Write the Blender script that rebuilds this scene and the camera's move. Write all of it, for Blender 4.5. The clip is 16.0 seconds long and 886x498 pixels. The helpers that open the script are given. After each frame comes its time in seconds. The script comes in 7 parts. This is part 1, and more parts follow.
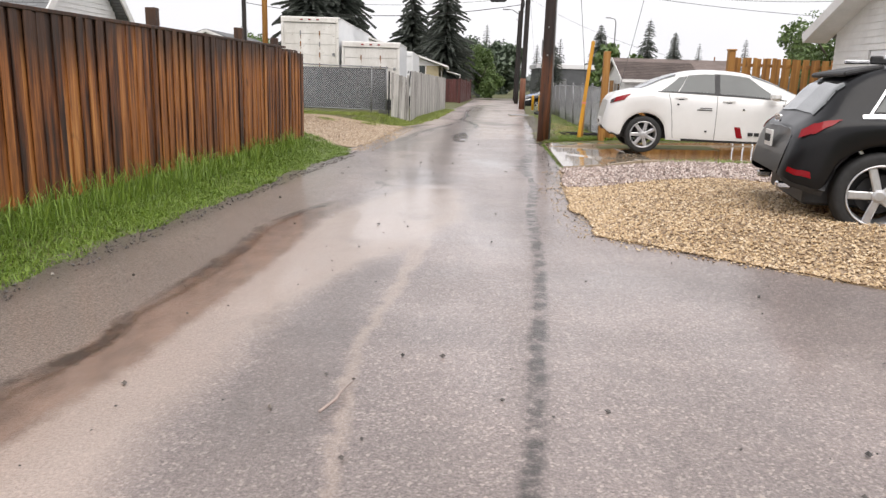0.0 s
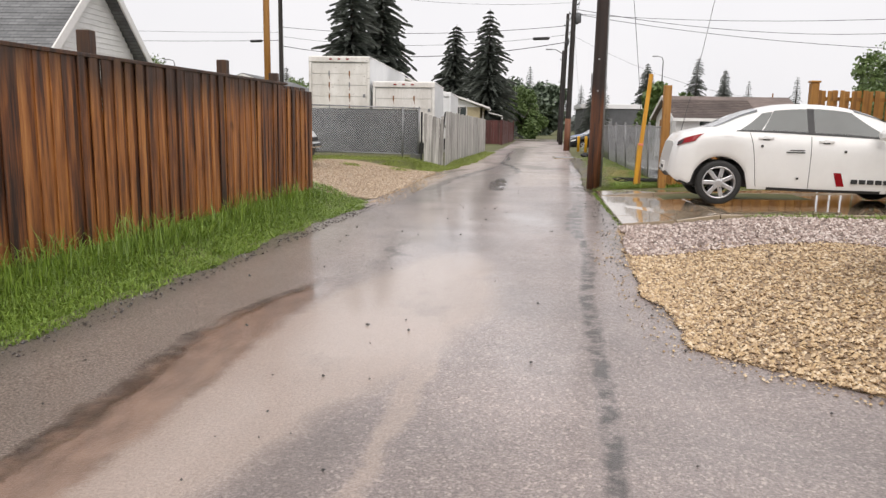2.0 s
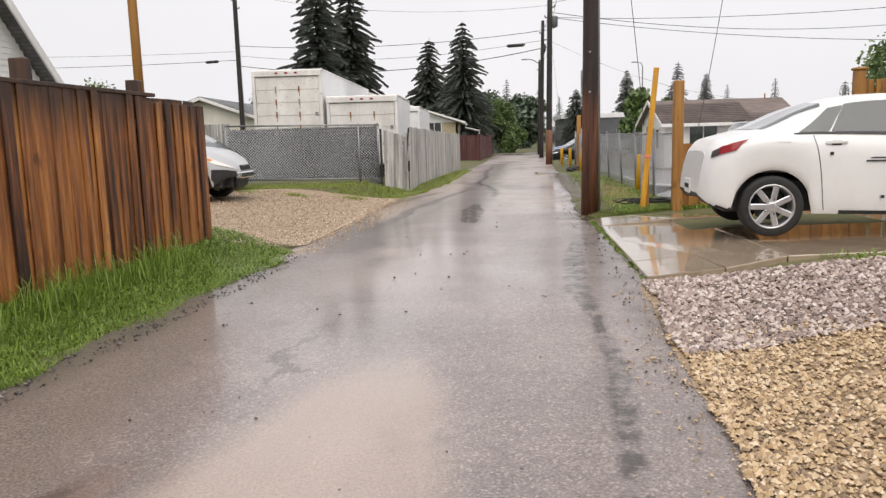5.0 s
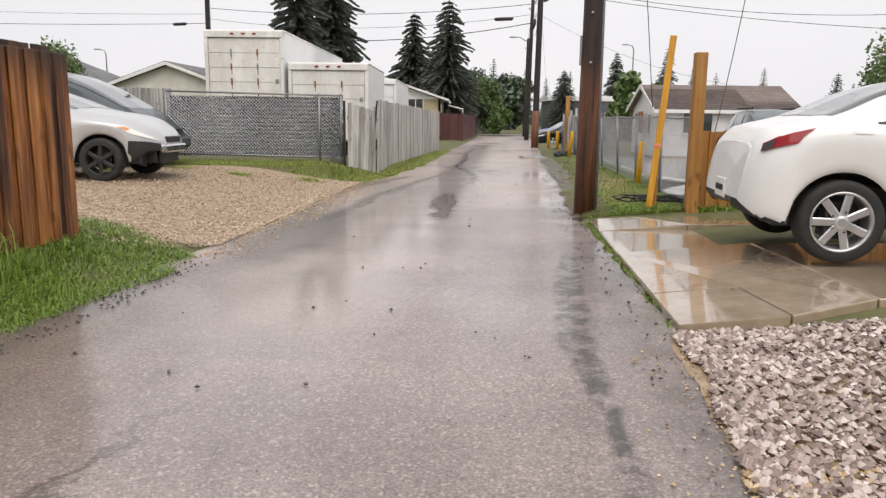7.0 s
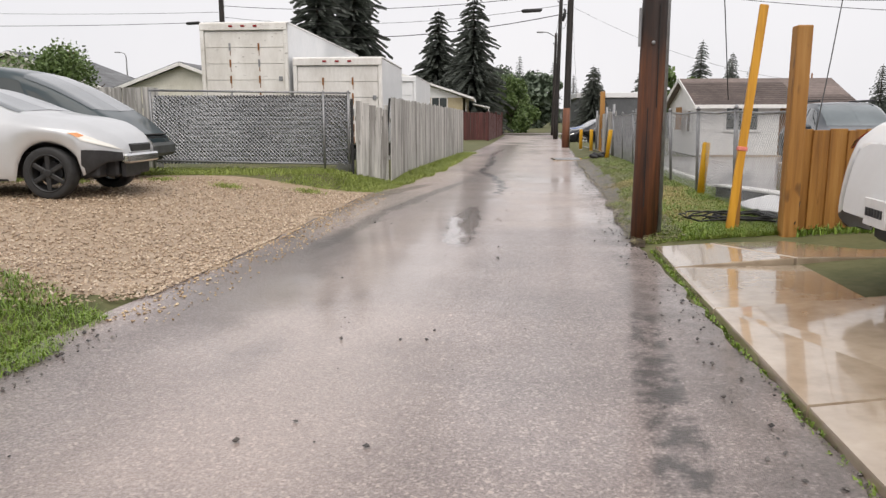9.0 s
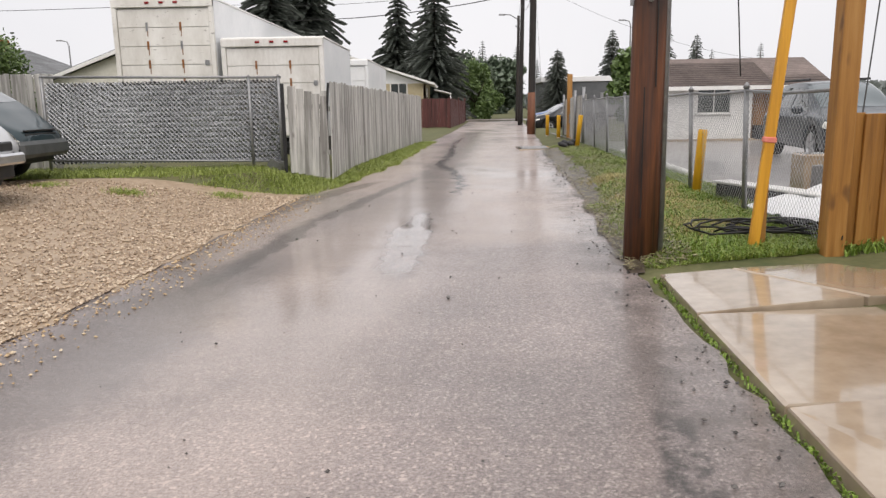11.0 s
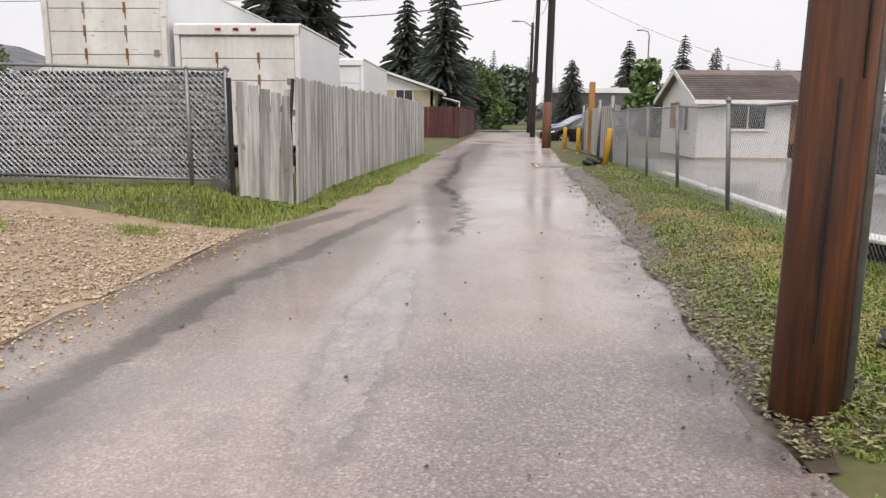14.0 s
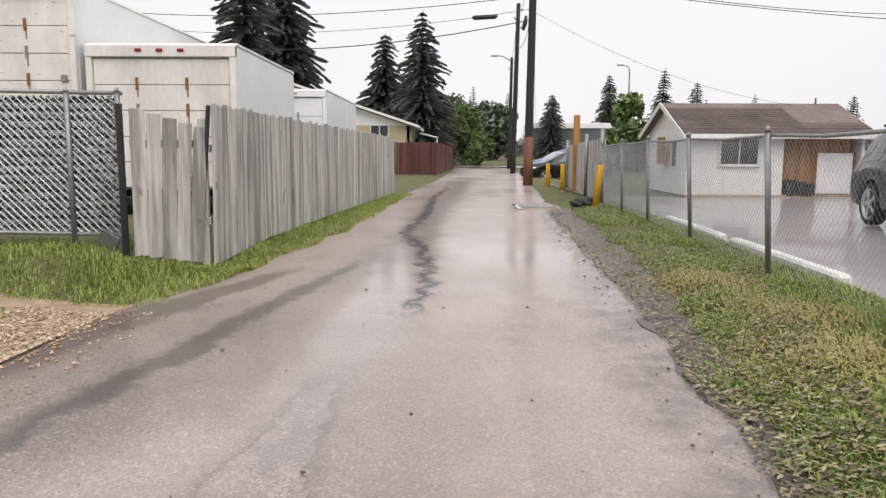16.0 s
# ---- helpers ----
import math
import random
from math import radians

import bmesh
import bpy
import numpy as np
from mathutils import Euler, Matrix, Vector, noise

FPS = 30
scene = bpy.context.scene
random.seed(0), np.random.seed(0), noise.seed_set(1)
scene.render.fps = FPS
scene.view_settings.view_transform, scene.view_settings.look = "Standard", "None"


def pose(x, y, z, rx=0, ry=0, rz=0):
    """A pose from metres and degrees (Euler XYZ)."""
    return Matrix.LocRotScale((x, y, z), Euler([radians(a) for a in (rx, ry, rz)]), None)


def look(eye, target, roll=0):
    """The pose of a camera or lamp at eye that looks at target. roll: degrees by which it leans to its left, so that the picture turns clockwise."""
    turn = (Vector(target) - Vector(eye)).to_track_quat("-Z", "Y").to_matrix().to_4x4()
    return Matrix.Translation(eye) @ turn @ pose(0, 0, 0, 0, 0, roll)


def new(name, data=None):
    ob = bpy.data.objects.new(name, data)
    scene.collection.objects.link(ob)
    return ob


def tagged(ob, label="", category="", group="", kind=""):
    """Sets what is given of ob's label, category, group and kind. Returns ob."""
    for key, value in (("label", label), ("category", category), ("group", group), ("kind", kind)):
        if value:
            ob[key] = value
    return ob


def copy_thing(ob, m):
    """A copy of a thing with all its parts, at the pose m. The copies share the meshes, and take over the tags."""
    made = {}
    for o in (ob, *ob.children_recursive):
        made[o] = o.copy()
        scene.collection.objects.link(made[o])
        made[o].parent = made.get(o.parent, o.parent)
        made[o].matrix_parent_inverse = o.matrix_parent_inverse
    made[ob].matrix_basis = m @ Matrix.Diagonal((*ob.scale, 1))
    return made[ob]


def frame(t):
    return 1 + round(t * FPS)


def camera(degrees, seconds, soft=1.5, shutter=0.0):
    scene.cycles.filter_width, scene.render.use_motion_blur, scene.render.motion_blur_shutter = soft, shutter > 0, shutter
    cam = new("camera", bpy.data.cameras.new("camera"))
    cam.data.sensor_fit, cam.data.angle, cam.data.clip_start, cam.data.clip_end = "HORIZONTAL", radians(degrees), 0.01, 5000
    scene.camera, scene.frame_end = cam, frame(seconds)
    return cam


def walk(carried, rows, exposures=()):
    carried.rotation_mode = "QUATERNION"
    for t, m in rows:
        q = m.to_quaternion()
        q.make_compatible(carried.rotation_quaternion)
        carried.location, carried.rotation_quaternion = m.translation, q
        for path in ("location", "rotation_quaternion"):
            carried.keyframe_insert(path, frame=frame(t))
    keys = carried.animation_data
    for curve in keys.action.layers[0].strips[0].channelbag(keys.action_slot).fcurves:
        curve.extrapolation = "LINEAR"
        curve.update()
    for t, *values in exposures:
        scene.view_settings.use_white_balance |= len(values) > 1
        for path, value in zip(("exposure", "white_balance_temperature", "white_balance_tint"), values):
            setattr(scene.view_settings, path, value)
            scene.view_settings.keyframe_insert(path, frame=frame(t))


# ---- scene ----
cam = camera(61.4, 16.0, soft=1.4)
TRUE = 0.82  # survey lengths to true metres
METRES, EYE, TILT, LEAN, TURN = 20.27 * TRUE, 1.62 * TRUE, -2.3, 1.8, 0.0
ROWS = [
    (0.0, 0.0, 0.0, 0.0, 0.64, -10.4, -3.49),
    (0.5, 0.0033, 0.0344, 0.0008, 0.26, -8.6, -2.6),
    (1.0, 0.0048, 0.066, 0.0017, 1.41, -8.05, -2.78),
    (1.5, 0.0066, 0.1013, 0.0029, 2.59, -8.05, -2.72),
    (2.0, 0.0087, 0.1344, 0.0046, 3.98, -7.48, -2.91),
    (2.5, 0.0096, 0.1674, 0.0059, 3.94, -7.25, -2.01),
    (3.0, 0.0125, 0.1999, 0.0078, 4.9, -6.97, -2.33),
    (3.5, 0.0141, 0.2335, 0.0104, 4.66, -5.63, -1.66),
    (6.0, 0.0233, 0.3902, 0.0131, 1.07, -7.42, -1.01),
    (6.5, 0.0256, 0.4252, 0.0142, 0.87, -8.01, -1.99),
    (7.0, 0.029, 0.458, 0.0155, 1.33, -7.76, -2.49),
    (7.5, 0.0302, 0.4892, 0.0167, 2.39, -7.0, -3.15),
    (8.0, 0.029, 0.5209, 0.0176, 2.84, -6.93, -2.97),
    (8.5, 0.029, 0.5517, 0.0189, 4.38, -7.79, -2.35),
    (9.0, 0.0296, 0.5852, 0.0203, 3.32, -7.88, -1.8),
    (11.5, 0.0394, 0.7287, 0.0258, -0.43, -8.89, -1.11),
    (12.0, 0.04, 0.7582, 0.0269, -1.97, -8.51, -1.86),
    (12.5, 0.0425, 0.7875, 0.0274, -0.58, -7.95, -3.15),
    (13.0, 0.0423, 0.8171, 0.0282, 1.23, -7.81, -3.26),
    (13.5, 0.0431, 0.8467, 0.0286, 1.7, -7.9, -2.83),
    (14.0, 0.0432, 0.8766, 0.0294, 1.34, -8.14, -2.24),
    (14.5, 0.0448, 0.9076, 0.0302, 0.01, -8.02, -1.65),
    (15.0, 0.0464, 0.9379, 0.0314, -0.87, -7.5, -1.79),
    (15.5, 0.0504, 0.9685, 0.0324, -1.53, -6.83, -2.12),
    (16.0, 0.054, 0.9969, 0.0338, -0.1, -5.38, -1.98),
]
walk(cam, [(t, pose(0, 0, EYE, TILT, LEAN, TURN) @ pose(METRES * x, METRES * y, METRES * z, 90 + pitch, roll, yaw)) for t, x, y, z, yaw, pitch, roll in ROWS], ((0.0, 0.6, 6550, 12), (0.8, 0.52, 6600, 12), (2.0, 0.46, 6650, 12), (6.0, 0.42, 6650, 12), (12.0, 0.44, 6600, 12), (16.0, 0.48, 6600, 13)))

# ---- world and sun: rain-grey overcast ----
world = bpy.data.worlds.new("overcast")
scene.world = world
world.use_nodes = True
wn, wl = world.node_tree.nodes, world.node_tree.links
wn.clear()
sky = wn.new("ShaderNodeTexSky")
sky.sky_type = "NISHITA"
sky.sun_disc = False
sky.sun_elevation, sky.sun_rotation = radians(52), radians(200)
sky.dust_density = 6.0
cloud = wn.new("ShaderNodeTexNoise")
cloud.inputs["Scale"].default_value = 1.6
cloud.inputs["Detail"].default_value = 5
cramp = wn.new("ShaderNodeValToRGB")
cramp.color_ramp.elements[0].position, cramp.color_ramp.elements[0].color = 0.3, (7.2, 7.3, 7.6, 1)
cramp.color_ramp.elements[1].position, cramp.color_ramp.elements[1].color = 0.7, (8.6, 8.6, 8.8, 1)
wmix = wn.new("ShaderNodeMixRGB")
wmix.inputs[0].default_value = 0.93
bg = wn.new("ShaderNodeBackground")
bg.inputs["Strength"].default_value = 0.088
wout = wn.new("ShaderNodeOutputWorld")
wl.new(cloud.outputs["Fac"], cramp.inputs[0])
wl.new(sky.outputs[0], wmix.inputs[1])
wl.new(cramp.outputs[0], wmix.inputs[2])
wl.new(wmix.outputs[0], bg.inputs["Color"])
wl.new(bg.outputs[0], wout.inputs[0])
sun_data = bpy.data.lights.new("sun", "SUN")
sun_data.energy, sun_data.angle, sun_data.color = 1.5, radians(60), (1.0, 0.96, 0.91)
sun = new("sun", sun_data)
sun.matrix_world = look((0, 0, 40), (-6, 24, 0))


# ---- materials ----
class Mat:
    """A small builder of node materials in object or world space."""

    def __init__(self, name, rough=0.6, metal=0.0, spec=0.5):
        self.m = bpy.data.materials.new(name)
        self.m.use_nodes = True
        self.n, self.l = self.m.node_tree.nodes, self.m.node_tree.links
        self.b = self.n["Principled BSDF"]
        self.b.inputs["Roughness"].default_value = rough
        self.b.inputs["Metallic"].default_value = metal
        self.b.inputs["Specular IOR Level"].default_value = spec
        self.geo = self.n.new("ShaderNodeNewGeometry")

    def put(self, sock, value):
        if hasattr(value, "links") or hasattr(value, "is_linked"):
            self.l.new(value, sock)
        else:
            sock.default_value = value

    def noise(self, scale, detail=4.0, stretch=(1, 1, 1), rough=0.55, local=False):
        mp = self.n.new("ShaderNodeMapping")
        mp.inputs["Scale"].default_value = stretch
        if local:
            tc = self.n.new("ShaderNodeTexCoord")
            self.l.new(tc.outputs["Object"], mp.inputs["Vector"])
        else:
            self.l.new(self.geo.outputs["Position"], mp.inputs["Vector"])
        t = self.n.new("ShaderNodeTexNoise")
        t.inputs["Scale"].default_value = scale
        t.inputs["Detail"].default_value = detail
        t.inputs["Roughness"].default_value = rough
        self.l.new(mp.outputs[0], t.inputs["Vector"])
        return t.outputs["Fac"]

    def ramp(self, fac, stops):
        r = self.n.new("ShaderNodeValToRGB")
        els = r.color_ramp.elements
        while len(els) < len(stops):
            els.new(0.5)
        for e, (p, c) in zip(els, stops):
            e.position = p
            e.color = (c, c, c, 1) if isinstance(c, (int, float)) else (*c, 1)
        self.put(r.inputs[0], fac)
        return r.outputs[0]

    def mix(self, fac, a, b, mode="MIX"):
        x = self.n.new("ShaderNodeMixRGB")
        x.blend_type = mode
        self.put(x.inputs[0], fac)
        for s, v in ((x.inputs[1], a), (x.inputs[2], b)):
            if isinstance(v, tuple):
                s.default_value = (*v, 1)
            else:
                self.put(s, v)
        return x.outputs[0]

    def math(self, op, a, b=0.0, c=0.0):
        x = self.n.new("ShaderNodeMath")
        x.operation = op
        for s, v in zip(x.inputs, (a, b, c)):
            self.put(s, v)
        return x.outputs[0]

    def xyz(self):
        s = self.n.new("ShaderNodeSeparateXYZ")
        v = self.n.new("ShaderNodeVectorMath")
        v.operation = "SCALE"
        v.inputs["Scale"].default_value = 1 / TRUE
        self.l.new(self.geo.outputs["Position"], v.inputs[0])
        self.l.new(v.outputs[0], s.inputs[0])
        return s.outputs

    def rand(self):
        return self.n.new("ShaderNodeObjectInfo").outputs["Random"]

    def island(self):
        return self.geo.outputs["Random Per Island"]

    def color(self, v):
        if isinstance(v, tuple):
            self.b.inputs["Base Color"].default_value = (*v, 1)
        else:
            self.l.new(v, self.b.inputs["Base Color"])
        return self

    def rough(self, v):
        self.put(self.b.inputs["Roughness"], v)
        return self

    def coat(self, w, r=0.05):
        self.put(self.b.inputs["Coat Weight"], w)
        self.put(self.b.inputs["Coat Roughness"], r)
        return self

    def bump(self, h, strength=0.3, dist=0.01):
        x = self.n.new("ShaderNodeBump")
        x.inputs["Strength"].default_value = strength
        x.inputs["Distance"].default_value = dist
        self.l.new(h, x.inputs["Height"])
        self.l.new(x.outputs[0], self.b.inputs["Normal"])
        return self


def simple(name, a, b, scale=6.0, rough=0.6, metal=0.0, stretch=(1, 1, 1), bump=0.15, dist=0.005, coat=0.0, local=False, vary=0.0):
    """Two colours mixed by noise at two scales, with a fine relief."""
    m = Mat(name, rough, metal)
    big = m.noise(scale, 5, stretch, local=local)
    fine = m.noise(scale * 9, 3, stretch, local=local)
    f = m.math("ADD", m.math("MULTIPLY", big, 0.65), m.math("MULTIPLY", fine, 0.35))
    c = m.ramp(f, [(0.32, a), (0.68, b)])
    if vary:
        c = m.mix(1.0, c, m.ramp(m.rand(), [(0.0, 1.0 - vary), (1.0, 1.0)]), "MULTIPLY")
    m.color(c)
    if bump:
        m.bump(f, bump, dist)
    if coat:
        m.coat(coat)
    return m.m


def path_mask(m, x, y, path, soft, wob):
    """1 along a bending strip: path holds (y, x, half width), in order of y; ragged by wob."""
    y0, y1 = path[0][0], path[-1][0]
    t = m.math("DIVIDE", m.math("SUBTRACT", y, y0), y1 - y0)
    mid = m.ramp(t, [((p[0] - y0) / (y1 - y0), (p[1] + 6.0) / 12.0) for p in path])
    wide = m.ramp(t, [((p[0] - y0) / (y1 - y0), p[2]) for p in path])
    off = m.math("ABSOLUTE", m.math("SUBTRACT", m.math("ADD", x, wob), m.math("MULTIPLY_ADD", mid, 12.0, -6.0)))
    q = m.math("SUBTRACT", 1.0, m.math("DIVIDE", m.math("SUBTRACT", off, wide), soft))
    q = m.math("MINIMUM", m.math("MAXIMUM", q, 0.0), 1.0)
    ends = m.math("MULTIPLY", m.math("MINIMUM", t, m.math("SUBTRACT", 1.0, t)), (y1 - y0) / 0.7)
    return m.math("MULTIPLY", q, m.math("MINIMUM", m.math("MAXIMUM", m.math("ADD", ends, m.math("MULTIPLY", wob, 1.5)), 0.0), m.math("MINIMUM", m.math("MAXIMUM", ends, 0.0), 1.0)))


def wet_asphalt():
    m = Mat("wet_asphalt", 0.4)
    p = m.xyz()
    x, y = p[0], p[1]
    times = lambda a, b: m.math("MULTIPLY", a, b)
    centred = lambda f, amp: times(m.math("SUBTRACT", f, 0.5), amp)
    wob = centred(m.noise(0.9, 4), 1.0)
    wob2 = centred(m.noise(3.0, 4), 0.25)
    jag = centred(m.noise(3.2, 8, rough=0.8), 0.6)
    jag2 = centred(m.noise(2.0, 9, rough=0.8), 1.3)
    grain = m.noise(75, 4, rough=0.75)
    broken = m.ramp(m.noise(2.4, 5, rough=0.7), [(0.42, 0.15), (0.58, 1.0)])
    chip = m.n.new("ShaderNodeTexVoronoi")
    chip.inputs["Scale"].default_value = 85
    m.l.new(m.geo.outputs["Position"], chip.inputs["Vector"])
    base = m.ramp(grain, [(0.31, (0.16, 0.133, 0.126)), (0.5, (0.335, 0.288, 0.274)), (0.7, (0.56, 0.495, 0.472))])
    pit = m.n.new("ShaderNodeTexVoronoi")
    pit.inputs["Scale"].default_value = 48
    m.l.new(m.geo.outputs["Position"], pit.inputs["Vector"])
    base = m.mix(0.3, base, m.ramp(pit.outputs["Color"], [(0.2, 0.5), (0.5, 1.0), (0.85, 1.4)]), "MULTIPLY")
    stone = m.ramp(chip.outputs["Color"], [(0.76, 0.0), (0.86, 1.0)])
    base = m.mix(times(stone, 0.7), base, (0.68, 0.6, 0.56))
    patch = m.noise(0.45, 6, (1, 0.6, 1), 0.6)
    base = m.mix(0.75, base, m.ramp(patch, [(0.32, (0.66, 0.64, 0.63)), (0.68, (1.2, 1.13, 1.09))]), "MULTIPLY")
    # faint bands laid across the lane
    bands = m.noise(1.1, 4, (0.12, 1.0, 1.0), 0.6)
    base = m.mix(0.6, base, m.ramp(bands, [(0.36, (0.78, 0.77, 0.77)), (0.62, (1.14, 1.11, 1.1))]), "MULTIPLY")
    # the old edge by the cedar fence is coarser and browner
    coarse = path_mask(m, x, y, [(-6, -4.0, 1.3), (3, -3.4, 1.15), (9, -2.95, 1.0), (12, -2.6, 0.7), (16, -2.3, 0.3)], 0.3, times(wob, 0.6))
    base = m.mix(times(coarse, 0.75), base, m.ramp(grain, [(0.34, (0.08, 0.06, 0.05)), (0.5, (0.235, 0.19, 0.16)), (0.68, (0.52, 0.44, 0.38))]))
    tarry = path_mask(m, x, y, [(-6, -4.3, 0.25), (3, -3.62, 0.22), (9, -3.1, 0.2), (17, -2.35, 0.12)], 0.3, wob2)
    base = m.mix(times(tarry, 0.55), base, (0.1, 0.085, 0.075))
    # pale silt washed along the wheel track and fanning out
    silt = path_mask(m, x, y, [(-4, -1.85, 0.25), (3, -1.68, 0.2), (4.5, -1.6, 0.2), (6, -1.42, 0.3), (7.5, -1.05, 0.55), (9, -0.65, 0.7), (10.5, -0.4, 0.5), (12.2, -0.3, 0.05)], 0.28, times(wob, 0.45))
    trickle = path_mask(m, x, y, [(2, -0.42, 0.01), (4.4, -0.55, 0.015), (5.6, -0.42, 0.02), (7.2, -0.3, 0.06), (8.6, -0.25, 0.1)], 0.05, times(jag, 0.5))
    silt2 = path_mask(m, x, y, [(14, -0.7, 0.3), (18, -0.6, 0.5), (26, 0.2, 0.3), (30, 0.8, 0.2)], 0.7, wob)
    # far bands: silt, weighted up to paint the wet far lane's brightness
    silt3_sheen = path_mask(m, x, y, [(22, 1.5, 0.5), (34, 2.0, 0.9), (60, 3.2, 1.6), (90, 5.0, 1.8)], 0.8, wob)
    far_silt_sheen = path_mask(m, x, y, [(27, -0.9, 0.35), (33, -0.35, 0.45), (42, 0.25, 0.35)], 0.3, times(wob, 0.5))
    s_all = m.math("MAXIMUM", m.math("MAXIMUM", silt, times(trickle, 0.8)), m.math("MAXIMUM", times(silt3_sheen, 0.65), m.math("MAXIMUM", times(silt2, 0.4), times(far_silt_sheen, 0.65))))
    base = m.mix(times(s_all, 0.72), base, m.ramp(grain, [(0.3, (0.42, 0.32, 0.265)), (0.7, (0.64, 0.52, 0.445))]))
    mottle = path_mask(m, x, y, [(2.5, -0.85, 0.2), (4.6, -0.85, 0.22), (5.6, -0.8, 0.12), (7.0, -0.55, 0.12)], 0.15, times(jag, 1.2))
    base = m.mix(times(mottle, 0.4), base, (0.14, 0.115, 0.105))
    # brown runnel under a broken dark lip
    run = path_mask(m, x, y, [(-4, -2.35, 0.12), (2.5, -2.25, 0.14), (4.1, -2.0, 0.16), (7, -1.8, 0.2), (8.6, -1.75, 0.18), (10.3, -1.42, 0.06)], 0.12, times(jag, 0.6))
    base = m.mix(times(run, 0.7), base, m.ramp(m.noise(9, 4, (1, 0.4, 1)), [(0.35, (0.13, 0.075, 0.05)), (0.65, (0.3, 0.19, 0.14))]))
    lip = path_mask(m, x, y, [(-4, -2.6, 0.05), (2.5, -2.45, 0.06), (3.6, -2.29, 0.07), (4.3, -2.1, 0.03), (5.0, -2.16, 0.02), (5.9, -2.05, 0.06), (7, -2.02, 0.06), (8, -2.06, 0.03), (9.1, -1.86, 0.04), (10.3, -1.46, 0.015)], 0.06, times(jag, 0.5))
    base = m.mix(times(times(lip, broken), 0.9), base, (0.04, 0.03, 0.024))
    squiggle = path_mask(m, x, y, [(11.0, -1.25, 0.02), (11.7, -0.95, 0.04), (12.3, -1.2, 0.02), (13.2, -0.85, 0.015)], 0.05, jag2)
    # tar joint on the right-hand half, coming and going
    joint = path_mask(m, x, y, [(1, 0.15, 0.03), (2.7, 0.36, 0.03), (5.1, 0.67, 0.035), (7.1, 0.89, 0.035), (9.8, 1.07, 0.04), (11.6, 1.33, 0.06), (13, 1.4, 0.02), (14.4, 1.42, 0.1), (16.5, 1.65, 0.12), (18.2, 1.92, 0.04)], 0.05, times(wob2, 0.5))
    jm = times(joint, m.ramp(m.noise(5, 6, (1, 1, 1), 0.75), [(0.42, 0.1), (0.56, 1.0)]))
    base = m.mix(times(jm, 0.88), base, (0.04, 0.034, 0.031))
    # the lane's broken rim along the pad and the mud
    rim = path_mask(m, x, y, [(8, 1.75, 0.08), (14.5, 2.05, 0.12), (20, 2.2, 0.16), (24, 2.5, 0.2), (30, 2.95, 0.12), (38, 3.5, 0.08)], 0.3, wob2)
    base = m.mix(times(times(rim, broken), 0.6), base, (0.085, 0.07, 0.06))
    # water-edge scour running from the gravel to the crack
    scour = path_mask(m, x, y, [(20.0, -1.5, 0.05), (21.5, -1.33, 0.1), (23, -1.2, 0.12), (24.1, -1.15, 0.1), (25.5, -0.78, 0.09), (26.6, -0.66, 0.08), (28.6, -0.2, 0.07), (30.2, 0.05, 0.02)], 0.09, jag)
    seep = path_mask(m, x, y, [(20.5, -1.85, 0.06), (22.9, -1.95, 0.16), (24.6, -1.92, 0.22), (25.6, -1.7, 0.24), (26.6, -1.55, 0.2), (28, -1.1, 0.12), (29.5, -0.6, 0.06)], 0.08, jag)
    shelf = path_mask(m, x, y, [(16.5, -1.7, 0.15), (18.5, -1.6, 0.35), (20.5, -1.45, 0.3), (22, -1.1, 0.15)], 0.4, times(jag2, 0.8))
    base = m.mix(times(scour, 0.75), base, (0.075, 0.058, 0.048))
    base = m.mix(times(seep, 0.72), base, (0.115, 0.085, 0.064))
    base = m.mix(times(shelf, 0.6), base, (0.1, 0.083, 0.075))
    grit = path_mask(m, x, y, [(21, -1.68, 0.15), (23.5, -1.62, 0.3), (26, -1.2, 0.25), (27.5, -0.7, 0.1)], 0.12, times(jag, 0.6))
    base = m.mix(times(grit, 0.5), base, m.ramp(grain, [(0.34, (0.2, 0.155, 0.125)), (0.66, (0.6, 0.5, 0.42))]))
    # a puddled pothole, a smaller one and the long broken crack
    pot = path_mask(m, x, y, [(20.3, 0.2, 0.02), (21.3, 0.22, 0.16), (23.2, 0.26, 0.22), (24.6, 0.34, 0.1), (25.4, 0.4, 0.02)], 0.1, times(jag, 0.8))
    pot2 = path_mask(m, x, y, [(15.9, -0.95, 0.02), (16.5, -0.92, 0.14), (17.3, -0.88, 0.03)], 0.12, times(jag, 0.8))
    crack = path_mask(m, x, y, [(26.5, 0.75, 0.03), (28.7, 0.92, 0.035), (31.0, 0.82, 0.03), (33.3, 0.42, 0.06), (35.5, 0.6, 0.05), (38, 0.78, 0.07), (43, 0.8, 0.03), (50, 1.3, 0.02)], 0.06, jag2)
    # puddles keep some painted dark for the trees they reflect
    dark = m.math("MAXIMUM", times(times(m.math("MAXIMUM", pot, pot2), 0.4), m.ramp(m.noise(6, 5, (1, 0.5, 1), 0.7), [(0.4, 0.35), (0.56, 1.0)])), m.math("MAXIMUM", crack, times(squiggle, 0.7)))
    base = m.mix(times(dark, 0.88), base, (0.035, 0.028, 0.026))
    spots = m.ramp(m.noise(1.3, 7, (1.2, 0.7, 1), 0.7), [(0.56, 0.0), (0.68, 1.0)])
    base = m.mix(times(spots, 0.3), base, (0.11, 0.092, 0.082))
    m.color(base)
    water = m.ramp(m.noise(0.5, 5, (1.0, 0.45, 1), 0.6), [(0.46, 0.0), (0.62, 1.0)])
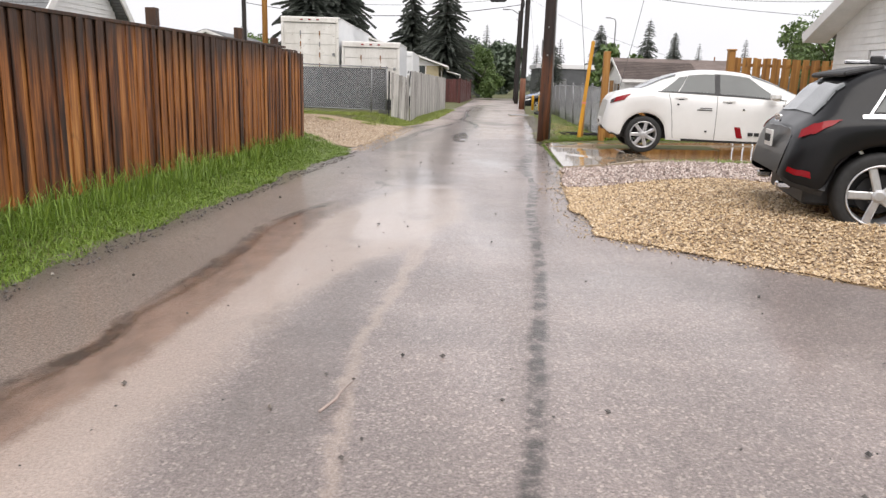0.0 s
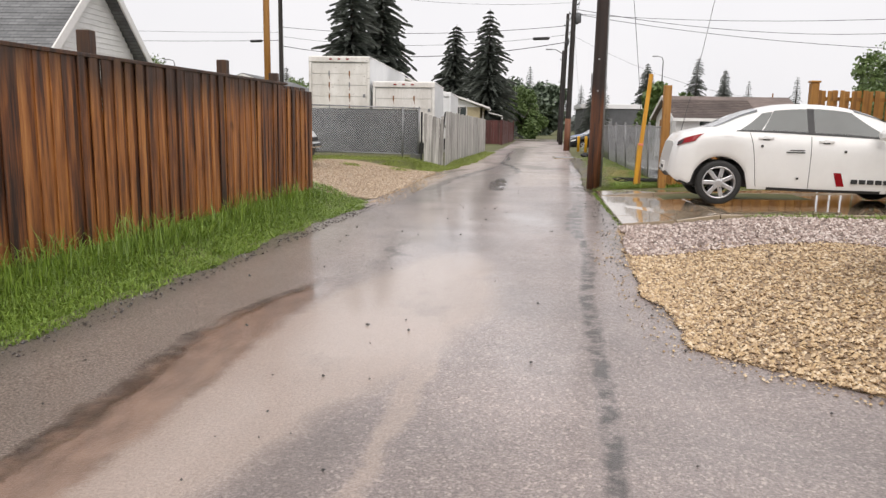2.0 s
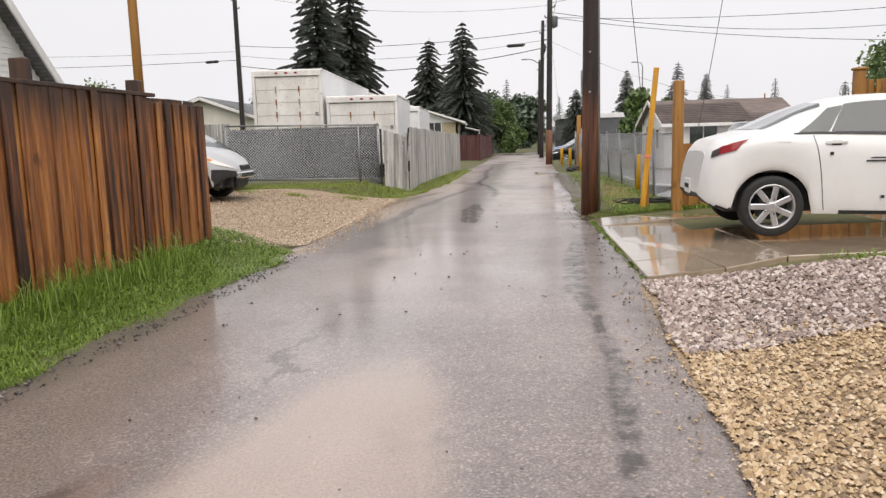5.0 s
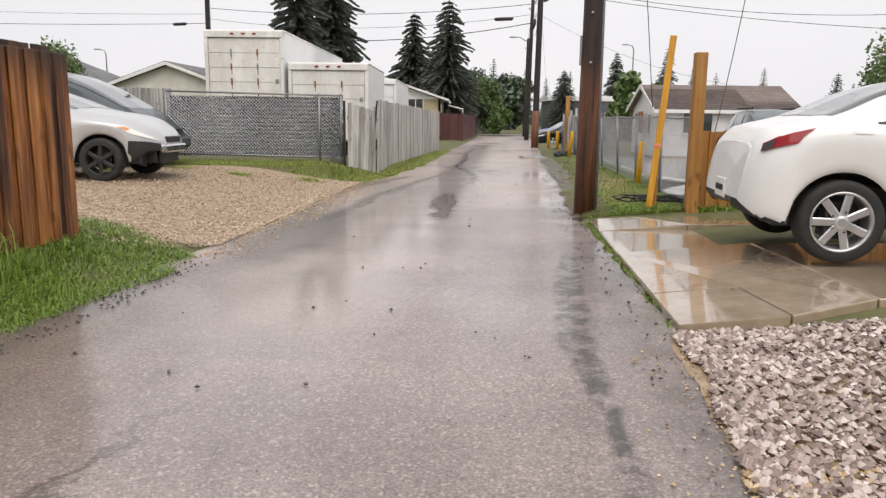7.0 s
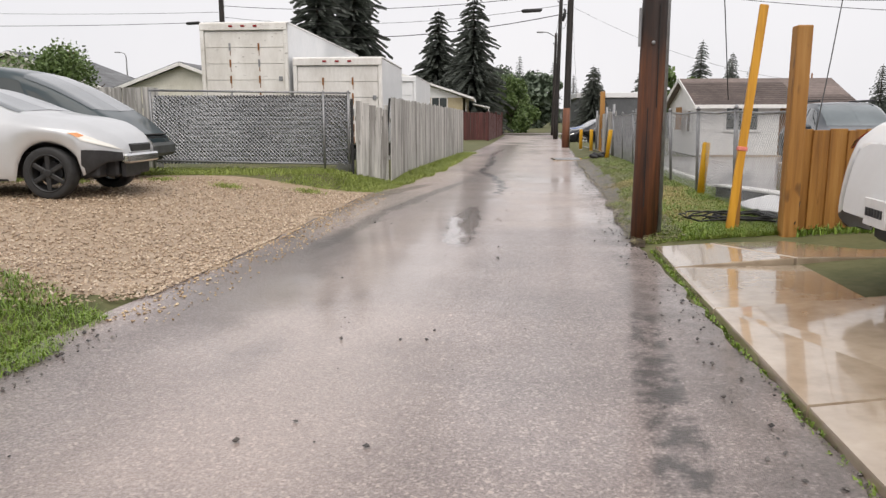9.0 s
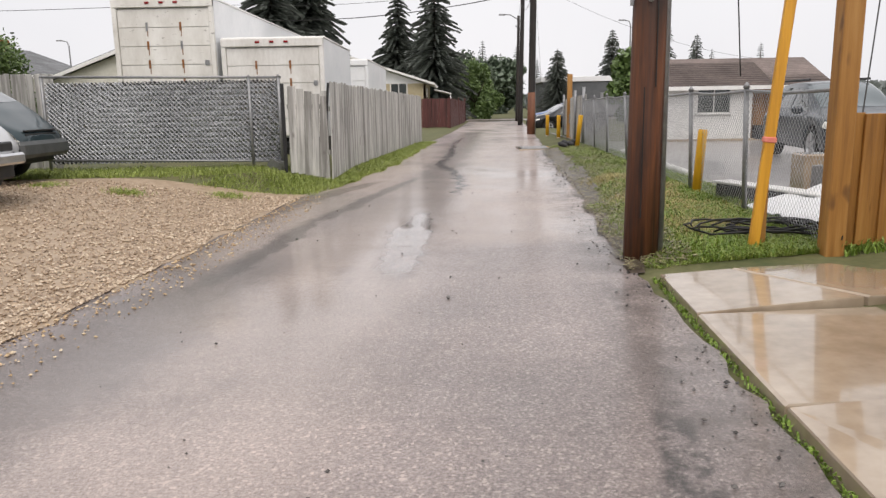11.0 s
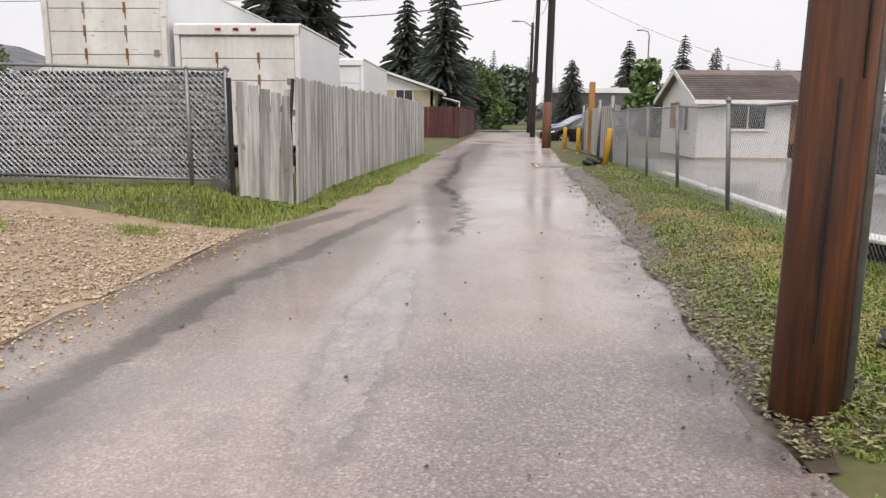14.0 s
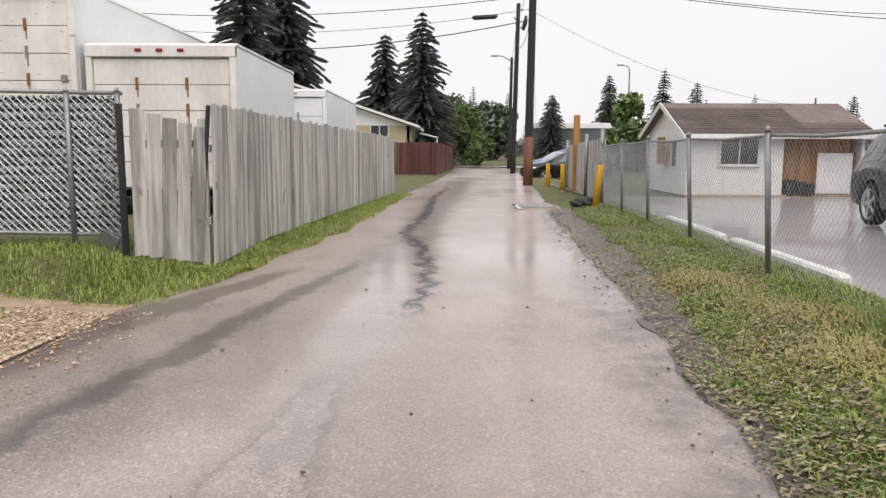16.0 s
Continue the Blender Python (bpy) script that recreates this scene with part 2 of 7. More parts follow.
    flow = path_mask(m, x, y, [(7, -0.6, 0.3), (14, -0.7, 0.4), (20, -0.6, 0.6), (27, 0.2, 0.4), (34, 0.7, 0.3), (60, 2.0, 0.4)], 0.6, wob)
    wet = m.math("MINIMUM", m.math("MAXIMUM", times(water, 0.7), m.math("MAXIMUM", times(flow, 0.75), m.math("MAXIMUM", times(run, 0.9), pot))), 1.0)
    m.rough(m.ramp(wet, [(0.0, 0.42), (1.0, 0.26)]))
    m.coat(m.math("MULTIPLY_ADD", wet, 0.45, 0.55), m.ramp(wet, [(0.0, 0.22), (0.9, 0.1), (1.0, 0.04)]))
    ripple = m.noise(30, 3)
    rough_h = times(m.math("SUBTRACT", 1.0, times(wet, 0.75)), grain)
    sunk = times(m.math("MAXIMUM", lip, m.math("MAXIMUM", crack, times(pot, 0.6))), -0.7)
    m.bump(m.math("ADD", m.math("ADD", rough_h, sunk), times(ripple, 0.2)), 1.0, 0.016)
    return m.m


def board_mat(name, stops, rough=0.55, scale=1.0, coat=0.0, top=None, vary=0.45, amp=1.5, soaked=(0.03, 0.018, 0.013)):
    """Weathered boards: long grain, streaks, each board its own tone."""
    m = Mat(name, rough)
    streak = m.noise(11 * scale, 6, (1, 1, 0.06), 0.65)
    grain = m.noise(60 * scale, 3, (1, 1, 0.04), 0.6)
    r = m.rand()
    f = m.math("ADD", m.math("MULTIPLY_ADD", m.math("SUBTRACT", streak, 0.5), amp, 0.27), m.math("ADD", m.math("MULTIPLY", r, vary), m.math("MULTIPLY", grain, 0.25)))
    c = m.ramp(m.math("SUBTRACT", f, 0.12), stops)
    knots = m.ramp(m.noise(5, 2, (1, 1, 0.5)), [(0.68, 0.0), (0.74, 1.0)])
    c = m.mix(m.math("MULTIPLY", knots, 0.55), c, (0.05, 0.022, 0.012))
    if top is not None:
        z = m.xyz()[2]
        soak = m.math("ADD", z, m.math("MULTIPLY", m.math("SUBTRACT", m.noise(1.3, 4, (1, 1, 0.2)), 0.5), 1.2))
        c = m.mix(m.ramp(m.math("MULTIPLY", m.math("SUBTRACT", soak, top), 1.4), [(0.0, 0.0), (0.6, 0.86)]), c, soaked)
    m.color(c)
    m.rough(m.ramp(grain, [(0.3, rough - 0.15), (0.7, rough + 0.1)]))
    m.bump(m.math("ADD", streak, grain), 0.35, 0.006)
    if coat:
        m.coat(coat, 0.25)
    return m.m


def paint_mat(name, col, rough=0.3, metal=0.0, coat=0.45, dirt=(0.2, 0.17, 0.14), amount=0.18):
    m = Mat(name, rough, metal)
    d = m.ramp(m.noise(2.5, 6, rough=0.65), [(0.45, 0.0), (0.75, amount)])
    m.color(m.mix(d, m.mix(m.noise(40, 2), tuple(v * 0.97 for v in col), tuple(min(v * 1.03, 1) for v in col)), dirt))
    m.b.inputs["Specular IOR Level"].default_value = 0.25
    m.coat(coat, 0.04)
    drops = m.ramp(m.noise(150, 1), [(0.6, 0.0), (0.72, 1.0)])
    m.bump(drops, 0.08, 0.001)
    return m.m


def glass_mat(name, tint=(0.02, 0.025, 0.025)):
    """Dark car or house glass: glossy pane with a dim inside."""
    m = Mat(name, 0.04, 0.0, 0.5)
    m.color(m.mix(m.noise(1.5, 3), tint, tuple(v * 2.2 for v in tint)))
    m.coat(0.6, 0.02)
    return m.m


def leaf_mat(name, a, b, rough=0.5):
    m = Mat(name, rough)
    m.color(m.mix(m.math("MULTIPLY_ADD", m.island(), 0.6, m.math("MULTIPLY", m.noise(0.9, 3), 0.4)), a, b))
    m.b.inputs["Subsurface Weight"].default_value = 0.0
    return m.m


def lap_siding(name, a, b, pitch=0.11):
    """White lap boards as fine relief with grime."""
    m = Mat(name, 0.5)
    z = m.xyz()[2]
    saw = m.math("FRACT", m.math("DIVIDE", z, pitch))
    c = m.ramp(m.math("ADD", m.math("MULTIPLY", m.noise(1.4, 6), 0.7), m.math("MULTIPLY", m.noise(20, 3, (1, 1, 0.2)), 0.3)), [(0.3, a), (0.65, b)])
    m.color(c)
    m.bump(m.math("SUBTRACT", 1.0, saw), 1.0, 0.018)
    return m.m


def shingle_mat(name, a, b, across="x"):
    m = Mat(name, 0.8)
    p = m.xyz()
    br = m.n.new("ShaderNodeTexBrick")
    for k, v in (("Scale", 1.0), ("Mortar Size", 0.012), ("Brick Width", 0.32), ("Row Height", 0.1)):
        br.inputs[k].default_value = v
    br.inputs["Color1"].default_value = (*a, 1)
    br.inputs["Color2"].default_value = (*b, 1)
    br.inputs["Mortar"].default_value = (a[0] * 0.35, a[1] * 0.35, a[2] * 0.35, 1)
    cb = m.n.new("ShaderNodeCombineXYZ")
    m.l.new(p[0] if across == "x" else p[1], cb.inputs[0])
    m.l.new(p[2], cb.inputs[1])
    m.l.new(cb.outputs[0], br.inputs["Vector"])
    stain = m.ramp(m.noise(0.8, 5), [(0.3, 0.65), (0.7, 1.15)])
    m.color(m.mix(1.0, m.mix(0.5, br.outputs["Color"], m.ramp(m.noise(60, 2), [(0.3, a), (0.7, b)])), stain, "MULTIPLY"))
    m.bump(br.outputs["Fac"], -0.5, 0.01)
    return m.m


ASPHALT = wet_asphalt()
LOT = simple("parking_asphalt", (0.22, 0.205, 0.2), (0.4, 0.375, 0.36), 1.2, 0.35, coat=0.5, bump=0.1)
SOIL = simple("soil_and_turf", (0.06, 0.075, 0.022), (0.15, 0.14, 0.06), 1.5, 0.9, bump=0.6, dist=0.03)
MUD = simple("wet_mud", (0.05, 0.038, 0.028), (0.13, 0.1, 0.075), 3, 0.45, bump=0.7, dist=0.02, coat=0.25)
GRAVEL_TAN = simple("tan_gravel_bed", (0.22, 0.15, 0.09), (0.5, 0.38, 0.25), 6, 0.7, bump=0.8, dist=0.03)
GRAVEL_PALE = simple("pale_gravel_bed", (0.26, 0.185, 0.12), (0.45, 0.345, 0.24), 9, 0.6, bump=0.4, dist=0.012, coat=0.1)
FENCE_STOPS = [(0.14, (0.024, 0.01, 0.006)), (0.34, (0.135, 0.045, 0.014)), (0.58, (0.33, 0.122, 0.03)), (0.95, (0.6, 0.28, 0.085))]
CEDAR = board_mat("wet_stained_cedar", FENCE_STOPS, 0.6, 1.3, 0.0, top=1.62, vary=0.36, amp=1.8)
GREYWOOD = board_mat("silvered_wood", [(0.2, (0.22, 0.21, 0.195)), (0.5, (0.42, 0.41, 0.385)), (0.8, (0.6, 0.58, 0.55))], 0.75, vary=0.35, amp=2.0)
TREATED = board_mat("treated_lumber", [(0.2, (0.2, 0.085, 0.018)), (0.5, (0.34, 0.16, 0.035)), (0.85, (0.45, 0.24, 0.07))], 0.6, vary=0.3)
PLYWOOD = board_mat("raw_sheathing", [(0.2, (0.2, 0.1, 0.04)), (0.5, (0.34, 0.18, 0.075)), (0.85, (0.42, 0.25, 0.12))], 0.7, vary=0.3)
REDWOOD = board_mat("dark_red_boards", [(0.2, (0.05, 0.014, 0.012)), (0.5, (0.09, 0.025, 0.022)), (0.85, (0.14, 0.045, 0.04))], 0.6, vary=0.3)
POLEWOOD = board_mat("creosote_pole_wood", [(0.12, (0.03, 0.014, 0.009)), (0.36, (0.11, 0.038, 0.015)), (0.85, (0.33, 0.135, 0.048))], 0.6, 1.2, top=2.0, vary=0.1, amp=1.1, soaked=(0.012, 0.009, 0.008))
POLEDARK = board_mat("dark_pole_wood", [(0.2, (0.009, 0.007, 0.006)), (0.5, (0.022, 0.017, 0.015)), (0.85, (0.05, 0.036, 0.03))], 0.7, vary=0.2)
GALV = simple("galvanised_steel", (0.2, 0.2, 0.205), (0.34, 0.345, 0.35), 12, 0.45, 0.5)
WIRE = simple("chain_link_wire", (0.26, 0.265, 0.27), (0.42, 0.425, 0.43), 8, 0.4, 0.6, bump=0)
SLAT = simple("grey_privacy_slats", (0.06, 0.064, 0.072), (0.18, 0.188, 0.197), 1.6, 0.27, 0.85, bump=0.05)
BLACKIRON = simple("black_painted_steel", (0.012, 0.012, 0.013), (0.03, 0.03, 0.032), 10, 0.45, 0.2)
YELLOW = simple("yellow_paint", (0.6, 0.3, 0.01), (0.78, 0.43, 0.02), 4, 0.5, stretch=(1, 1, 0.3))
YELLOWBOARD = board_mat("yellow_painted_lumber", [(0.1, (0.42, 0.19, 0.02)), (0.5, (0.68, 0.34, 0.03)), (0.9, (0.78, 0.43, 0.06))], 0.5, vary=0.2)
CONCRETE = simple("wet_concrete", (0.26, 0.19, 0.125), (0.5, 0.41, 0.31), 0.9, 0.2, bump=0.05, coat=0.85, dist=0.004)
WHITEPAINT = simple("weathered_white_panel", (0.6, 0.57, 0.53), (0.84, 0.82, 0.79), 2.2, 0.5, stretch=(1, 1, 0.35), bump=0.05)
def peeling_white(name):
    """White door paint, grimy along the grain, flaked down to dark wood in small dashes."""
    m = Mat(name, 0.55)
    c = m.ramp(m.noise(2.2, 6, (1, 1, 0.4), 0.65), [(0.3, (0.6, 0.57, 0.52)), (0.62, (0.83, 0.81, 0.77))])
    flake = m.math("MULTIPLY", m.ramp(m.noise(9, 6, (0.5, 0.5, 1.6), 0.7), [(0.6, 0.0), (0.66, 1.0)]), m.ramp(m.noise(1.1, 3), [(0.42, 0.15), (0.6, 1.0)]))
    c = m.mix(m.math("MULTIPLY", flake, 0.75), c, (0.2, 0.17, 0.14))
    m.color(c)
    m.bump(flake, -0.3, 0.004)
    return m.m


PEELING = peeling_white("peeling_white_door_paint")
WHITECLEAN = simple("clean_white_panel", (0.72, 0.73, 0.74), (0.84, 0.84, 0.84), 0.9, 0.45, bump=0.03)
WHITETRIM = simple("white_trim", (0.68, 0.67, 0.65), (0.82, 0.81, 0.79), 3, 0.5, bump=0.03)
RUST = simple("rust", (0.16, 0.06, 0.02), (0.34, 0.16, 0.06), 20, 0.9)
SIDING = lap_siding("white_lap_siding", (0.7, 0.69, 0.66), (0.82, 0.81, 0.79))
SIDING_CREAM = lap_siding("cream_lap_siding", (0.52, 0.5, 0.42), (0.66, 0.64, 0.56), 0.13)
TAN = simple("tan_stucco", (0.42, 0.35, 0.22), (0.52, 0.45, 0.3), 3, 0.85, bump=0.2)
SHINGLE = shingle_mat("brown_shingles", (0.075, 0.055, 0.05), (0.15, 0.115, 0.1))
SHINGLE_OLD = shingle_mat("faded_brown_shingles", (0.17, 0.13, 0.115), (0.25, 0.2, 0.18))
SHINGLE_GREY = shingle_mat("grey_shingles", (0.12, 0.125, 0.13), (0.24, 0.245, 0.25))
GLASS = glass_mat("window_glass")
# tint raised for the sky seen in and through the panes
CARGLASS = glass_mat("car_glass", (0.03, 0.036, 0.035))
RUBBER = simple("tyre_rubber", (0.012, 0.012, 0.012), (0.03, 0.03, 0.03), 15, 0.7, bump=0.1)
ALLOY = simple("alloy_rim", (0.5, 0.5, 0.51), (0.68, 0.68, 0.69), 10, 0.3, 0.75, bump=0)
STEELBLACK = simple("black_wheel_steel", (0.01, 0.01, 0.01), (0.025, 0.025, 0.025), 10, 0.5)
PLASTIC = simple("black_plastic", (0.015, 0.015, 0.016), (0.035, 0.035, 0.037), 12, 0.55)
CHROME = simple("chrome", (0.6, 0.6, 0.61), (0.75, 0.75, 0.76), 8, 0.15, 1.0, bump=0)
REDLENS = paint_mat("red_lens", (0.26, 0.005, 0.01), 0.1, coat=0.15, amount=0.05)
CLEARLENS = paint_mat("clear_lens", (0.8, 0.79, 0.74), 0.08, coat=0.15, amount=0.1)
AMBER = paint_mat("amber_lens", (0.7, 0.3, 0.12), 0.1, coat=0.15, amount=0.05)
BLACKCABLE = simple("black_cable", (0.01, 0.01, 0.01), (0.025, 0.025, 0.025), 20, 0.5)
BARK = simple("bark", (0.04, 0.03, 0.022), (0.1, 0.08, 0.06), 8, 0.9, stretch=(1, 1, 0.2), bump=0.6, dist=0.02)
# needle colours raised to hold distance haze, the farthest trees palest
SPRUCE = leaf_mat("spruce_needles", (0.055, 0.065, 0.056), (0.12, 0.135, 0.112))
HAZESPRUCE = leaf_mat("haze_paled_spruce_needles", (0.1, 0.115, 0.11), (0.17, 0.19, 0.18))
LEAF = leaf_mat("broad_leaves", (0.06, 0.105, 0.03), (0.16, 0.23, 0.07))
# lightened a little for the haze beyond the lane end
LEAFDARK = leaf_mat("dark_hedge_leaves", (0.07, 0.1, 0.065), (0.13, 0.17, 0.11))
GRASS = leaf_mat("grass_blades", (0.085, 0.155, 0.02), (0.29, 0.41, 0.065), 0.45)
YELLOWGRASS = leaf_mat("yellowing_grass_blades", (0.13, 0.18, 0.03), (0.4, 0.46, 0.11), 0.5)
DRYGRASS = leaf_mat("dry_grass", (0.3, 0.25, 0.09), (0.5, 0.42, 0.18), 0.7)
DARKWALL = simple("dark_grey_cladding", (0.075, 0.08, 0.085), (0.12, 0.125, 0.13), 2, 0.6)


# ---- geometry helpers ----
def mesh_of(name, verts, faces, mats, smooth=False, indices=None):
    me = bpy.data.meshes.new(name)
    me.from_pydata([tuple(v) for v in verts], [], faces)
    for m in mats if isinstance(mats, (list, tuple)) else [mats]:
        me.materials.append(m)
    if indices:
        me.polygons.foreach_set("material_index", indices)
    if smooth:
        me.polygons.foreach_set("use_smooth", [True] * len(me.polygons))
    me.update()
    return me


def put_mesh(name, me, parent=None, label="", at=None):
    ob = new(name, me)
    if parent is not None:
        ob.parent = parent
    if at is not None:
        ob.matrix_basis = at
    if label:
        ob["label"] = label
    return ob


def part(name, bm, material, parent=None, label="", smooth=False, at=None):
    me = bpy.data.meshes.new(name)
    bm.to_mesh(me)
    bm.free()
    me.materials.append(material)
    if smooth:
        me.polygons.foreach_set("use_smooth", [True] * len(me.polygons))
    return put_mesh(name, me, parent, label, at)


def box(bm, size, at=(0, 0, 0), bevel=0.0, rot=None):
    """A bevelled block centred at a point, added to bm."""
    r = bmesh.ops.create_cube(bm, size=1.0)
    vs = r["verts"]
    bmesh.ops.scale(bm, vec=size, verts=vs)
    if bevel:
        es = list({e for v in vs for e in v.link_edges})
        out = bmesh.ops.bevel(bm, geom=es, offset=bevel, segments=1, affect="EDGES")
        vs = list({v for f in out["faces"] for v in f.verts} | {v for v in vs if v.is_valid})
    m = Matrix.Translation(at) @ (rot.to_matrix().to_4x4() if rot else Matrix.Identity(4))
    bmesh.ops.transform(bm, matrix=m, verts=vs)
    return vs


def block(size, at=(0, 0, 0), bevel=0.006, rot=None):
    bm = bmesh.new()
    box(bm, size, at, bevel, rot)
    return bm


def tube(points, radii, seg=8, cap=True):
    """Verts and faces of a tapering tube along points."""
    vs, fs = [], []
    n = len(points)
    pts = [Vector(p) for p in points]
    for i, p in enumerate(pts):
        d = (pts[min(i + 1, n - 1)] - pts[max(i - 1, 0)]).normalized()
        u = d.cross(Vector((0.13, 0.97, 0.21))).normalized()
        w = d.cross(u)
        r = radii[i] if isinstance(radii, (list, tuple)) else radii
        for k in range(seg):
            a = 2 * math.pi * k / seg
            vs.append(p + (u * math.cos(a) + w * math.sin(a)) * r)
    for i in range(n - 1):
        for k in range(seg):
            a, b = i * seg + k, i * seg + (k + 1) % seg
            fs.append((a, a + seg, b + seg, b))
    if cap:
        fs.append(tuple(range(seg)))
        fs.append(tuple(reversed(range((n - 1) * seg, n * seg))))
    return vs, fs


def tube_ob(name, points, radii, mat, parent=None, seg=8, label=""):
    vs, fs = tube(points, radii, seg)
    return put_mesh(name, mesh_of(name, vs, fs, mat, True), parent, label)


def thing(name, label, category, at, group="", rz=0.0):
    ob = new(name)
    ob.empty_display_size = 0.2
    ob.matrix_basis = pose(*at, 0, 0, rz)
    return tagged(ob, label, category, group)


# ---- lay of the land ----
LEFT_Y, LEFT_X = (-40, 0, 5.5, 9.5, 14, 16.2, 21, 27, 31, 42, 60, 95, 400), (-6.0, -3.7, -3.4, -3.05, -2.6, -2.35, -2.05, -1.75, -0.95, -0.15, 0.9, 2.7, 20)
RIGHT_Y, RIGHT_X = (-40, 0, 6, 8, 11.5, 14.7, 21, 25, 30.5, 35, 41.5, 60, 95, 400), (4.5, 4.6, 3.8, 1.62, 1.72, 2.1, 2.3, 2.68, 3.1, 3.35, 3.9, 5.4, 8.0, 24)


def lane_left(y):
    return float(np.interp(y, LEFT_Y, LEFT_X))


def lane_right(y):
    return float(np.interp(y, RIGHT_Y, RIGHT_X))


def ease(a, b, v):
    t = min(max((v - a) / (b - a), 0.0), 1.0)
    return t * t * (3 - 2 * t)


def land(x, y):
    """Height of the ground: a flat lane between low banks."""
    dl, dr = lane_left(y) - x, x - lane_right(y)
    far = 1.0 - ease(32, 46, y) * 0.8
    h = 0.0
    if dl > 0:
        h = 0.34 * ease(0, 1.3 + 2.6 * ease(17.5, 19.5, y) * (1 - ease(26.5, 28.0, y)), dl) * far
    elif dr > 0:
        near = ease(20.4, 21.2, y)
        h = (0.2 * ease(0, 2.6, dr) * (1 - near) + 0.19 * ease(0, 0.9, dr) * near) * far
    else:
        h = -0.02 * ease(0, 1.0, min(-dl, -dr))
    h += float(np.interp(y, (42, 58, 70, 100), (0.0, -0.2, -0.3, -0.5)))
    if dr > 0:
        lot = float(np.interp(y, (24, 54, 70, 100), (0.0, -0.6, -0.3, 0.0)))
        h += lot * ease(1.2, 5.0, dr) * ease(24, 30, y)
    return h


def sheet(name, xs_of, ys, mat, lift=0.0, cols=12, label="", kind="structure", relief=0.0, edge=0.0):
    """A ground sheet between xs_of(y) = (x0, x1), laid on the land."""
    vs, fs = [], []
    for y in ys:
        x0, x1 = xs_of(y)
        for k in range(cols + 1):
            x = x0 + (x1 - x0) * k / cols
            if edge and k in (0, cols):
                x += edge * (noise.noise((y * 2.3, k, 1.7)) + 0.6 * noise.noise((y * 7.1, k, 9.7)))
            z = land(x, y) + lift + (relief * noise.noise((x * 1.7, y * 1.7, 3.0)) if relief else 0.0)
            vs.append((x, y, z))
    for j in range(len(ys) - 1):
        for k in range(cols):
            a = j * (cols + 1) + k
            fs.append((a, a + 1, a + cols + 2, a + cols + 1))
    ob = put_mesh(name, mesh_of(name, vs, fs, mat, True))
    return tagged(ob, label, name.split("_")[0], kind=kind)


def frange(a, b, s):
    n = max(int(round((b - a) / s)), 1)
    return [a + (b - a) * i / n for i in range(n + 1)]


# the ground: one sheet to the horizon, fine near the lane
gx = [-900, -300, -120, -60, -40, -30, -24, -20, -17] + frange(-15, 15, 0.5) + [17, 20, 24, 30, 40, 60, 120, 300, 900]
gy = [-600, -200, -80, -40, -20, -10, -5] + frange(-3, 48, 0.5) + frange(49, 104, 1.0) + [110, 120, 160, 300, 700, 1500]
gv = [(x, y, land(x, y) - (0.06 if lane_left(y) - 0.05 < x < lane_right(y) + 0.05 else 0.0) - 0.012) for y in gy for x in gx]
gf = [(j * len(gx) + i, j * len(gx) + i + 1, (j + 1) * len(gx) + i + 1, (j + 1) * len(gx) + i) for j in range(len(gy) - 1) for i in range(len(gx) - 1)]
tagged(put_mesh("ground", mesh_of("ground", gv, gf, SOIL, True)), "turf and dark soil ground under the verges", "ground", kind="structure")
sheet("road_lane", lambda y: (lane_left(y) - 0.12, lane_right(y) + 0.12), frange(-40, 46, 0.2) + frange(47, 95, 1.0), ASPHALT, 0.004, 24, "wet worn asphalt back lane with silt and puddles", relief=0.006, edge=0.09)
sheet("road_cross", lambda y: (-200, 200), frange(95.5, 102.5, 1.0), ASPHALT, 0.012, 40, "wet cross street beyond the lane")
sheet("gravel_driveway", lambda y: (-16, lane_left(y) - 0.05 - 0.5 * ease(19, 17, y)), frange(17.2, 27.0, 0.2), GRAVEL_PALE, 0.008, 30, "wet pale tan gravel parking area", relief=0.008, edge=0.1)
sheet("gravel_parking", lambda y: (lane_right(y) + 0.03, 12.0), frange(5.5, 14.55, 0.2), GRAVEL_TAN, 0.007, 30, "wet tan gravel parking pad", relief=0.004, edge=0.05)
sheet("parking_lot", lambda y: (4.75 + max(0, y - 24) * 0.035, 40), frange(22.4, 54.2, 0.8), LOT, 0.016, 20, "wet dark asphalt parking lot")


# ---- fences ----
def board_mesh(name, w, h, t, mat, dog=0.0, tilt=0.0):
    """One board, base at z 0, standing in the xz plane."""
    bm = bmesh.new()
    box(bm, (w, t, h), (0, 0, h / 2), 0.004)
    if dog:
        for v in bm.verts:
            if v.co.z > h - 0.02:
                v.co.x *= 1 - dog
    for v in bm.verts:
        v.co.x += tilt * v.co.z
    me = bpy.data.meshes.new(name)
    bm.to_mesh(me)
    bm.free()
    me.materials.append(mat)
    return me


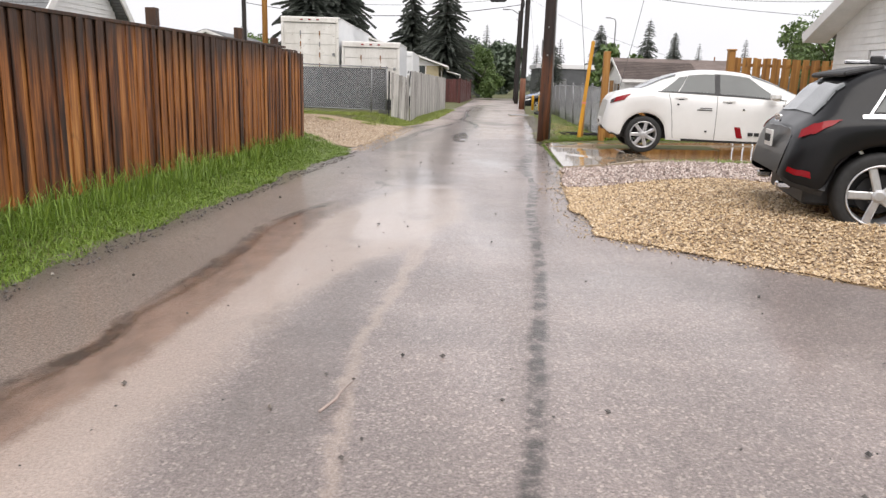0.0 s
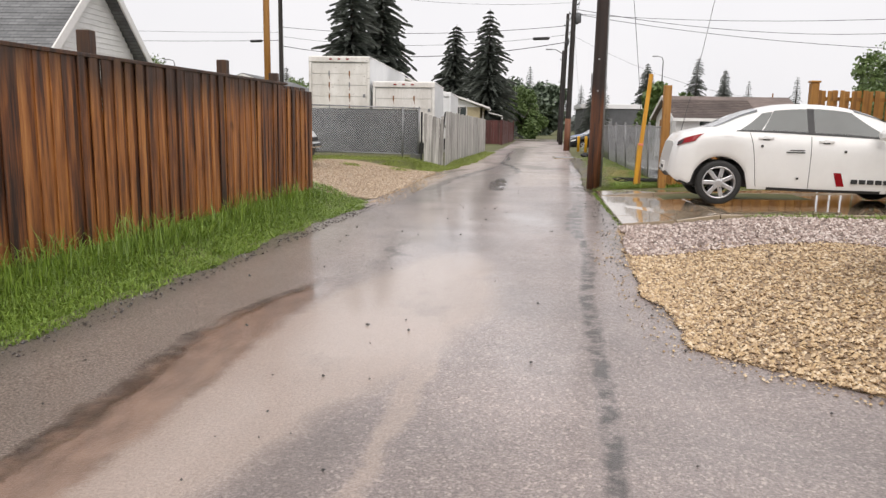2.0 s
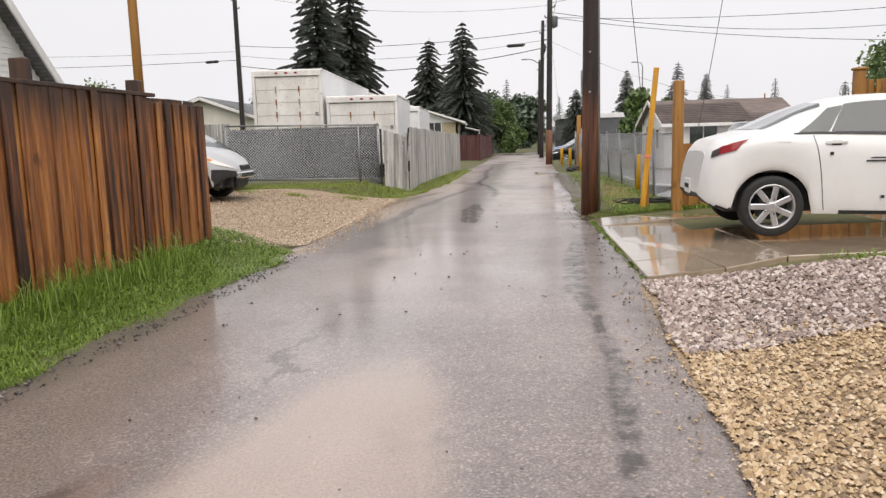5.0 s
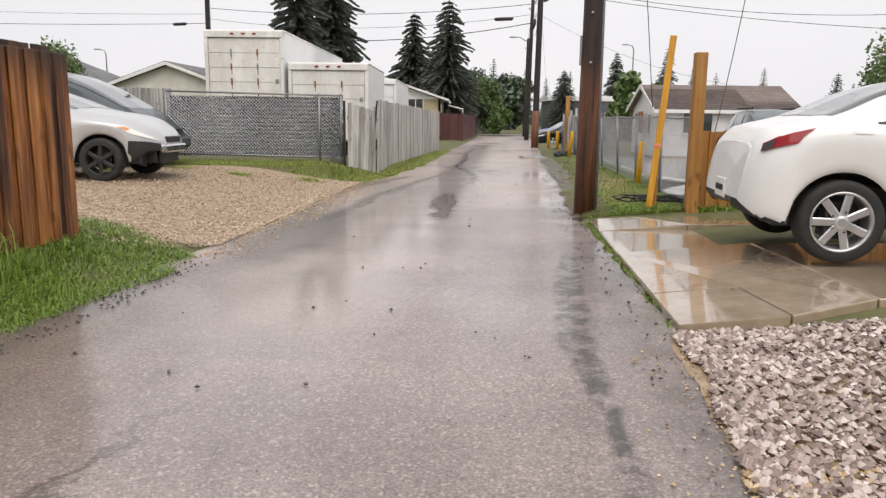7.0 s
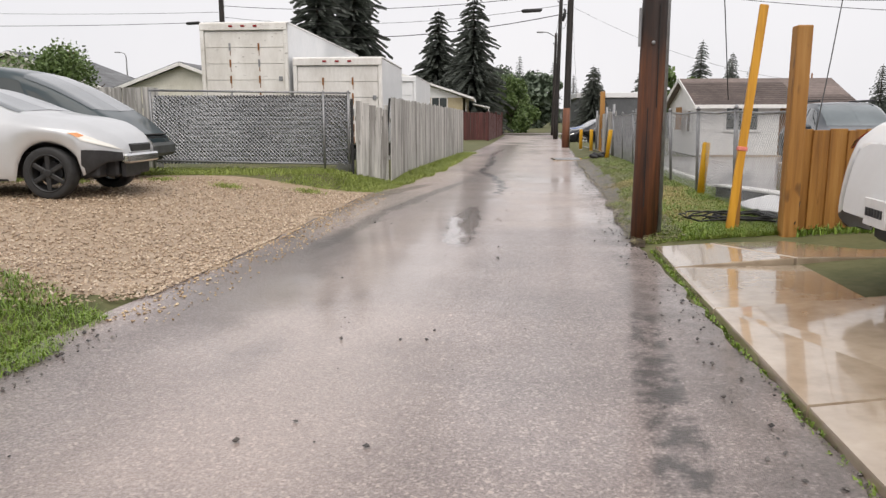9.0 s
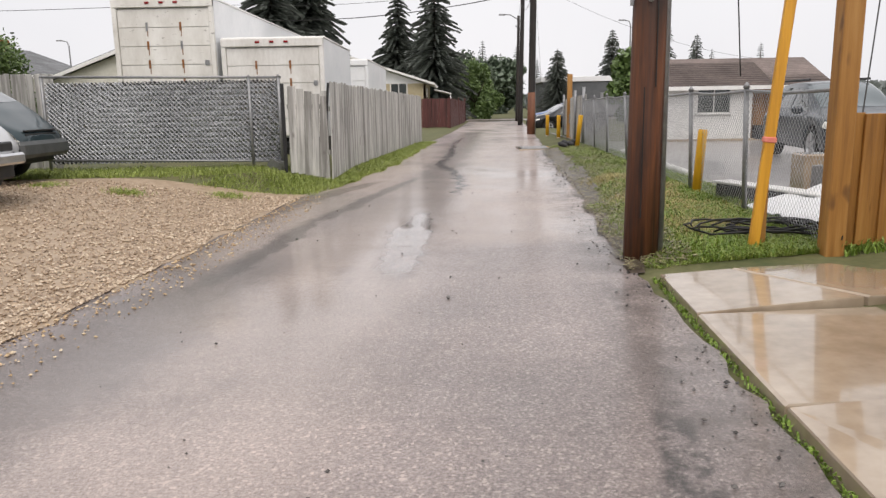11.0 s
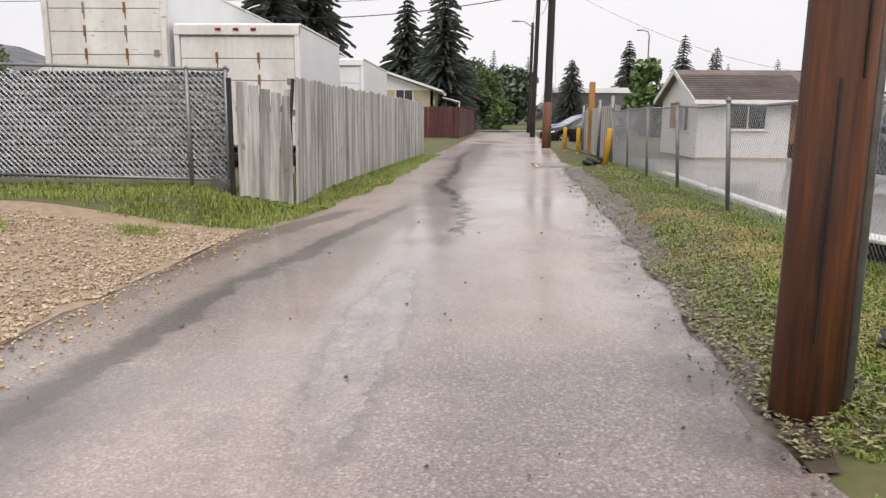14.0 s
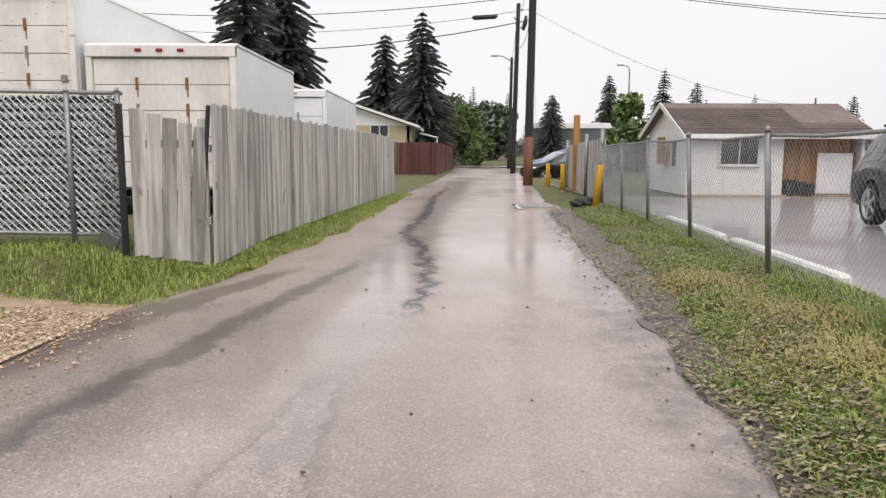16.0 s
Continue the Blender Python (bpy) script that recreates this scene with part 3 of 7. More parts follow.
def run_of_boards(root, a, b, w, heights, mat, top_of, gap=0.004, thick=0.018, base=0.03, name="board", stagger=0.0, lean=0.0, rnd=None, jitter=0.015):
    """Boards side by side from a to b under root; top_of(s) is the height of the top."""
    rnd = rnd or random.Random(3)
    ax, ay = a
    bx, by = b
    length = math.hypot(bx - ax, by - ay)
    ang = math.degrees(math.atan2(by - ay, bx - ax))
    kinds = [board_mesh(name, w * k, 1.0, thick, mat, tilt=lean) for k in (1.0, 0.93, 0.86, 0.75)]
    s, i = 0.0, 0
    while s < length - w * 0.4:
        k = rnd.choice(kinds)
        ww = w * (1.0, 0.93, 0.86, 0.75)[kinds.index(k)]
        f = (s + ww / 2) / length
        x, y = ax + (bx - ax) * f, ay + (by - ay) * f
        z0 = land(x, y) + base
        h = top_of(s) - z0 + rnd.uniform(-jitter, jitter)
        off = (stagger if i % 2 else 0.0) + rnd.uniform(-0.003, 0.003)
        na = math.radians(ang + 90)
        ob = new(name, k)
        ob.parent = root
        ob.matrix_basis = pose(x + off * math.cos(na), y + off * math.sin(na), z0, rnd.uniform(-0.4, 0.4), rnd.uniform(-1, 1) * (0.1 if stagger else 0.5), ang + rnd.uniform(-0.8, 0.8)) @ Matrix.Diagonal((1, 1, h, 1))
        s += (ww + gap * rnd.uniform(0.3, 1.6)) * (0.86 if stagger < 0 else 1.0)
        i += 1


def fence_x(y):
    return -3.3 - 0.09 * (16.6 - y)


cedar = thing("cedar_fence", "tall wet red-brown cedar board fence dark along its top", "fence", (0, 0, 0))
run_of_boards(cedar, (fence_x(-2.0), -2.0), (fence_x(16.65), 16.65), 0.14, None, CEDAR, lambda s: 2.13 + 0.02 * math.sin(s * 0.6) + (0.05 if s < 17.2 else 0.0), stagger=-0.022, name="board", gap=0.002, jitter=0.004)
run_of_boards(cedar, (fence_x(-2.0) - 0.07, -2.0), (fence_x(16.6) - 0.07, 16.6), 0.18, None, CEDAR, lambda s: 2.17, name="back_board", gap=-0.01, jitter=0.004)
for k in range(8):
    y = 16.55 - 2.35 * k
    part("post", block((0.1, 0.1, 1.95), (fence_x(y) - 0.14, y, 1.1), 0.008), CEDAR, cedar)
for y, h in ((13.4, 2.42), (10.3, 2.46), (15.3, 2.36)):
    part("tall_post", block((0.14, 0.14, h), (fence_x(y) - 0.16, y, h / 2), 0.01), CEDAR, cedar, "dark post standing above the boards")
for z in (0.75, 1.85):
    a, b = Vector((fence_x(-2) - 0.045, -2, z)), Vector((fence_x(16.6) - 0.045, 16.6, z))
    part("rail", block((0.04, (b - a).length, 0.09), (a + b) / 2, 0.004, Euler((0, 0, -math.atan2(b.x - a.x, b.y - a.y)))), CEDAR, cedar)
a, b = Vector((fence_x(-2) - 0.035, -2, 2.19)), Vector((fence_x(15.4) - 0.035, 15.4, 2.19))
part("cap_board", block((0.15, (b - a).length, 0.04), (a + b) / 2, 0.005, Euler((0, 0, -math.atan2(b.x - a.x, b.y - a.y)))), CEDAR, cedar, "dark wet cap board")

grey = thing("picket_fence", "silver-grey weathered board fence with leaning end panel", "fence", (0, 0, 0))
for k in range(5):
    f = (k + 0.5) / 5
    px, py = -2.3 + 0.56 * f, 28.38 + 0.55 * f
    p = put_mesh("board", board_mesh("board", 0.166 - 0.008 * (k % 2), 1.0, 0.02, GREYWOOD), grey, at=pose(px, py, land(px, py) + 0.04, 0, 0.4 + 1.0 * k, 44 + 2 * (k % 2)) @ Matrix.Diagonal((1, 1, 1.62 - 0.012 * k, 1)))
run_of_boards(grey, (-1.62, 29.0), (-0.45, 44.0), 0.15, None, GREYWOOD, lambda s: 1.97 - 0.012 * s, lean=0.05, gap=0.006, jitter=0.025)
for k in range(7):
    f = k / 6
    part("post", block((0.09, 0.09, 1.75), (-1.72 + 1.17 * f, 29.05 + 14.9 * f, 0.92), 0.006), GREYWOOD, grey)
for z in (0.65, 1.5):
    a, b = Vector((-1.67, 29.0, z)), Vector((-0.5, 44.0, z - 0.1))
    part("rail", block((0.04, (b - a).length, 0.09), (a + b) / 2, 0.004, Euler((0, 0, -math.atan2(b.x - a.x, b.y - a.y)))), GREYWOOD, grey)
    part("rail", block((0.85, 0.04, 0.09), (-2.02, 28.74, z), 0.004, Euler((0, 0, radians(44)))), GREYWOOD, grey)
part("end_post", block((0.06, 0.06, 1.85), (-2.38, 28.33, 1.0), 0.006), BLACKIRON, grey, "black steel end post")
# dark strip added to draw the shaded gap between the panels
part("dark_post", block((0.045, 0.045, 1.7), (-1.7, 29.0, 1.1), 0.006, Euler((0, radians(5), 0))), BLACKIRON, grey, "dark strip drawing the shaded gap between panels")

oldf = thing("board_fence", "short grey weathered wooden fence behind the gate", "fence", (0, 0, 0))
run_of_boards(oldf, (-9.6, 29.4), (-6.9, 29.0), 0.17, None, GREYWOOD, lambda s: 2.22, gap=0.01)
part("rail", block((2.7, 0.04, 0.09), (-8.25, 29.26, 1.8), 0.004, Euler((0, 0, math.atan2(-0.4, 2.7)))), GREYWOOD, oldf)

red = thing("red_fence", "dark red stained board fence", "fence", (0, 0, 0))
run_of_boards(red, (-2.6, 68.0), (0.61, 68.0), 0.2, None, REDWOOD, lambda s: 1.83)
run_of_boards(red, (0.66, 68.1), (2.0, 88.0), 0.2, None, REDWOOD, lambda s: 1.83 - 0.012 * s)
for x, y in ((-2.6, 68.1), (-1.0, 68.1), (0.6, 68.12), (1.3, 78), (2.0, 88)):
    part("post", block((0.14, 0.14, 2.2), (x, y, 0.82), 0.01), REDWOOD, red)


def lattice(u0, u1, z0, z1, pitch, r, to_world):
    """Diagonal wires clipped to a rectangle (u along, z up)."""
    vs, fs = [], []
    d = r * 1.2
    for sgn in (1, -1):
        n0, n1 = int((u0 - (z1 if sgn > 0 else -z0)) / pitch) - 2, int((u1 + z1) / pitch) + 2
        for n in range(n0, n1):
            c = n * pitch
            if sgn > 0:
                lo, hi = max(u0, c + z0), min(u1, c + z1)
                p, q = (lo, lo - c), (hi, hi - c)
            else:
                lo, hi = max(u0, c - z1), min(u1, c - z0)
                p, q = (lo, c - lo), (hi, c - hi)
            if hi - lo < 0.03:
                continue
            b = len(vs)
            for (u, z) in (p, q):
                vs += [to_world(u, z + d, 0.0), to_world(u + d, z - d * 0.5, sgn * r + r), to_world(u - d, z - d * 0.5, sgn * r - r)]
            for k in range(3):
                fs.append((b + k, b + (k + 1) % 3, b + 3 + (k + 1) % 3, b + 3 + k))
    return vs, fs


def slat_sheet(u0, u1, z0, z1, pitch, w, to_world):
    """Flat slats threaded along one diagonal."""
    vs, fs = [], []
    n0, n1 = int((u0 - z1) / pitch) - 1, int((u1 - z0) / pitch) + 1
    rnd = random.Random(5)
    for n in range(n0, n1):
        c = n * pitch
        lo, hi = max(u0, c + z0), min(u1, c + z1)
        if hi - lo < 0.06:
            continue
        b = len(vs)
        steps = max(int((hi - lo) / 0.05), 1)
        for i in range(steps + 1):
            u = lo + (hi - lo) * i / steps
            bend = 0.014 * (1 if i % 2 else -1) + rnd.uniform(-0.003, 0.003)
            vs += [to_world(u - w, u - c + w, bend), to_world(u + w, u - c - w, bend)]
        for i in range(steps):
            k = b + 2 * i
            fs.append((k, k + 1, k + 3, k + 2))
    return vs, fs


# slatted chain-link gate across the gravel
gate = thing("chain_link_gate", "chain-link gate threaded with grey metal privacy slats", "gate", (0, 0, 0))
GY = 28.6
gw = lambda u, z, d: (u, GY + d, z)
vs, fs = lattice(-6.95, -2.5, 0.5, 2.02, 0.085, 0.005, gw)
put_mesh("wire_mesh", mesh_of("wire_mesh", vs, fs, WIRE), gate)["kind"] = "stuff"
vs, fs = slat_sheet(-6.95, -2.5, 0.5, 2.0, 0.075, 0.028, lambda u, z, d: (u, GY + 0.02 + d, z))
put_mesh("slat", mesh_of("slat", vs, fs, SLAT), gate)["kind"] = "stuff"
for z in (0.48, 2.05):
    tube_ob("rail", [(-7.0, GY, z + 0.08), (-2.45, GY, z)], 0.024, GALV, gate)
for x, h in ((-7.0, 2.12), (-3.06, 2.06), (-2.5, 2.06)):
    tube_ob("post", [(x, GY - 0.01, land(x, GY)), (x, GY - 0.01, h)], 0.032, GALV, gate)
    tube_ob("post_cap", [(x, GY - 0.01, h), (x, GY - 0.01, h + 0.05)], [0.038, 0.01], GALV, gate)
bm = bmesh.new()
for k in range(10):
    box(bm, (0.05, 0.012, 0.2), (-2.75 + 0.03 * k, GY - 0.03, 0.46 - 0.018 * k * (1 if k < 6 else 0.5)), 0.002, Euler((0.3, 0.5, 0)))
part("bent_slats", bm, GALV, gate, "slats bent loose at the foot")

# long chain-link fence by the lot
CL = [(4.12, 20.75), (4.25, 23.1), (4.36, 25.5), (4.45, 27.8), (4.6, 30.7), (4.68, 33.2), (4.85, 35.8), (5.0, 38.4)]
link = thing("chain_link_fence", "long rusty-grey chain-link fence with sagging top rail", "fence", (0, 0, 0))
for i, (x, y) in enumerate(CL):
    z = land(x, y)
    tip = (x - 0.05 - 0.04 * (i in (3, 4)), y + 0.02, z + 1.45)
    if i:
        tube_ob("post", [(x, y, z - 0.05), tip], 0.031, GALV, link)
        tube_ob("post_cap", [tip, (tip[0], tip[1], tip[2] + 0.06)], [0.045, 0.012], GALV, link)
    if i + 1 < len(CL):
        nx, ny = CL[i + 1]
        dx, dy = nx - x, ny - y
        n = math.hypot(dx, dy)
        mapper = lambda u, zz, d, x=x, y=y, dx=dx / n, dy=dy / n: (x - 0.05 * zz / 1.8 + dx * u + dy * d, y + dy * u - dx * d, land(x + dx * u, y + dy * u) + zz)
        vs, fs = lattice(0.0, n, 0.04, 1.39, 0.075, 0.0036, mapper)
        put_mesh("wire_mesh", mesh_of("wire_mesh", vs, fs, WIRE), link)["kind"] = "stuff"
        z2 = land(nx, ny)
        tube_ob("top_rail", [(x - 0.05, y, z + 1.41), ((x + nx) / 2 - 0.05, (y + ny) / 2, (z + z2) / 2 + 1.385), (nx - 0.05, ny, z2 + 1.41)], 0.018, GALV, link, 6)
# slatted continuation towards the far gate
link2 = thing("slatted_fence", "weathered grey board fence beside the lot entrance", "fence", (0, 0, 0))
run_of_boards(link2, (5.05, 38.6), (6.15, 50.5), 0.16, None, GREYWOOD, lambda s: 1.72 - 0.012 * s)
for k in range(4):
    f = k / 3
    px, py = 5.1 + 1.1 * f, 38.7 + 11.8 * f
    tube_ob("post", [(px - 0.1, py, land(px, py) - 0.05), (px - 0.1, py, 1.95 - 0.05 * k)], 0.05, GALV, link2)

# treated-lumber screen by the concrete pad
screen = thing("lumber_fence", "orange-brown treated lumber fence with tall corner post", "fence", (0, 0, 0))
part("corner_post", block((0.17, 0.17, 2.6), (4.1, 20.72, 1.225), 0.01), TREATED, screen, "tall square treated post")
run_of_boards(screen, (4.2, 20.78), (7.6, 21.45), 0.15, None, TREATED, lambda s: 1.38, gap=0.003, stagger=-0.03, thick=0.025)
run_of_boards(screen, (7.75, 21.5), (14.5, 22.6), 0.15, None, TREATED, lambda s: 2.5, gap=0.02, stagger=0.06, thick=0.025)
part("tall_post", block((0.18, 0.18, 2.62), (7.68, 21.46, 1.35), 0.012), TREATED, screen)
part("post_cap", block((0.23, 0.23, 0.05), (7.68, 21.46, 2.69), 0.015), TREATED, screen, "flat cap on the tall post")
for (x0, y0, x1, y1, z) in ((4.2, 20.83, 7.6, 21.5, 0.6), (4.2, 20.83, 7.6, 21.5, 1.22), (7.7, 21.55, 14.5, 22.65, 2.3)):
    part("rail", block((math.hypot(x1 - x0, y1 - y0), 0.04, 0.09), ((x0 + x1) / 2, (y0 + y1) / 2, z), 0.004, Euler((0, 0, math.atan2(y1 - y0, x1 - x0)))), TREATED, screen)


# ---- posts, bollards and poles ----
def bollard(x, y, h, r, lean=(0, 0)):
    z = land(x, y)
    ob = thing("bollard", "yellow painted steel bollard pipe by the fence", "bollard", (x, y, z), "yellow bollards")
    tube_ob("pipe", [(0, 0, -0.1), (lean[0] * 0.97, lean[1], h - 0.03), (lean[0], lean[1], h)], [r, r, r * 0.85], YELLOW, ob, 14)
    tube_ob("base_collar", [(0, 0, -0.05), (0, 0, 0.012)], [r * 1.25, r * 1.1], CONCRETE, ob, 14)
    return ob


bollard(4.28, 25.0, 0.9, 0.066, (0.06, 0))
bollard(4.55, 37.2, 0.95, 0.07, (0.12, 0))
bollard(5.3, 46.5, 0.95, 0.08)
bollard(5.2, 49.5, 0.95, 0.08)
lb = thing("leaning_board", "yellow painted lumber stake leaning with pink ribbon", "stake", (3.53, 21.0, land(3.53, 21.0)))
part("plank", block((0.095, 0.045, 2.66), (0, 0, 1.3), 0.006), YELLOWBOARD, lb, at=pose(0, 0, 0, 0, 5.0, 0))
part("ribbon", block((0.115, 0.065, 0.05), (0, 0, 0.98), 0.008), simple("pink_ribbon", (0.7, 0.16, 0.12), (0.8, 0.3, 0.24), 20, 0.6), lb, at=pose(0, 0, 0, 0, 5.0, 0))
part("short_stake", block((0.07, 0.04, 0.85), (0.1, 0.08, 0.4), 0.004), TREATED, lb)
fp = thing("timber_post", "brown square timber post beside the lot gate", "post", (5.75, 46.5, land(5.75, 46.5) - 0.1))
part("shaft", block((0.2, 0.2, 2.75), (0, 0, 1.37), 0.012), TREATED, fp)
part("plate", block((0.06, 0.02, 0.4), (0, -0.11, 0.9), 0.004), GALV, fp)


def utility_pole(x, y, h, r0, r1, mat, lean=(0.0, 0.0), extras=True, label="tall dark creosoted wooden utility pole"):
    z = land(x, y)
    ob = thing("utility_pole", label, "utility pole", (x, y, z), "utility poles")
    n = 9
    pts = [(lean[0] * h * i / (n - 1), lean[1] * h * i / (n - 1), -0.3 + (h + 0.3) * i / (n - 1)) for i in range(n)]
    tube_ob("shaft", pts, [r0 + (r1 - r0) * i / (n - 1) for i in range(n)], mat, ob, 18)
    if extras:
        t = Vector(pts[-1])
        for dz, side in ((0.5, 1), (1.1, -1), (1.7, 1)):
            tube_ob("insulator", [t + Vector((side * r1, 0, -dz)), t + Vector((side * (r1 + 0.12), 0, -dz + 0.05)), t + Vector((side * (r1 + 0.16), 0, -dz + 0.16))], [0.03, 0.05, 0.035], DARKWALL, ob, 8)
        tube_ob("conduit", [(r0 + 0.01, -0.05, 0.0), (r1 + 0.02, -0.04, h * 0.7)], 0.03, GALV, ob, 6)
    return ob


p1 = utility_pole(2.57, 21.3, 11.5, 0.165, 0.115, POLEWOOD, (0.006, 0.0))
for dz, k in ((2.36, 0), (3.1, 1)):
    tube_ob("tag", [(-0.02, -0.16, dz), (-0.02, -0.178, dz)], 0.022, GALV, p1, 10)
part("metal_strip", block((0.03, 0.02, 0.45), (-0.158, -0.03, 2.55), 0.003), GALV, p1)
for sgn in (1, -1):
    part("crack", block((0.012, 0.008, 1.2), (0.05 * sgn, -0.158, 1.6 + 0.6 * sgn), 0.002), POLEDARK, p1, "dark drying crack")
p2 = utility_pole(4.8, 53.0, 9.8, 0.19, 0.15, POLEDARK, (0.012, 0.0))
tube_ob("transformer", [(0.38, 0, 8.15), (0.38, 0, 8.2), (0.38, 0, 8.75), (0.38, 0, 8.82)], [0.1, 0.2, 0.2, 0.08], DARKWALL, p2, 14, "grey transformer can")
tube_ob("cutout", [(-0.3, 0, 6.6), (-0.22, 0, 6.9), (-0.18, 0, 7.2)], [0.06, 0.1, 0.05], BLACKIRON, p2, 10)
# added sleeve that gives the bare lower pole its reddish-brown colour
tube_ob("brown_wrap", [(0, 0, 0.0), (0.025, 0, 2.1)], [0.2, 0.195], simple("bare_brown_pole_wood", (0.1, 0.035, 0.018), (0.24, 0.1, 0.05), 4, 0.7, stretch=(1, 1, 0.2)), p2, 16, "reddish-brown bare lower pole")
utility_pole(6.2, 75.0, 12.0, 0.19, 0.14, POLEDARK, (0.02, 0.0))
p4 = utility_pole(7.4, 92.0, 10.4, 0.18, 0.13, POLEDARK, (0.015, 0.0))
tube_ob("lamp_arm", [(0.15, 0, 10.0), (-0.7, 0, 10.5), (-1.3, 0, 10.55)], 0.05, GALV, p4)
part("lamp_head", block((0.7, 0.25, 0.14), (-1.5, 0, 10.52), 0.04), GALV, p4)
utility_pole(-16.6, 61.0, 13.0, 0.2, 0.15, POLEDARK)
pb = thing("thin_pole", "slim brown timber pole behind the cedar fence", "pole", (-4.05, 16.5, land(-4.05, 16.5)))
tube_ob("shaft", [(0, 0, -0.2), (0.0, 0, 7.0)], [0.065, 0.05], TREATED, pb, 10)


def wire(a, b, sag, r=0.012, name="overhead_wire", label="black overhead service wire", seg=14):
    a, b = Vector(a), Vector(b)
    pts = [a.lerp(b, i / seg) - Vector((0, 0, sag * 4 * (i / seg) * (1 - i / seg))) for i in range(seg + 1)]
    ob = tube_ob(name, pts, r * 0.6, BLACKCABLE, None, 5)
    return tagged(ob, label, "cable", "overhead wires")


wire((4.9, 53, 8.9), (38, 62, 9.5), 1.2, 0.03)
wire((5.0, 53, 7.2), (18.0, 57, 3.6), 0.6, 0.012)
wire((4.9, 53, 9.4), (26, 24, 12.5), 1.0, 0.02)
wire((4.9, 53.0, 7.9), (-16.6, 61.0, 8.6), 0.5, 0.03)
wire((4.9, 53.0, 7.35), (-16.6, 61.0, 7.9), 0.7, 0.02)
wire((4.85, 53.0, 6.9), (-16.6, 61.0, 7.2), 0.9, 0.04)
wire((4.9, 53.0, 9.3), (-16.6, 61.0, 12.3), 0.8, 0.015)
wire((-16.6, 61.0, 7.6), (-70, 66, 10.0), 0.8, 0.03)
wire((-16.6, 61.0, 8.2), (-70, 66, 11.3), 0.8, 0.02)
wire((-16.6, 61.0, 12.2), (-70, 66, 17.0), 0.8, 0.015)
wire((4.9, 53, 8.6), (40, 50, 6.5), 1.0, 0.028)
wire((4.9, 53, 8.6), (36, 40, 8.2), 0.9, 0.025)
wire((4.9, 53, 9.2), (2.7, 21.3, 10.6), 0.7, 0.02)
wire((5.0, 53, 8.4), (2.75, 21.3, 9.7), 0.9, 0.02)
wire((4.9, 53, 9.3), (6.4, 75, 11.2), 0.6, 0.025)
wire((4.9, 53, 7.4), (6.4, 75, 8.9), 0.8, 0.025)
wire((6.4, 75, 11.2), (7.5, 92, 9.6), 0.5, 0.025)
wire((2.73, 21.3, 10.6), (1.2, -12, 10.5), 0.8, 0.02)
wire((2.73, 21.3, 9.8), (1.2, -12, 9.7), 0.9, 0.02)
wire((2.73, 21.3, 9.5), (22, 33, 6.0), 0.8, 0.012)
wire((4.9, 53.0, 8.3), (9.0, 84, 2.5), 0.2, 0.012)
wire((2.75, 21.25, 8.2), (3.85, 22.4, 1.75), -0.35, 0.012, "drop_cable", "grey cable hanging from pole to ground")
wire((6.4, 24.0, 8.5), (4.14, 20.62, 0.3), 0.75, 0.012, "drop_cable", "grey cable drooping beside the timber post", 22)
sp = thing("splice_box", "black cable splice case hanging on the wires", "splice box", (2.9, 53.75, 7.12))
tube_ob("case", [(-0.55, 0.2, 0.02), (-0.45, 0.16, 0), (0.45, -0.16, 0), (0.55, -0.2, 0.03)], [0.03, 0.1, 0.1, 0.03], BLACKCABLE, sp, 10)
sp2 = copy_thing(sp, pose(-18.6, 61.2, 7.55))


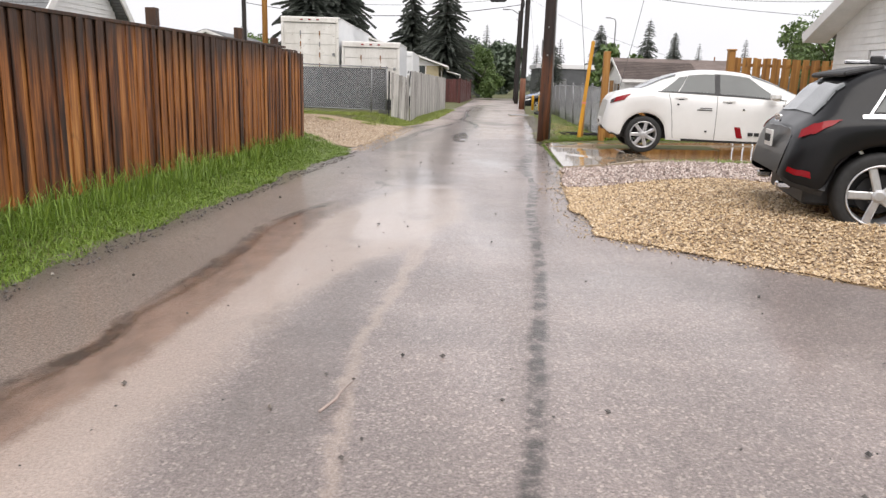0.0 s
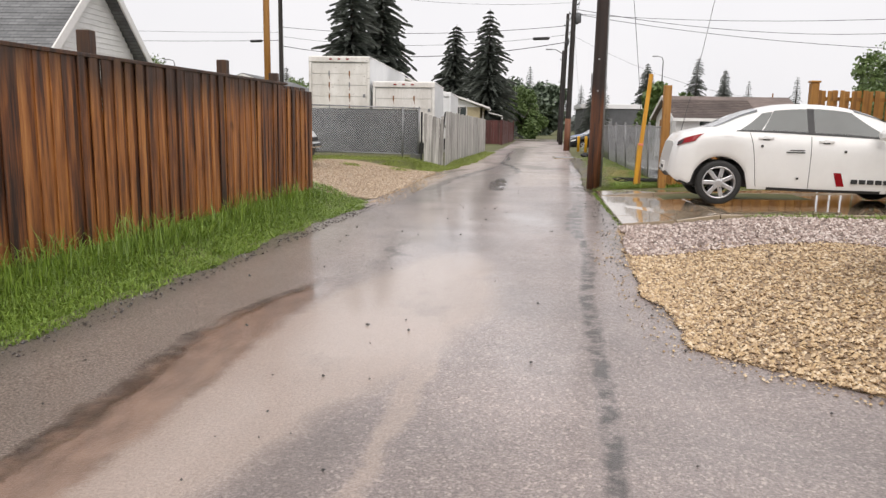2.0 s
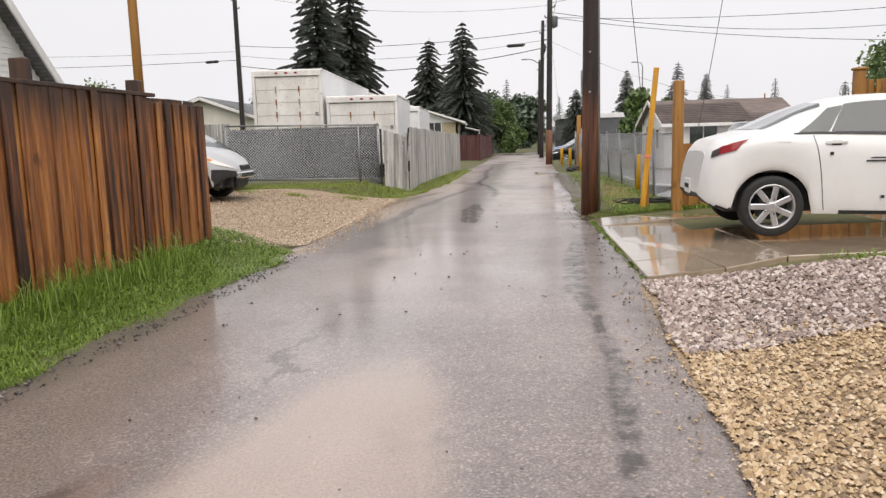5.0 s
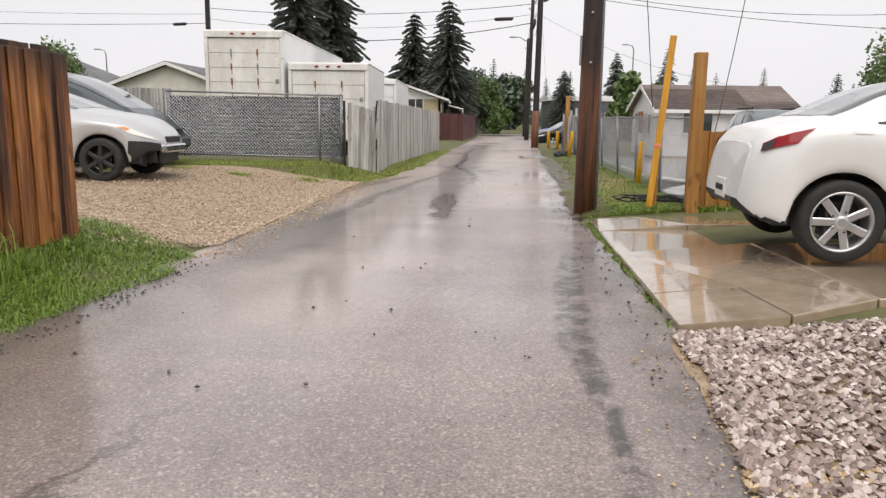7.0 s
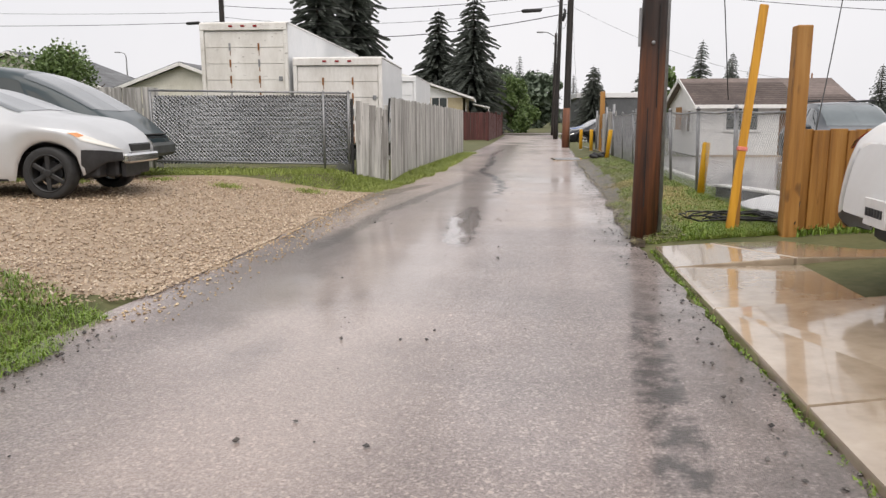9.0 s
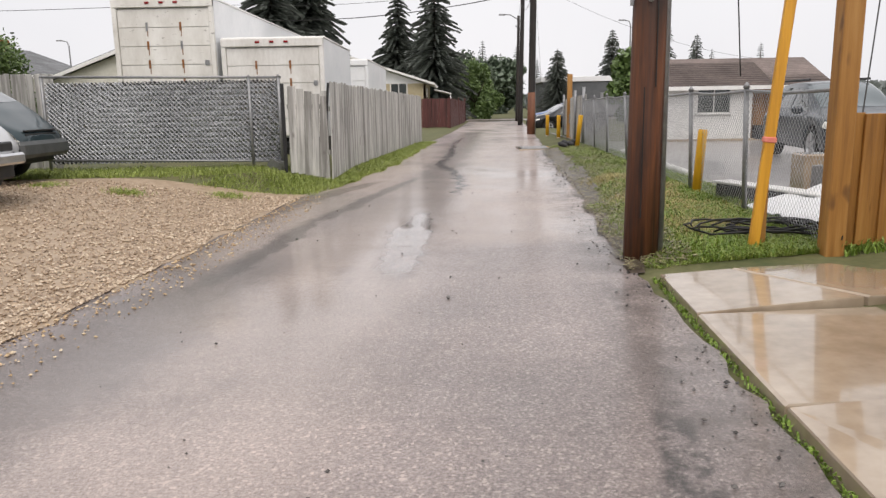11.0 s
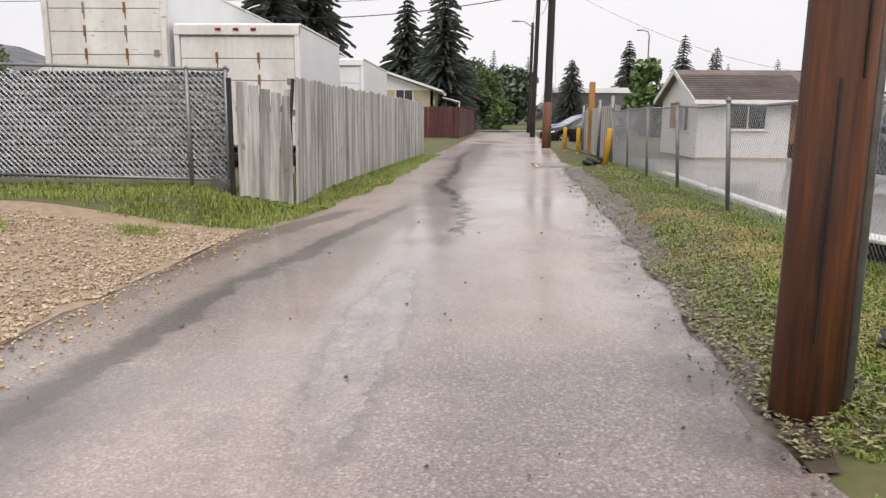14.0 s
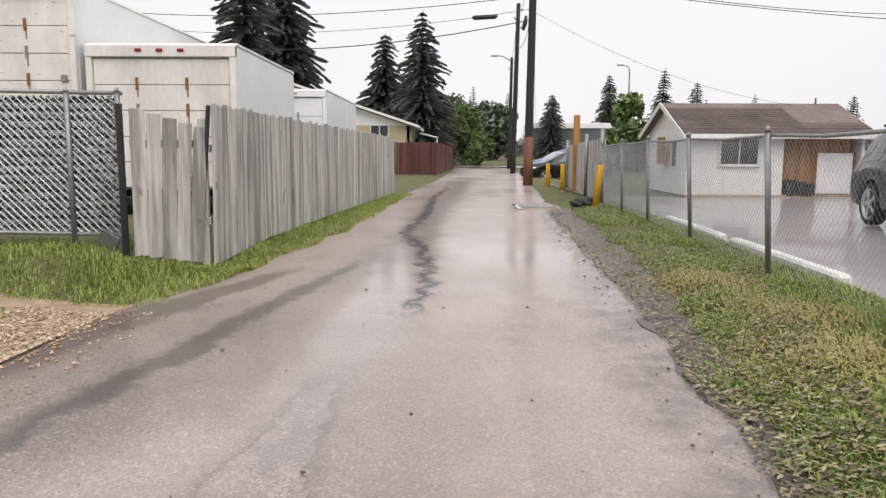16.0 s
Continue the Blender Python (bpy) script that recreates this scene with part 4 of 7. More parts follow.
# ---- truck bodies ----
def truck_body(x0, x1, y0, y1, z1, mat, side_mat, door_rows, hinges, label, rust=True):
    w, h, d, zb = x1 - x0, z1 - 0.75, y1 - y0, 0.75
    ob = thing("truck_body", label, "truck body", (x0, y0, 0.0), "white truck bodies")
    part("shell", block((w, d, h), (w / 2, d / 2 + 0.04, zb + h / 2), 0.03), side_mat, ob)
    part("chassis_skirt", block((w - 0.3, d - 0.4, 0.6), (w / 2, d / 2 + 0.1, 0.46), 0.02), BLACKIRON, ob, "dark chassis under the box")
    for s in (0, 1):
        part("corner_post", block((0.11, 0.1, h), (0.055 + s * (w - 0.11), -0.02, zb + h / 2), 0.015), mat, ob)
    part("header", block((w, 0.12, 0.2), (w / 2, -0.025, z1 - 0.1), 0.015), mat, ob)
    part("top_rail", block((w + 0.04, d, 0.05), (w / 2, d / 2 + 0.03, z1 + 0.012), 0.015), WHITETRIM, ob)
    top, bottom = z1 - 0.22, zb + 0.04
    rows = door_rows
    rh = (top - bottom) / rows
    for r in range(rows):
        p = part("door_panel", block((w - 0.24, 0.05, rh - 0.012), (w / 2, -0.0, bottom + rh * (r + 0.5)), 0.006), mat, ob)
        for k in range(hinges):
            hx = w * (k + 1) / (hinges + 1)
            part("hinge", block((0.05, 0.02, 0.2), (hx, -0.033, bottom + rh * r + (0.02 if r else 0.1)), 0.004), RUST if rust and (r + k) % 3 else GALV, p)
    for k in range(3):
        part("marker_lamp", block((0.11, 0.03, 0.05), (w * 0.36 + k * w * 0.14, -0.095, z1 - 0.09), 0.01), REDLENS if rust else AMBER, ob, "small red marker lamp")
    for k in range(hinges if rust else 0):
        hx = w * (k + 1) / (hinges + 1)
        for r in range(1, rows):
            part("rust_streak", block((0.02, 0.006, rh * 0.45), (hx + 0.01, -0.029, bottom + rh * r - rh * 0.25), 0.001), RUST, ob)
    part("latch", block((0.1, 0.03, 0.12), (w - 0.22, -0.04, zb + h * 0.55), 0.006), GALV, ob)
    part("bumper", block((w, 0.14, 0.16), (w / 2, -0.04, 0.56), 0.015), BLACKIRON, ob)
    return ob


truck_body(-7.36, -4.92, 32.8, 44.2, 4.08, PEELING, WHITECLEAN, 7, 2, "tall white weathered truck body with roll-up door")
truck_body(-4.8, -2.32, 32.85, 37.6, 3.13, WHITEPAINT, WHITECLEAN, 5, 2, "lower white truck body with rusty door hinges")
truck_body(-4.7, -2.25, 42.0, 49.3, 3.1, WHITECLEAN, WHITECLEAN, 4, 2, "white box truck body beyond the picket fence", False)


# ---- buildings ----
def window_unit(name, parent, w, h, at, rz=0.0, panes=2, mat=WHITETRIM):
    fr = new(name)
    fr.parent = parent
    fr.matrix_basis = pose(*at, 0, 0, rz)
    bm = bmesh.new()
    t = 0.08
    for s in (0, 1):
        box(bm, (t, 0.09, h), (-w / 2 + s * w, 0, 0), 0.006)
        box(bm, (w + t, 0.09, t), (0, 0, -h / 2 + s * h), 0.006)
    part("frame", bm, mat, fr)
    for k in range(panes):
        pw = (w - t) / panes
        part("pane", block((pw - 0.03, 0.015, h - t), (-w / 2 + t / 2 + pw * (k + 0.5), 0.012, 0), 0.002), GLASS, fr)
    for k in range(1, panes):
        part("mullion", block((0.05, 0.06, h - t), (-w / 2 + t / 2 + (w - t) / panes * k, -0.005, 0), 0.004), mat, fr)
    part("sill", block((w + 0.16, 0.14, 0.04), (0, -0.05, -h / 2 - 0.05), 0.006), mat, fr)
    return fr


def slope(name, a, b, c, d, thick, mat, parent):
    """A roof slab with corners a b c d (counter-clockwise from above)."""
    pts = [Vector(p) for p in (a, b, c, d)]
    n = (pts[1] - pts[0]).cross(pts[3] - pts[0]).normalized()
    vs = pts + [p - n * thick for p in pts]
    fs = [(0, 1, 2, 3), (7, 6, 5, 4)] + [(i, i + 4, (i + 1) % 4 + 4, (i + 1) % 4) for i in range(4)]
    return put_mesh(name, mesh_of(name, vs, fs, mat), parent)


def gable_wall(name, w, h, rise, thick, mat, parent, at):
    """A wall in the yz plane with a gable: w along y."""
    pr = [(0, 0), (w, 0), (w, h), (w / 2, h + rise), (0, h)]
    vs = [(0, y, z) for y, z in pr] + [(thick, y, z) for y, z in pr]
    fs = [tuple(reversed(range(5))), tuple(range(5, 10))] + [(i, (i + 1) % 5, (i + 1) % 5 + 5, i + 5) for i in range(5)]
    return put_mesh(name, mesh_of(name, vs, fs, mat), parent, at=at)


def courses(name, x0, x1, a, b, n, mat, parent, along="x"):
    """Shingle courses: thin lapped strips from the eave a=(u,z) to the ridge b."""
    for i in range(n):
        u0, z0 = a[0] + (b[0] - a[0]) * i / n, a[1] + (b[1] - a[1]) * i / n
        u1, z1 = a[0] + (b[0] - a[0]) * (i + 1.1) / n, a[1] + (b[1] - a[1]) * (i + 1.1) / n
        up = 0.028
        if along == "x":
            vs = [(x0, u0, z0 + up), (x1, u0, z0 + up), (x1, u1, z1 + 0.006), (x0, u1, z1 + 0.006), (x0, u0, z0 - 0.005), (x1, u0, z0 - 0.005)]
        else:
            vs = [(u0, x0, z0 + up), (u0, x1, z0 + up), (u1, x1, z1 + 0.006), (u1, x0, z1 + 0.006), (u0, x0, z0 - 0.005), (u0, x1, z0 - 0.005)]
        put_mesh(name, mesh_of(name, vs, [(0, 1, 2, 3), (4, 5, 1, 0)], mat), parent)


def lap_boards(parent, span_of, z0, z1, pitch, mat, plane, along):
    """Lap boards on a wall: span_of(z) gives the ends; plane is the wall's face, along 'x' (faces -y) or 'y+'/'y-' (faces +x/-x)."""
    me = mesh_of("lap_board", [(0, 0, 0), (1, 0, 0), (1, 0, 1), (0, 0, 1), (0, 1, 0), (1, 1, 0)], [(0, 1, 5, 4), (4, 5, 2, 3), (0, 4, 3), (1, 2, 5)], mat)
    z = z0
    while z < z1 - 0.02:
        a, b = span_of(z + pitch * 0.5)
        if b - a > 0.1:
            ob = new("lap_board", me)
            ob.parent = parent
            if along == "x":
                ob.matrix_basis = Matrix.Translation((b, plane, z)) @ Matrix.Rotation(math.pi, 4, "Z") @ Matrix.Diagonal((b - a, 0.022, pitch * 1.02, 1))
            elif along == "y+":
                ob.matrix_basis = Matrix.Translation((plane, b, z)) @ Matrix.Rotation(-math.pi / 2, 4, "Z") @ Matrix.Diagonal((b - a, 0.022, pitch * 1.02, 1))
            else:
                ob.matrix_basis = Matrix.Translation((plane, a, z)) @ Matrix.Rotation(math.pi / 2, 4, "Z") @ Matrix.Diagonal((b - a, 0.022, pitch * 1.02, 1))
        z += pitch


# small white garage behind the lot
GB = -0.62
ga = thing("garage_building", "small white-sided garage with brown shingle roof", "garage", (12.05, 54.0, GB))
D, WL, HT, RISE = 6.4, 8.0, 2.85, 1.45
part("front_wall", block((4.35, 0.14, HT), (2.175, 0.07, HT / 2), 0.008), SIDING, ga)
part("board_wall", block((3.2, 0.14, HT), (5.98, 0.5, HT / 2), 0.008), PLYWOOD, ga, "bare brown sheathing wall under the roof")
for k in range(18):
    part("board", block((0.165, 0.03, HT - 0.25), (4.52 + 0.172 * k, 0.41, HT / 2 - 0.1), 0.004), PLYWOOD, ga)
part("return_wall", block((0.12, 0.42, HT), (4.29, 0.28, HT / 2), 0.006), SIDING, ga)
gable_wall("side_wall", D, HT, RISE - 0.1, 0.14, SIDING, ga, pose(-0.004, 0.0, 0))
part("back_wall", block((WL, 0.14, HT), (WL / 2, D - 0.07, HT / 2), 0.008), SIDING, ga)
gable_wall("far_wall", D - 0.02, HT - 0.01, RISE - 0.12, 0.14, SIDING, ga, pose(WL - 0.14, 0.01, 0))
slope("roof", (-0.35, -0.5, HT - 0.1), (WL + 0.3, -0.5, HT - 0.1), (WL + 0.3, D / 2, HT + RISE), (-0.35, D / 2, HT + RISE), 0.12, SHINGLE_OLD, ga)
slope("roof", (-0.35, D / 2, HT + RISE), (WL + 0.3, D / 2, HT + RISE), (WL + 0.3, D + 0.5, HT - 0.1), (-0.35, D + 0.5, HT - 0.1), 0.12, SHINGLE_OLD, ga)
courses("shingle_course", -0.37, 5.3, (-0.52, HT - 0.1), (D / 2 * 0.8, HT - 0.1 + (RISE + 0.1) * 0.83), 11, SHINGLE, ga)
courses("shingle_course", 5.3, WL + 0.32, (-0.52, HT - 0.1), (D / 2 * 0.5, HT - 0.1 + (RISE + 0.1) * 0.54), 7, SHINGLE, ga)
part("fascia", block((WL + 0.66, 0.04, 0.2), (WL / 2 - 0.02, -0.53, HT - 0.2), 0.006), WHITETRIM, ga)
for s in (-1, 1):
    L = math.hypot(D / 2 + 0.5, RISE + 0.1)
    part("rake_board", block((0.05, L, 0.22), (-0.37, D / 2 + s * (D / 4 + 0.25), HT + RISE / 2 - 0.12), 0.006, Euler((-s * math.atan2(RISE + 0.1, D / 2 + 0.5), 0, 0))), WHITETRIM, ga)
lap_boards(ga, lambda z: (0.0, 4.35) if z < 1.3 or z > 2.68 else (0.0, 1.4), 0.0, HT - 0.1, 0.14, WHITETRIM, -0.003, "x")
lap_boards(ga, lambda z: (3.3, 4.35), 1.26, 2.68, 0.142, WHITETRIM, -0.003, "x")
window_unit("window", ga, 1.75, 1.25, (2.35, -0.03, 2.0))
window_unit("side_window", ga, 0.8, 1.2, (-0.05, 1.6, 1.85), 90, 1)
part("porch_board", block((0.05, 1.2, 1.3), (-0.3, 3.0, 2.0), 0.01), TREATED, ga, "orange timber screen at the side")
part("white_panel", block((1.6, 0.08, 1.85), (6.85, 0.33, 1.0), 0.01), WHITECLEAN, ga, "white sheet leaning on the wall")
for s in (0, 1):
    part("panel_trim", block((0.09, 0.06, 1.95), (6.0 + 1.75 * s, 0.35, 1.0), 0.006), TREATED, ga)
part("vent_pipe", block((0.08, 0.08, 0.35), (7.2, D / 2, HT + RISE + 0.1), 0.02), RUST, ga)
part("footing", block((WL, 0.2, 0.2), (WL / 2, 0.05, -0.05), 0.02), CONCRETE, ga)
for k, (bx, bz) in enumerate(((4.75, 0.5), (5.2, 0.42), (5.6, 0.35))):
    cr = thing("black_bin", "black plastic storage bin against the garage", "bin", (12.05 + bx, 54.0 + 0.1, GB), "black bins")
    part("tub", block((0.4, 0.4, bz + 0.15), (0, 0, (bz + 0.15) / 2), 0.03), PLASTIC, cr)
    part("lid", block((0.44, 0.44, 0.06), (0, 0, bz + 0.18), 0.02), PLASTIC, cr)

# cream house behind the cedar fence: gable end to the lane
hl = thing("house", "cream-sided house with grey shingle roof and white gable", "house", (-12.9, 24.2, 0.35))
gable_wall("gable_wall", 5.2, 3.3, 2.55, 0.18, SIDING, hl, pose(-0.18, 0, 0))
part("front_wall", block((12, 0.18, 3.3), (-6.18, 0.09, 1.65), 0.008), SIDING_CREAM, hl)
part("back_wall", block((12, 0.18, 3.3), (-6.18, 5.11, 1.65), 0.008), SIDING_CREAM, hl)
slope("roof", (-12.5, -0.6, 3.05), (0.45, -0.6, 3.05), (0.45, 2.6, 6.0), (-12.5, 2.6, 6.0), 0.14, SHINGLE_GREY, hl)
slope("roof", (-12.5, 2.6, 6.0), (0.45, 2.6, 6.0), (0.45, 5.8, 3.05), (-12.5, 5.8, 3.05), 0.14, SHINGLE_GREY, hl)
courses("shingle_course", -12.5, 0.47, (-0.62, 3.05), (2.6, 6.01), 15, SHINGLE_GREY, hl)
for s in (-1, 1):
    L = math.hypot(3.2, 2.95)
    part("rake_board", block((0.06, L, 0.26), (0.47, 2.6 + s * 1.6, 4.42), 0.008, Euler((-s * math.atan2(2.95, 3.2), 0, 0))), WHITETRIM, hl)
part("gutter", block((12.9, 0.13, 0.12), (-6.0, -0.66, 3.0), 0.03), WHITETRIM, hl)
tube_ob("downpipe", [(-0.1, -0.6, 3.05), (-0.05, -0.1, 2.75), (-0.05, -0.06, 0.1)], 0.05, WHITETRIM, hl)

lap_boards(hl, lambda z: (0.0, 5.2) if z < 3.3 else (2.6 * (z - 3.3) / 2.55, 5.2 - 2.6 * (z - 3.3) / 2.55), 0.4, 5.8, 0.17, WHITETRIM, 0.003, "y+")
lap_boards(hl, lambda z: (-12.0, -0.1), 0.4, 3.0, 0.17, SIDING_CREAM, -0.003, "x")

# garage at the gravel pad, gable with overhead door to the lane
gr = thing("house_garage", "white lap-sided garage with panelled overhead door", "garage", (9.75, 11.2, 0.15))
gable_wall("front_wall", 8.7, 3.05, 1.9, 0.2, SIDING, gr, pose(0, 0, 0))
part("side_wall", block((7, 0.2, 3.05), (3.7, 8.6, 1.52), 0.008), SIDING, gr)
part("near_side_wall", block((7, 0.2, 3.05), (3.7, 0.1, 1.52), 0.008), SIDING, gr)
slope("roof", (-0.6, 9.2, 2.85), (-0.6, 4.35, 5.1), (7.5, 4.35, 5.1), (7.5, 9.2, 2.85), -0.14, SHINGLE_GREY, gr)
slope("roof", (-0.6, 4.35, 5.1), (-0.6, -0.5, 2.85), (7.5, -0.5, 2.85), (7.5, 4.35, 5.1), -0.14, SHINGLE_GREY, gr)
for s in (-1, 1):
    L = math.hypot(4.85, 2.25)
    part("rake_board", block((0.06, L, 0.26), (-0.63, 4.35 + s * 2.42, 3.95), 0.008, Euler((-s * math.atan2(2.25, 4.85), 0, 0))), WHITETRIM, gr)
    part("soffit", block((0.58, L, 0.03), (-0.3, 4.35 + s * 2.42, 3.86), 0.003, Euler((-s * math.atan2(2.25, 4.85), 0, 0))), WHITETRIM, gr)
dr = part("overhead_door", block((0.06, 5.0, 2.3), (-0.02, 4.4, 1.3), 0.006), WHITECLEAN, gr)
for r in range(4):
    for c in range(5):
        part("door_panel", block((0.03, 0.86, 0.46), (-0.06, 2.4 + c * 1.0, 0.45 + r * 0.57), 0.012), WHITECLEAN, dr)
part("door_trim", block((0.08, 5.4, 0.14), (-0.04, 4.4, 2.53), 0.008), WHITETRIM, gr)
for s in (0, 1):
    part("door_trim", block((0.08, 0.14, 2.45), (-0.04, 1.78 + 5.24 * s, 1.25), 0.008), WHITETRIM, gr)

lap_boards(gr, lambda z: (7.1, 8.7) if z < 3.05 else (4.35 * (z - 3.05) / 1.9, 8.7 - 4.35 * (z - 3.05) / 1.9), 0.0, 4.8, 0.155, WHITETRIM, -0.003, "y-")
lap_boards(gr, lambda z: (0.0, 8.7), 2.62, 3.05, 0.155, WHITETRIM, -0.004, "y-")

# tan house beyond the red fence
th = thing("tan_house", "tan stucco bungalow with low white-edged roof", "house", (-1.2, 72.0, -0.3))
part("front_wall", block((10, 0.2, 3.3), (-5.0, 0.1, 1.65), 0.01), TAN, th)
part("side_wall", block((0.2, 11, 3.3), (-0.1, 5.5, 1.65), 0.01), TAN, th)
slope("roof", (-10.5, -0.6, 7.0), (0.7, -0.6, 3.3), (0.7, 11.8, 3.3), (-10.5, 11.8, 7.0), 0.16, WHITETRIM, th)
vs = [(-9.8, 0.0, 3.3), (-0.1, 0.0, 3.3), (-9.8, 0.0, 6.5), (-9.8, 0.18, 3.3), (-0.1, 0.18, 3.3), (-9.8, 0.18, 6.5)]
put_mesh("gable_panel", mesh_of("gable_panel", vs, [(0, 1, 2), (5, 4, 3), (0, 3, 4, 1), (1, 4, 5, 2), (2, 5, 3, 0)], WHITECLEAN), th, "white boarded gable triangle")
window_unit("window", th, 1.25, 1.15, (-2.05, -0.02, 2.75))
window_unit("side_window", th, 1.0, 1.2, (0.03, 1.3, 2.3), 90, 1)
part("awning", block((1.5, 6.0, 0.1), (1.2, 9.0, 2.75), 0.02, Euler((0, radians(14), 0))), WHITETRIM, th)
tube_ob("awning_post", [(1.85, 6.2, 0.0), (1.85, 6.2, 2.6)], 0.05, WHITETRIM, th)

# low dark building far down on the other side
db = thing("warehouse", "long low dark grey building with pale flat roof edge", "building", (11.5, 104.0, -0.2))
part("wall", block((26, 10, 4.0), (13, 5, 2.0), 0.02), DARKWALL, db)
part("roof_edge", block((26.6, 10.4, 0.6), (13, 5, 4.2), 0.04), WHITECLEAN, db, "white metal roof edge")
for k in range(4):
    dd = part("loading_door", block((2.6, 0.1, 2.6), (2.5 + 5.5 * k, -0.04, 1.3), 0.02), GALV, db)


def far_house(x, y, w, d, h, rise, wall, roof, label, z=0.0):
    ob = thing("far_house", label, "house", (x, y, z))
    pr = [(0, 0), (w, 0), (w, h), (w / 2, h + rise), (0, h)]
    vs = [(u, 0, v) for u, v in pr] + [(u, d, v) for u, v in pr]
    fs = [tuple(range(5)), tuple(reversed(range(5, 10)))] + [((i + 1) % 5, i, i + 5, (i + 1) % 5 + 5) for i in range(5)]
    put_mesh("wall", mesh_of("wall", vs, fs, wall), ob)
    o = 0.5
    rz = h + rise + 0.12
    slope("roof", (-o, -o, h - rise * o / w * 2 + 0.1), (w / 2, -o, rz), (w / 2, d + o, rz), (-o, d + o, h - rise * o / w * 2 + 0.1), -0.14, roof, ob)
    slope("roof", (w / 2, -o, rz), (w + o, -o, h - rise * o / w * 2 + 0.1), (w + o, d + o, h - rise * o / w * 2 + 0.1), (w / 2, d + o, rz), -0.14, roof, ob)
    L = math.hypot(w / 2 + o, rise + 0.2)
    for s in (-1, 1):
        part("rake_board", block((L, 0.08, 0.22), (w / 2 + s * (w / 4 + o / 2), -o - 0.02, h + rise / 2), 0.01, Euler((0, s * math.atan2(rise + 0.2, w / 2 + o), 0))), WHITETRIM, ob)
    return ob


f1 = far_house(-24.6, 62.0, 9.5, 14, 3.2, 1.7, SIDING_CREAM, SHINGLE_GREY, "cream gabled house with grey roof beyond the gate")
window_unit("window", f1, 1.4, 1.1, (3.0, -0.05, 1.8))
f2 = far_house(-46.0, 72.0, 16, 12, 3.6, 3.0, SIDING_CREAM, SHINGLE_GREY, "distant house with grey shingle roof and chimney")
part("chimney", block((0.9, 0.9, 1.8), (10.5, 4, 6.2), 0.03), RUST, f2)
window_unit("window", f2, 1.8, 1.2, (5.0, -0.05, 2.0))
f3 = far_house(-13.5, 118.0, 12, 10, 3.4, 2.2, SIDING, SHINGLE_GREY, "distant white house past the cross street", -0.3)


# ---- cars ----
def wheel(name, parent, x, y, r, width, side, spokes, rim_mat, label=""):
    """A wheel on a car: tyre, with rim and hub under it. side: -1 right, 1 left."""
    ty_prof = [(0.70, -0.42), (0.9, -0.5), (0.985, -0.4), (1.0, -0.2), (1.0, 0.2), (0.985, 0.4), (0.9, 0.5), (0.70, 0.42)]
    vs, fs, n = [], [], 40
    for k in range(n):
        a = 2 * math.pi * k / n
        for q, w in ty_prof:
            vs.append((q * r * math.cos(a), w * width * side, q * r * math.sin(a)))
    m = len(ty_prof)
    for k in range(n):
        for j in range(m - 1):
            a, b = k * m + j, ((k + 1) % n) * m + j
            fs.append((a, b, b + 1, a + 1))
    ty = put_mesh(name, mesh_of("tyre", vs, fs, RUBBER, True), parent, label, pose(x, y, r))
    # rim: barrel, lip and spokes
    prof = [(0.70, 0.43), (0.73, 0.46), (0.68, 0.44), (0.64, 0.2), (0.6, -0.3)]
    vs, fs = [], []
    for k in range(n):
        a = 2 * math.pi * k / n
        for q, w in prof:
            vs.append((q * r * math.cos(a), w * width * side, q * r * math.sin(a)))
    m = len(prof)
    for k in range(n):
        for j in range(m - 1):
            a, b = k * m + j, ((k + 1) % n) * m + j
            fs.append((a, b, b + 1, a + 1))
    rim = put_mesh("rim", mesh_of("rim", vs, fs, rim_mat, True), ty)
    put_mesh("brake_disc", mesh_of("brake_disc", *tube([(0, -0.05 * width * side, 0), (0, 0.02 * width * side, 0)], 0.45 * r, 24), BLACKIRON), ty)
    bm = bmesh.new()
    for k in range(spokes):
        a = 2 * math.pi * (k + 0.5) / spokes
        vs1 = box(bm, (0.62 * r, 0.09 * width, 0.15 * r), (0.36 * r, 0.34 * width * side, 0), 0.01)
        for v in vs1:
            if v.is_valid:
                f = max(v.co.x / (0.67 * r), 0.0)
                v.co.z *= 1.25 - 0.45 * abs(f - 0.1) + 0.45 * f * f
                v.co.y += side * width * 0.09 * math.sin(f * 3.1)
        bmesh.ops.rotate(bm, cent=(0, 0, 0), matrix=Euler((0, a, 0)).to_matrix(), verts=[v for v in vs1 if v.is_valid])
    vs, fs = tube([(0, 0.25 * width * side, 0), (0, 0.45 * width * side, 0), (0, 0.48 * width * side, 0)], [0.17 * r, 0.16 * r, 0.1 * r], 16)
    off = [bm.verts.new(v) for v in vs]
    for f in fs:
        bm.faces.new([off[i] for i in f])
    part("spokes", bm, rim_mat, rim)
    bm = bmesh.new()
    for k in range(5):
        a = 2 * math.pi * k / 5
        box(bm, (0.045 * r, 0.05 * width, 0.045 * r), (0.25 * r * math.cos(a), 0.43 * width * side, 0.25 * r * math.sin(a)), 0.004)
    part("wheel_nuts", bm, BLACKIRON, rim)
    return ty


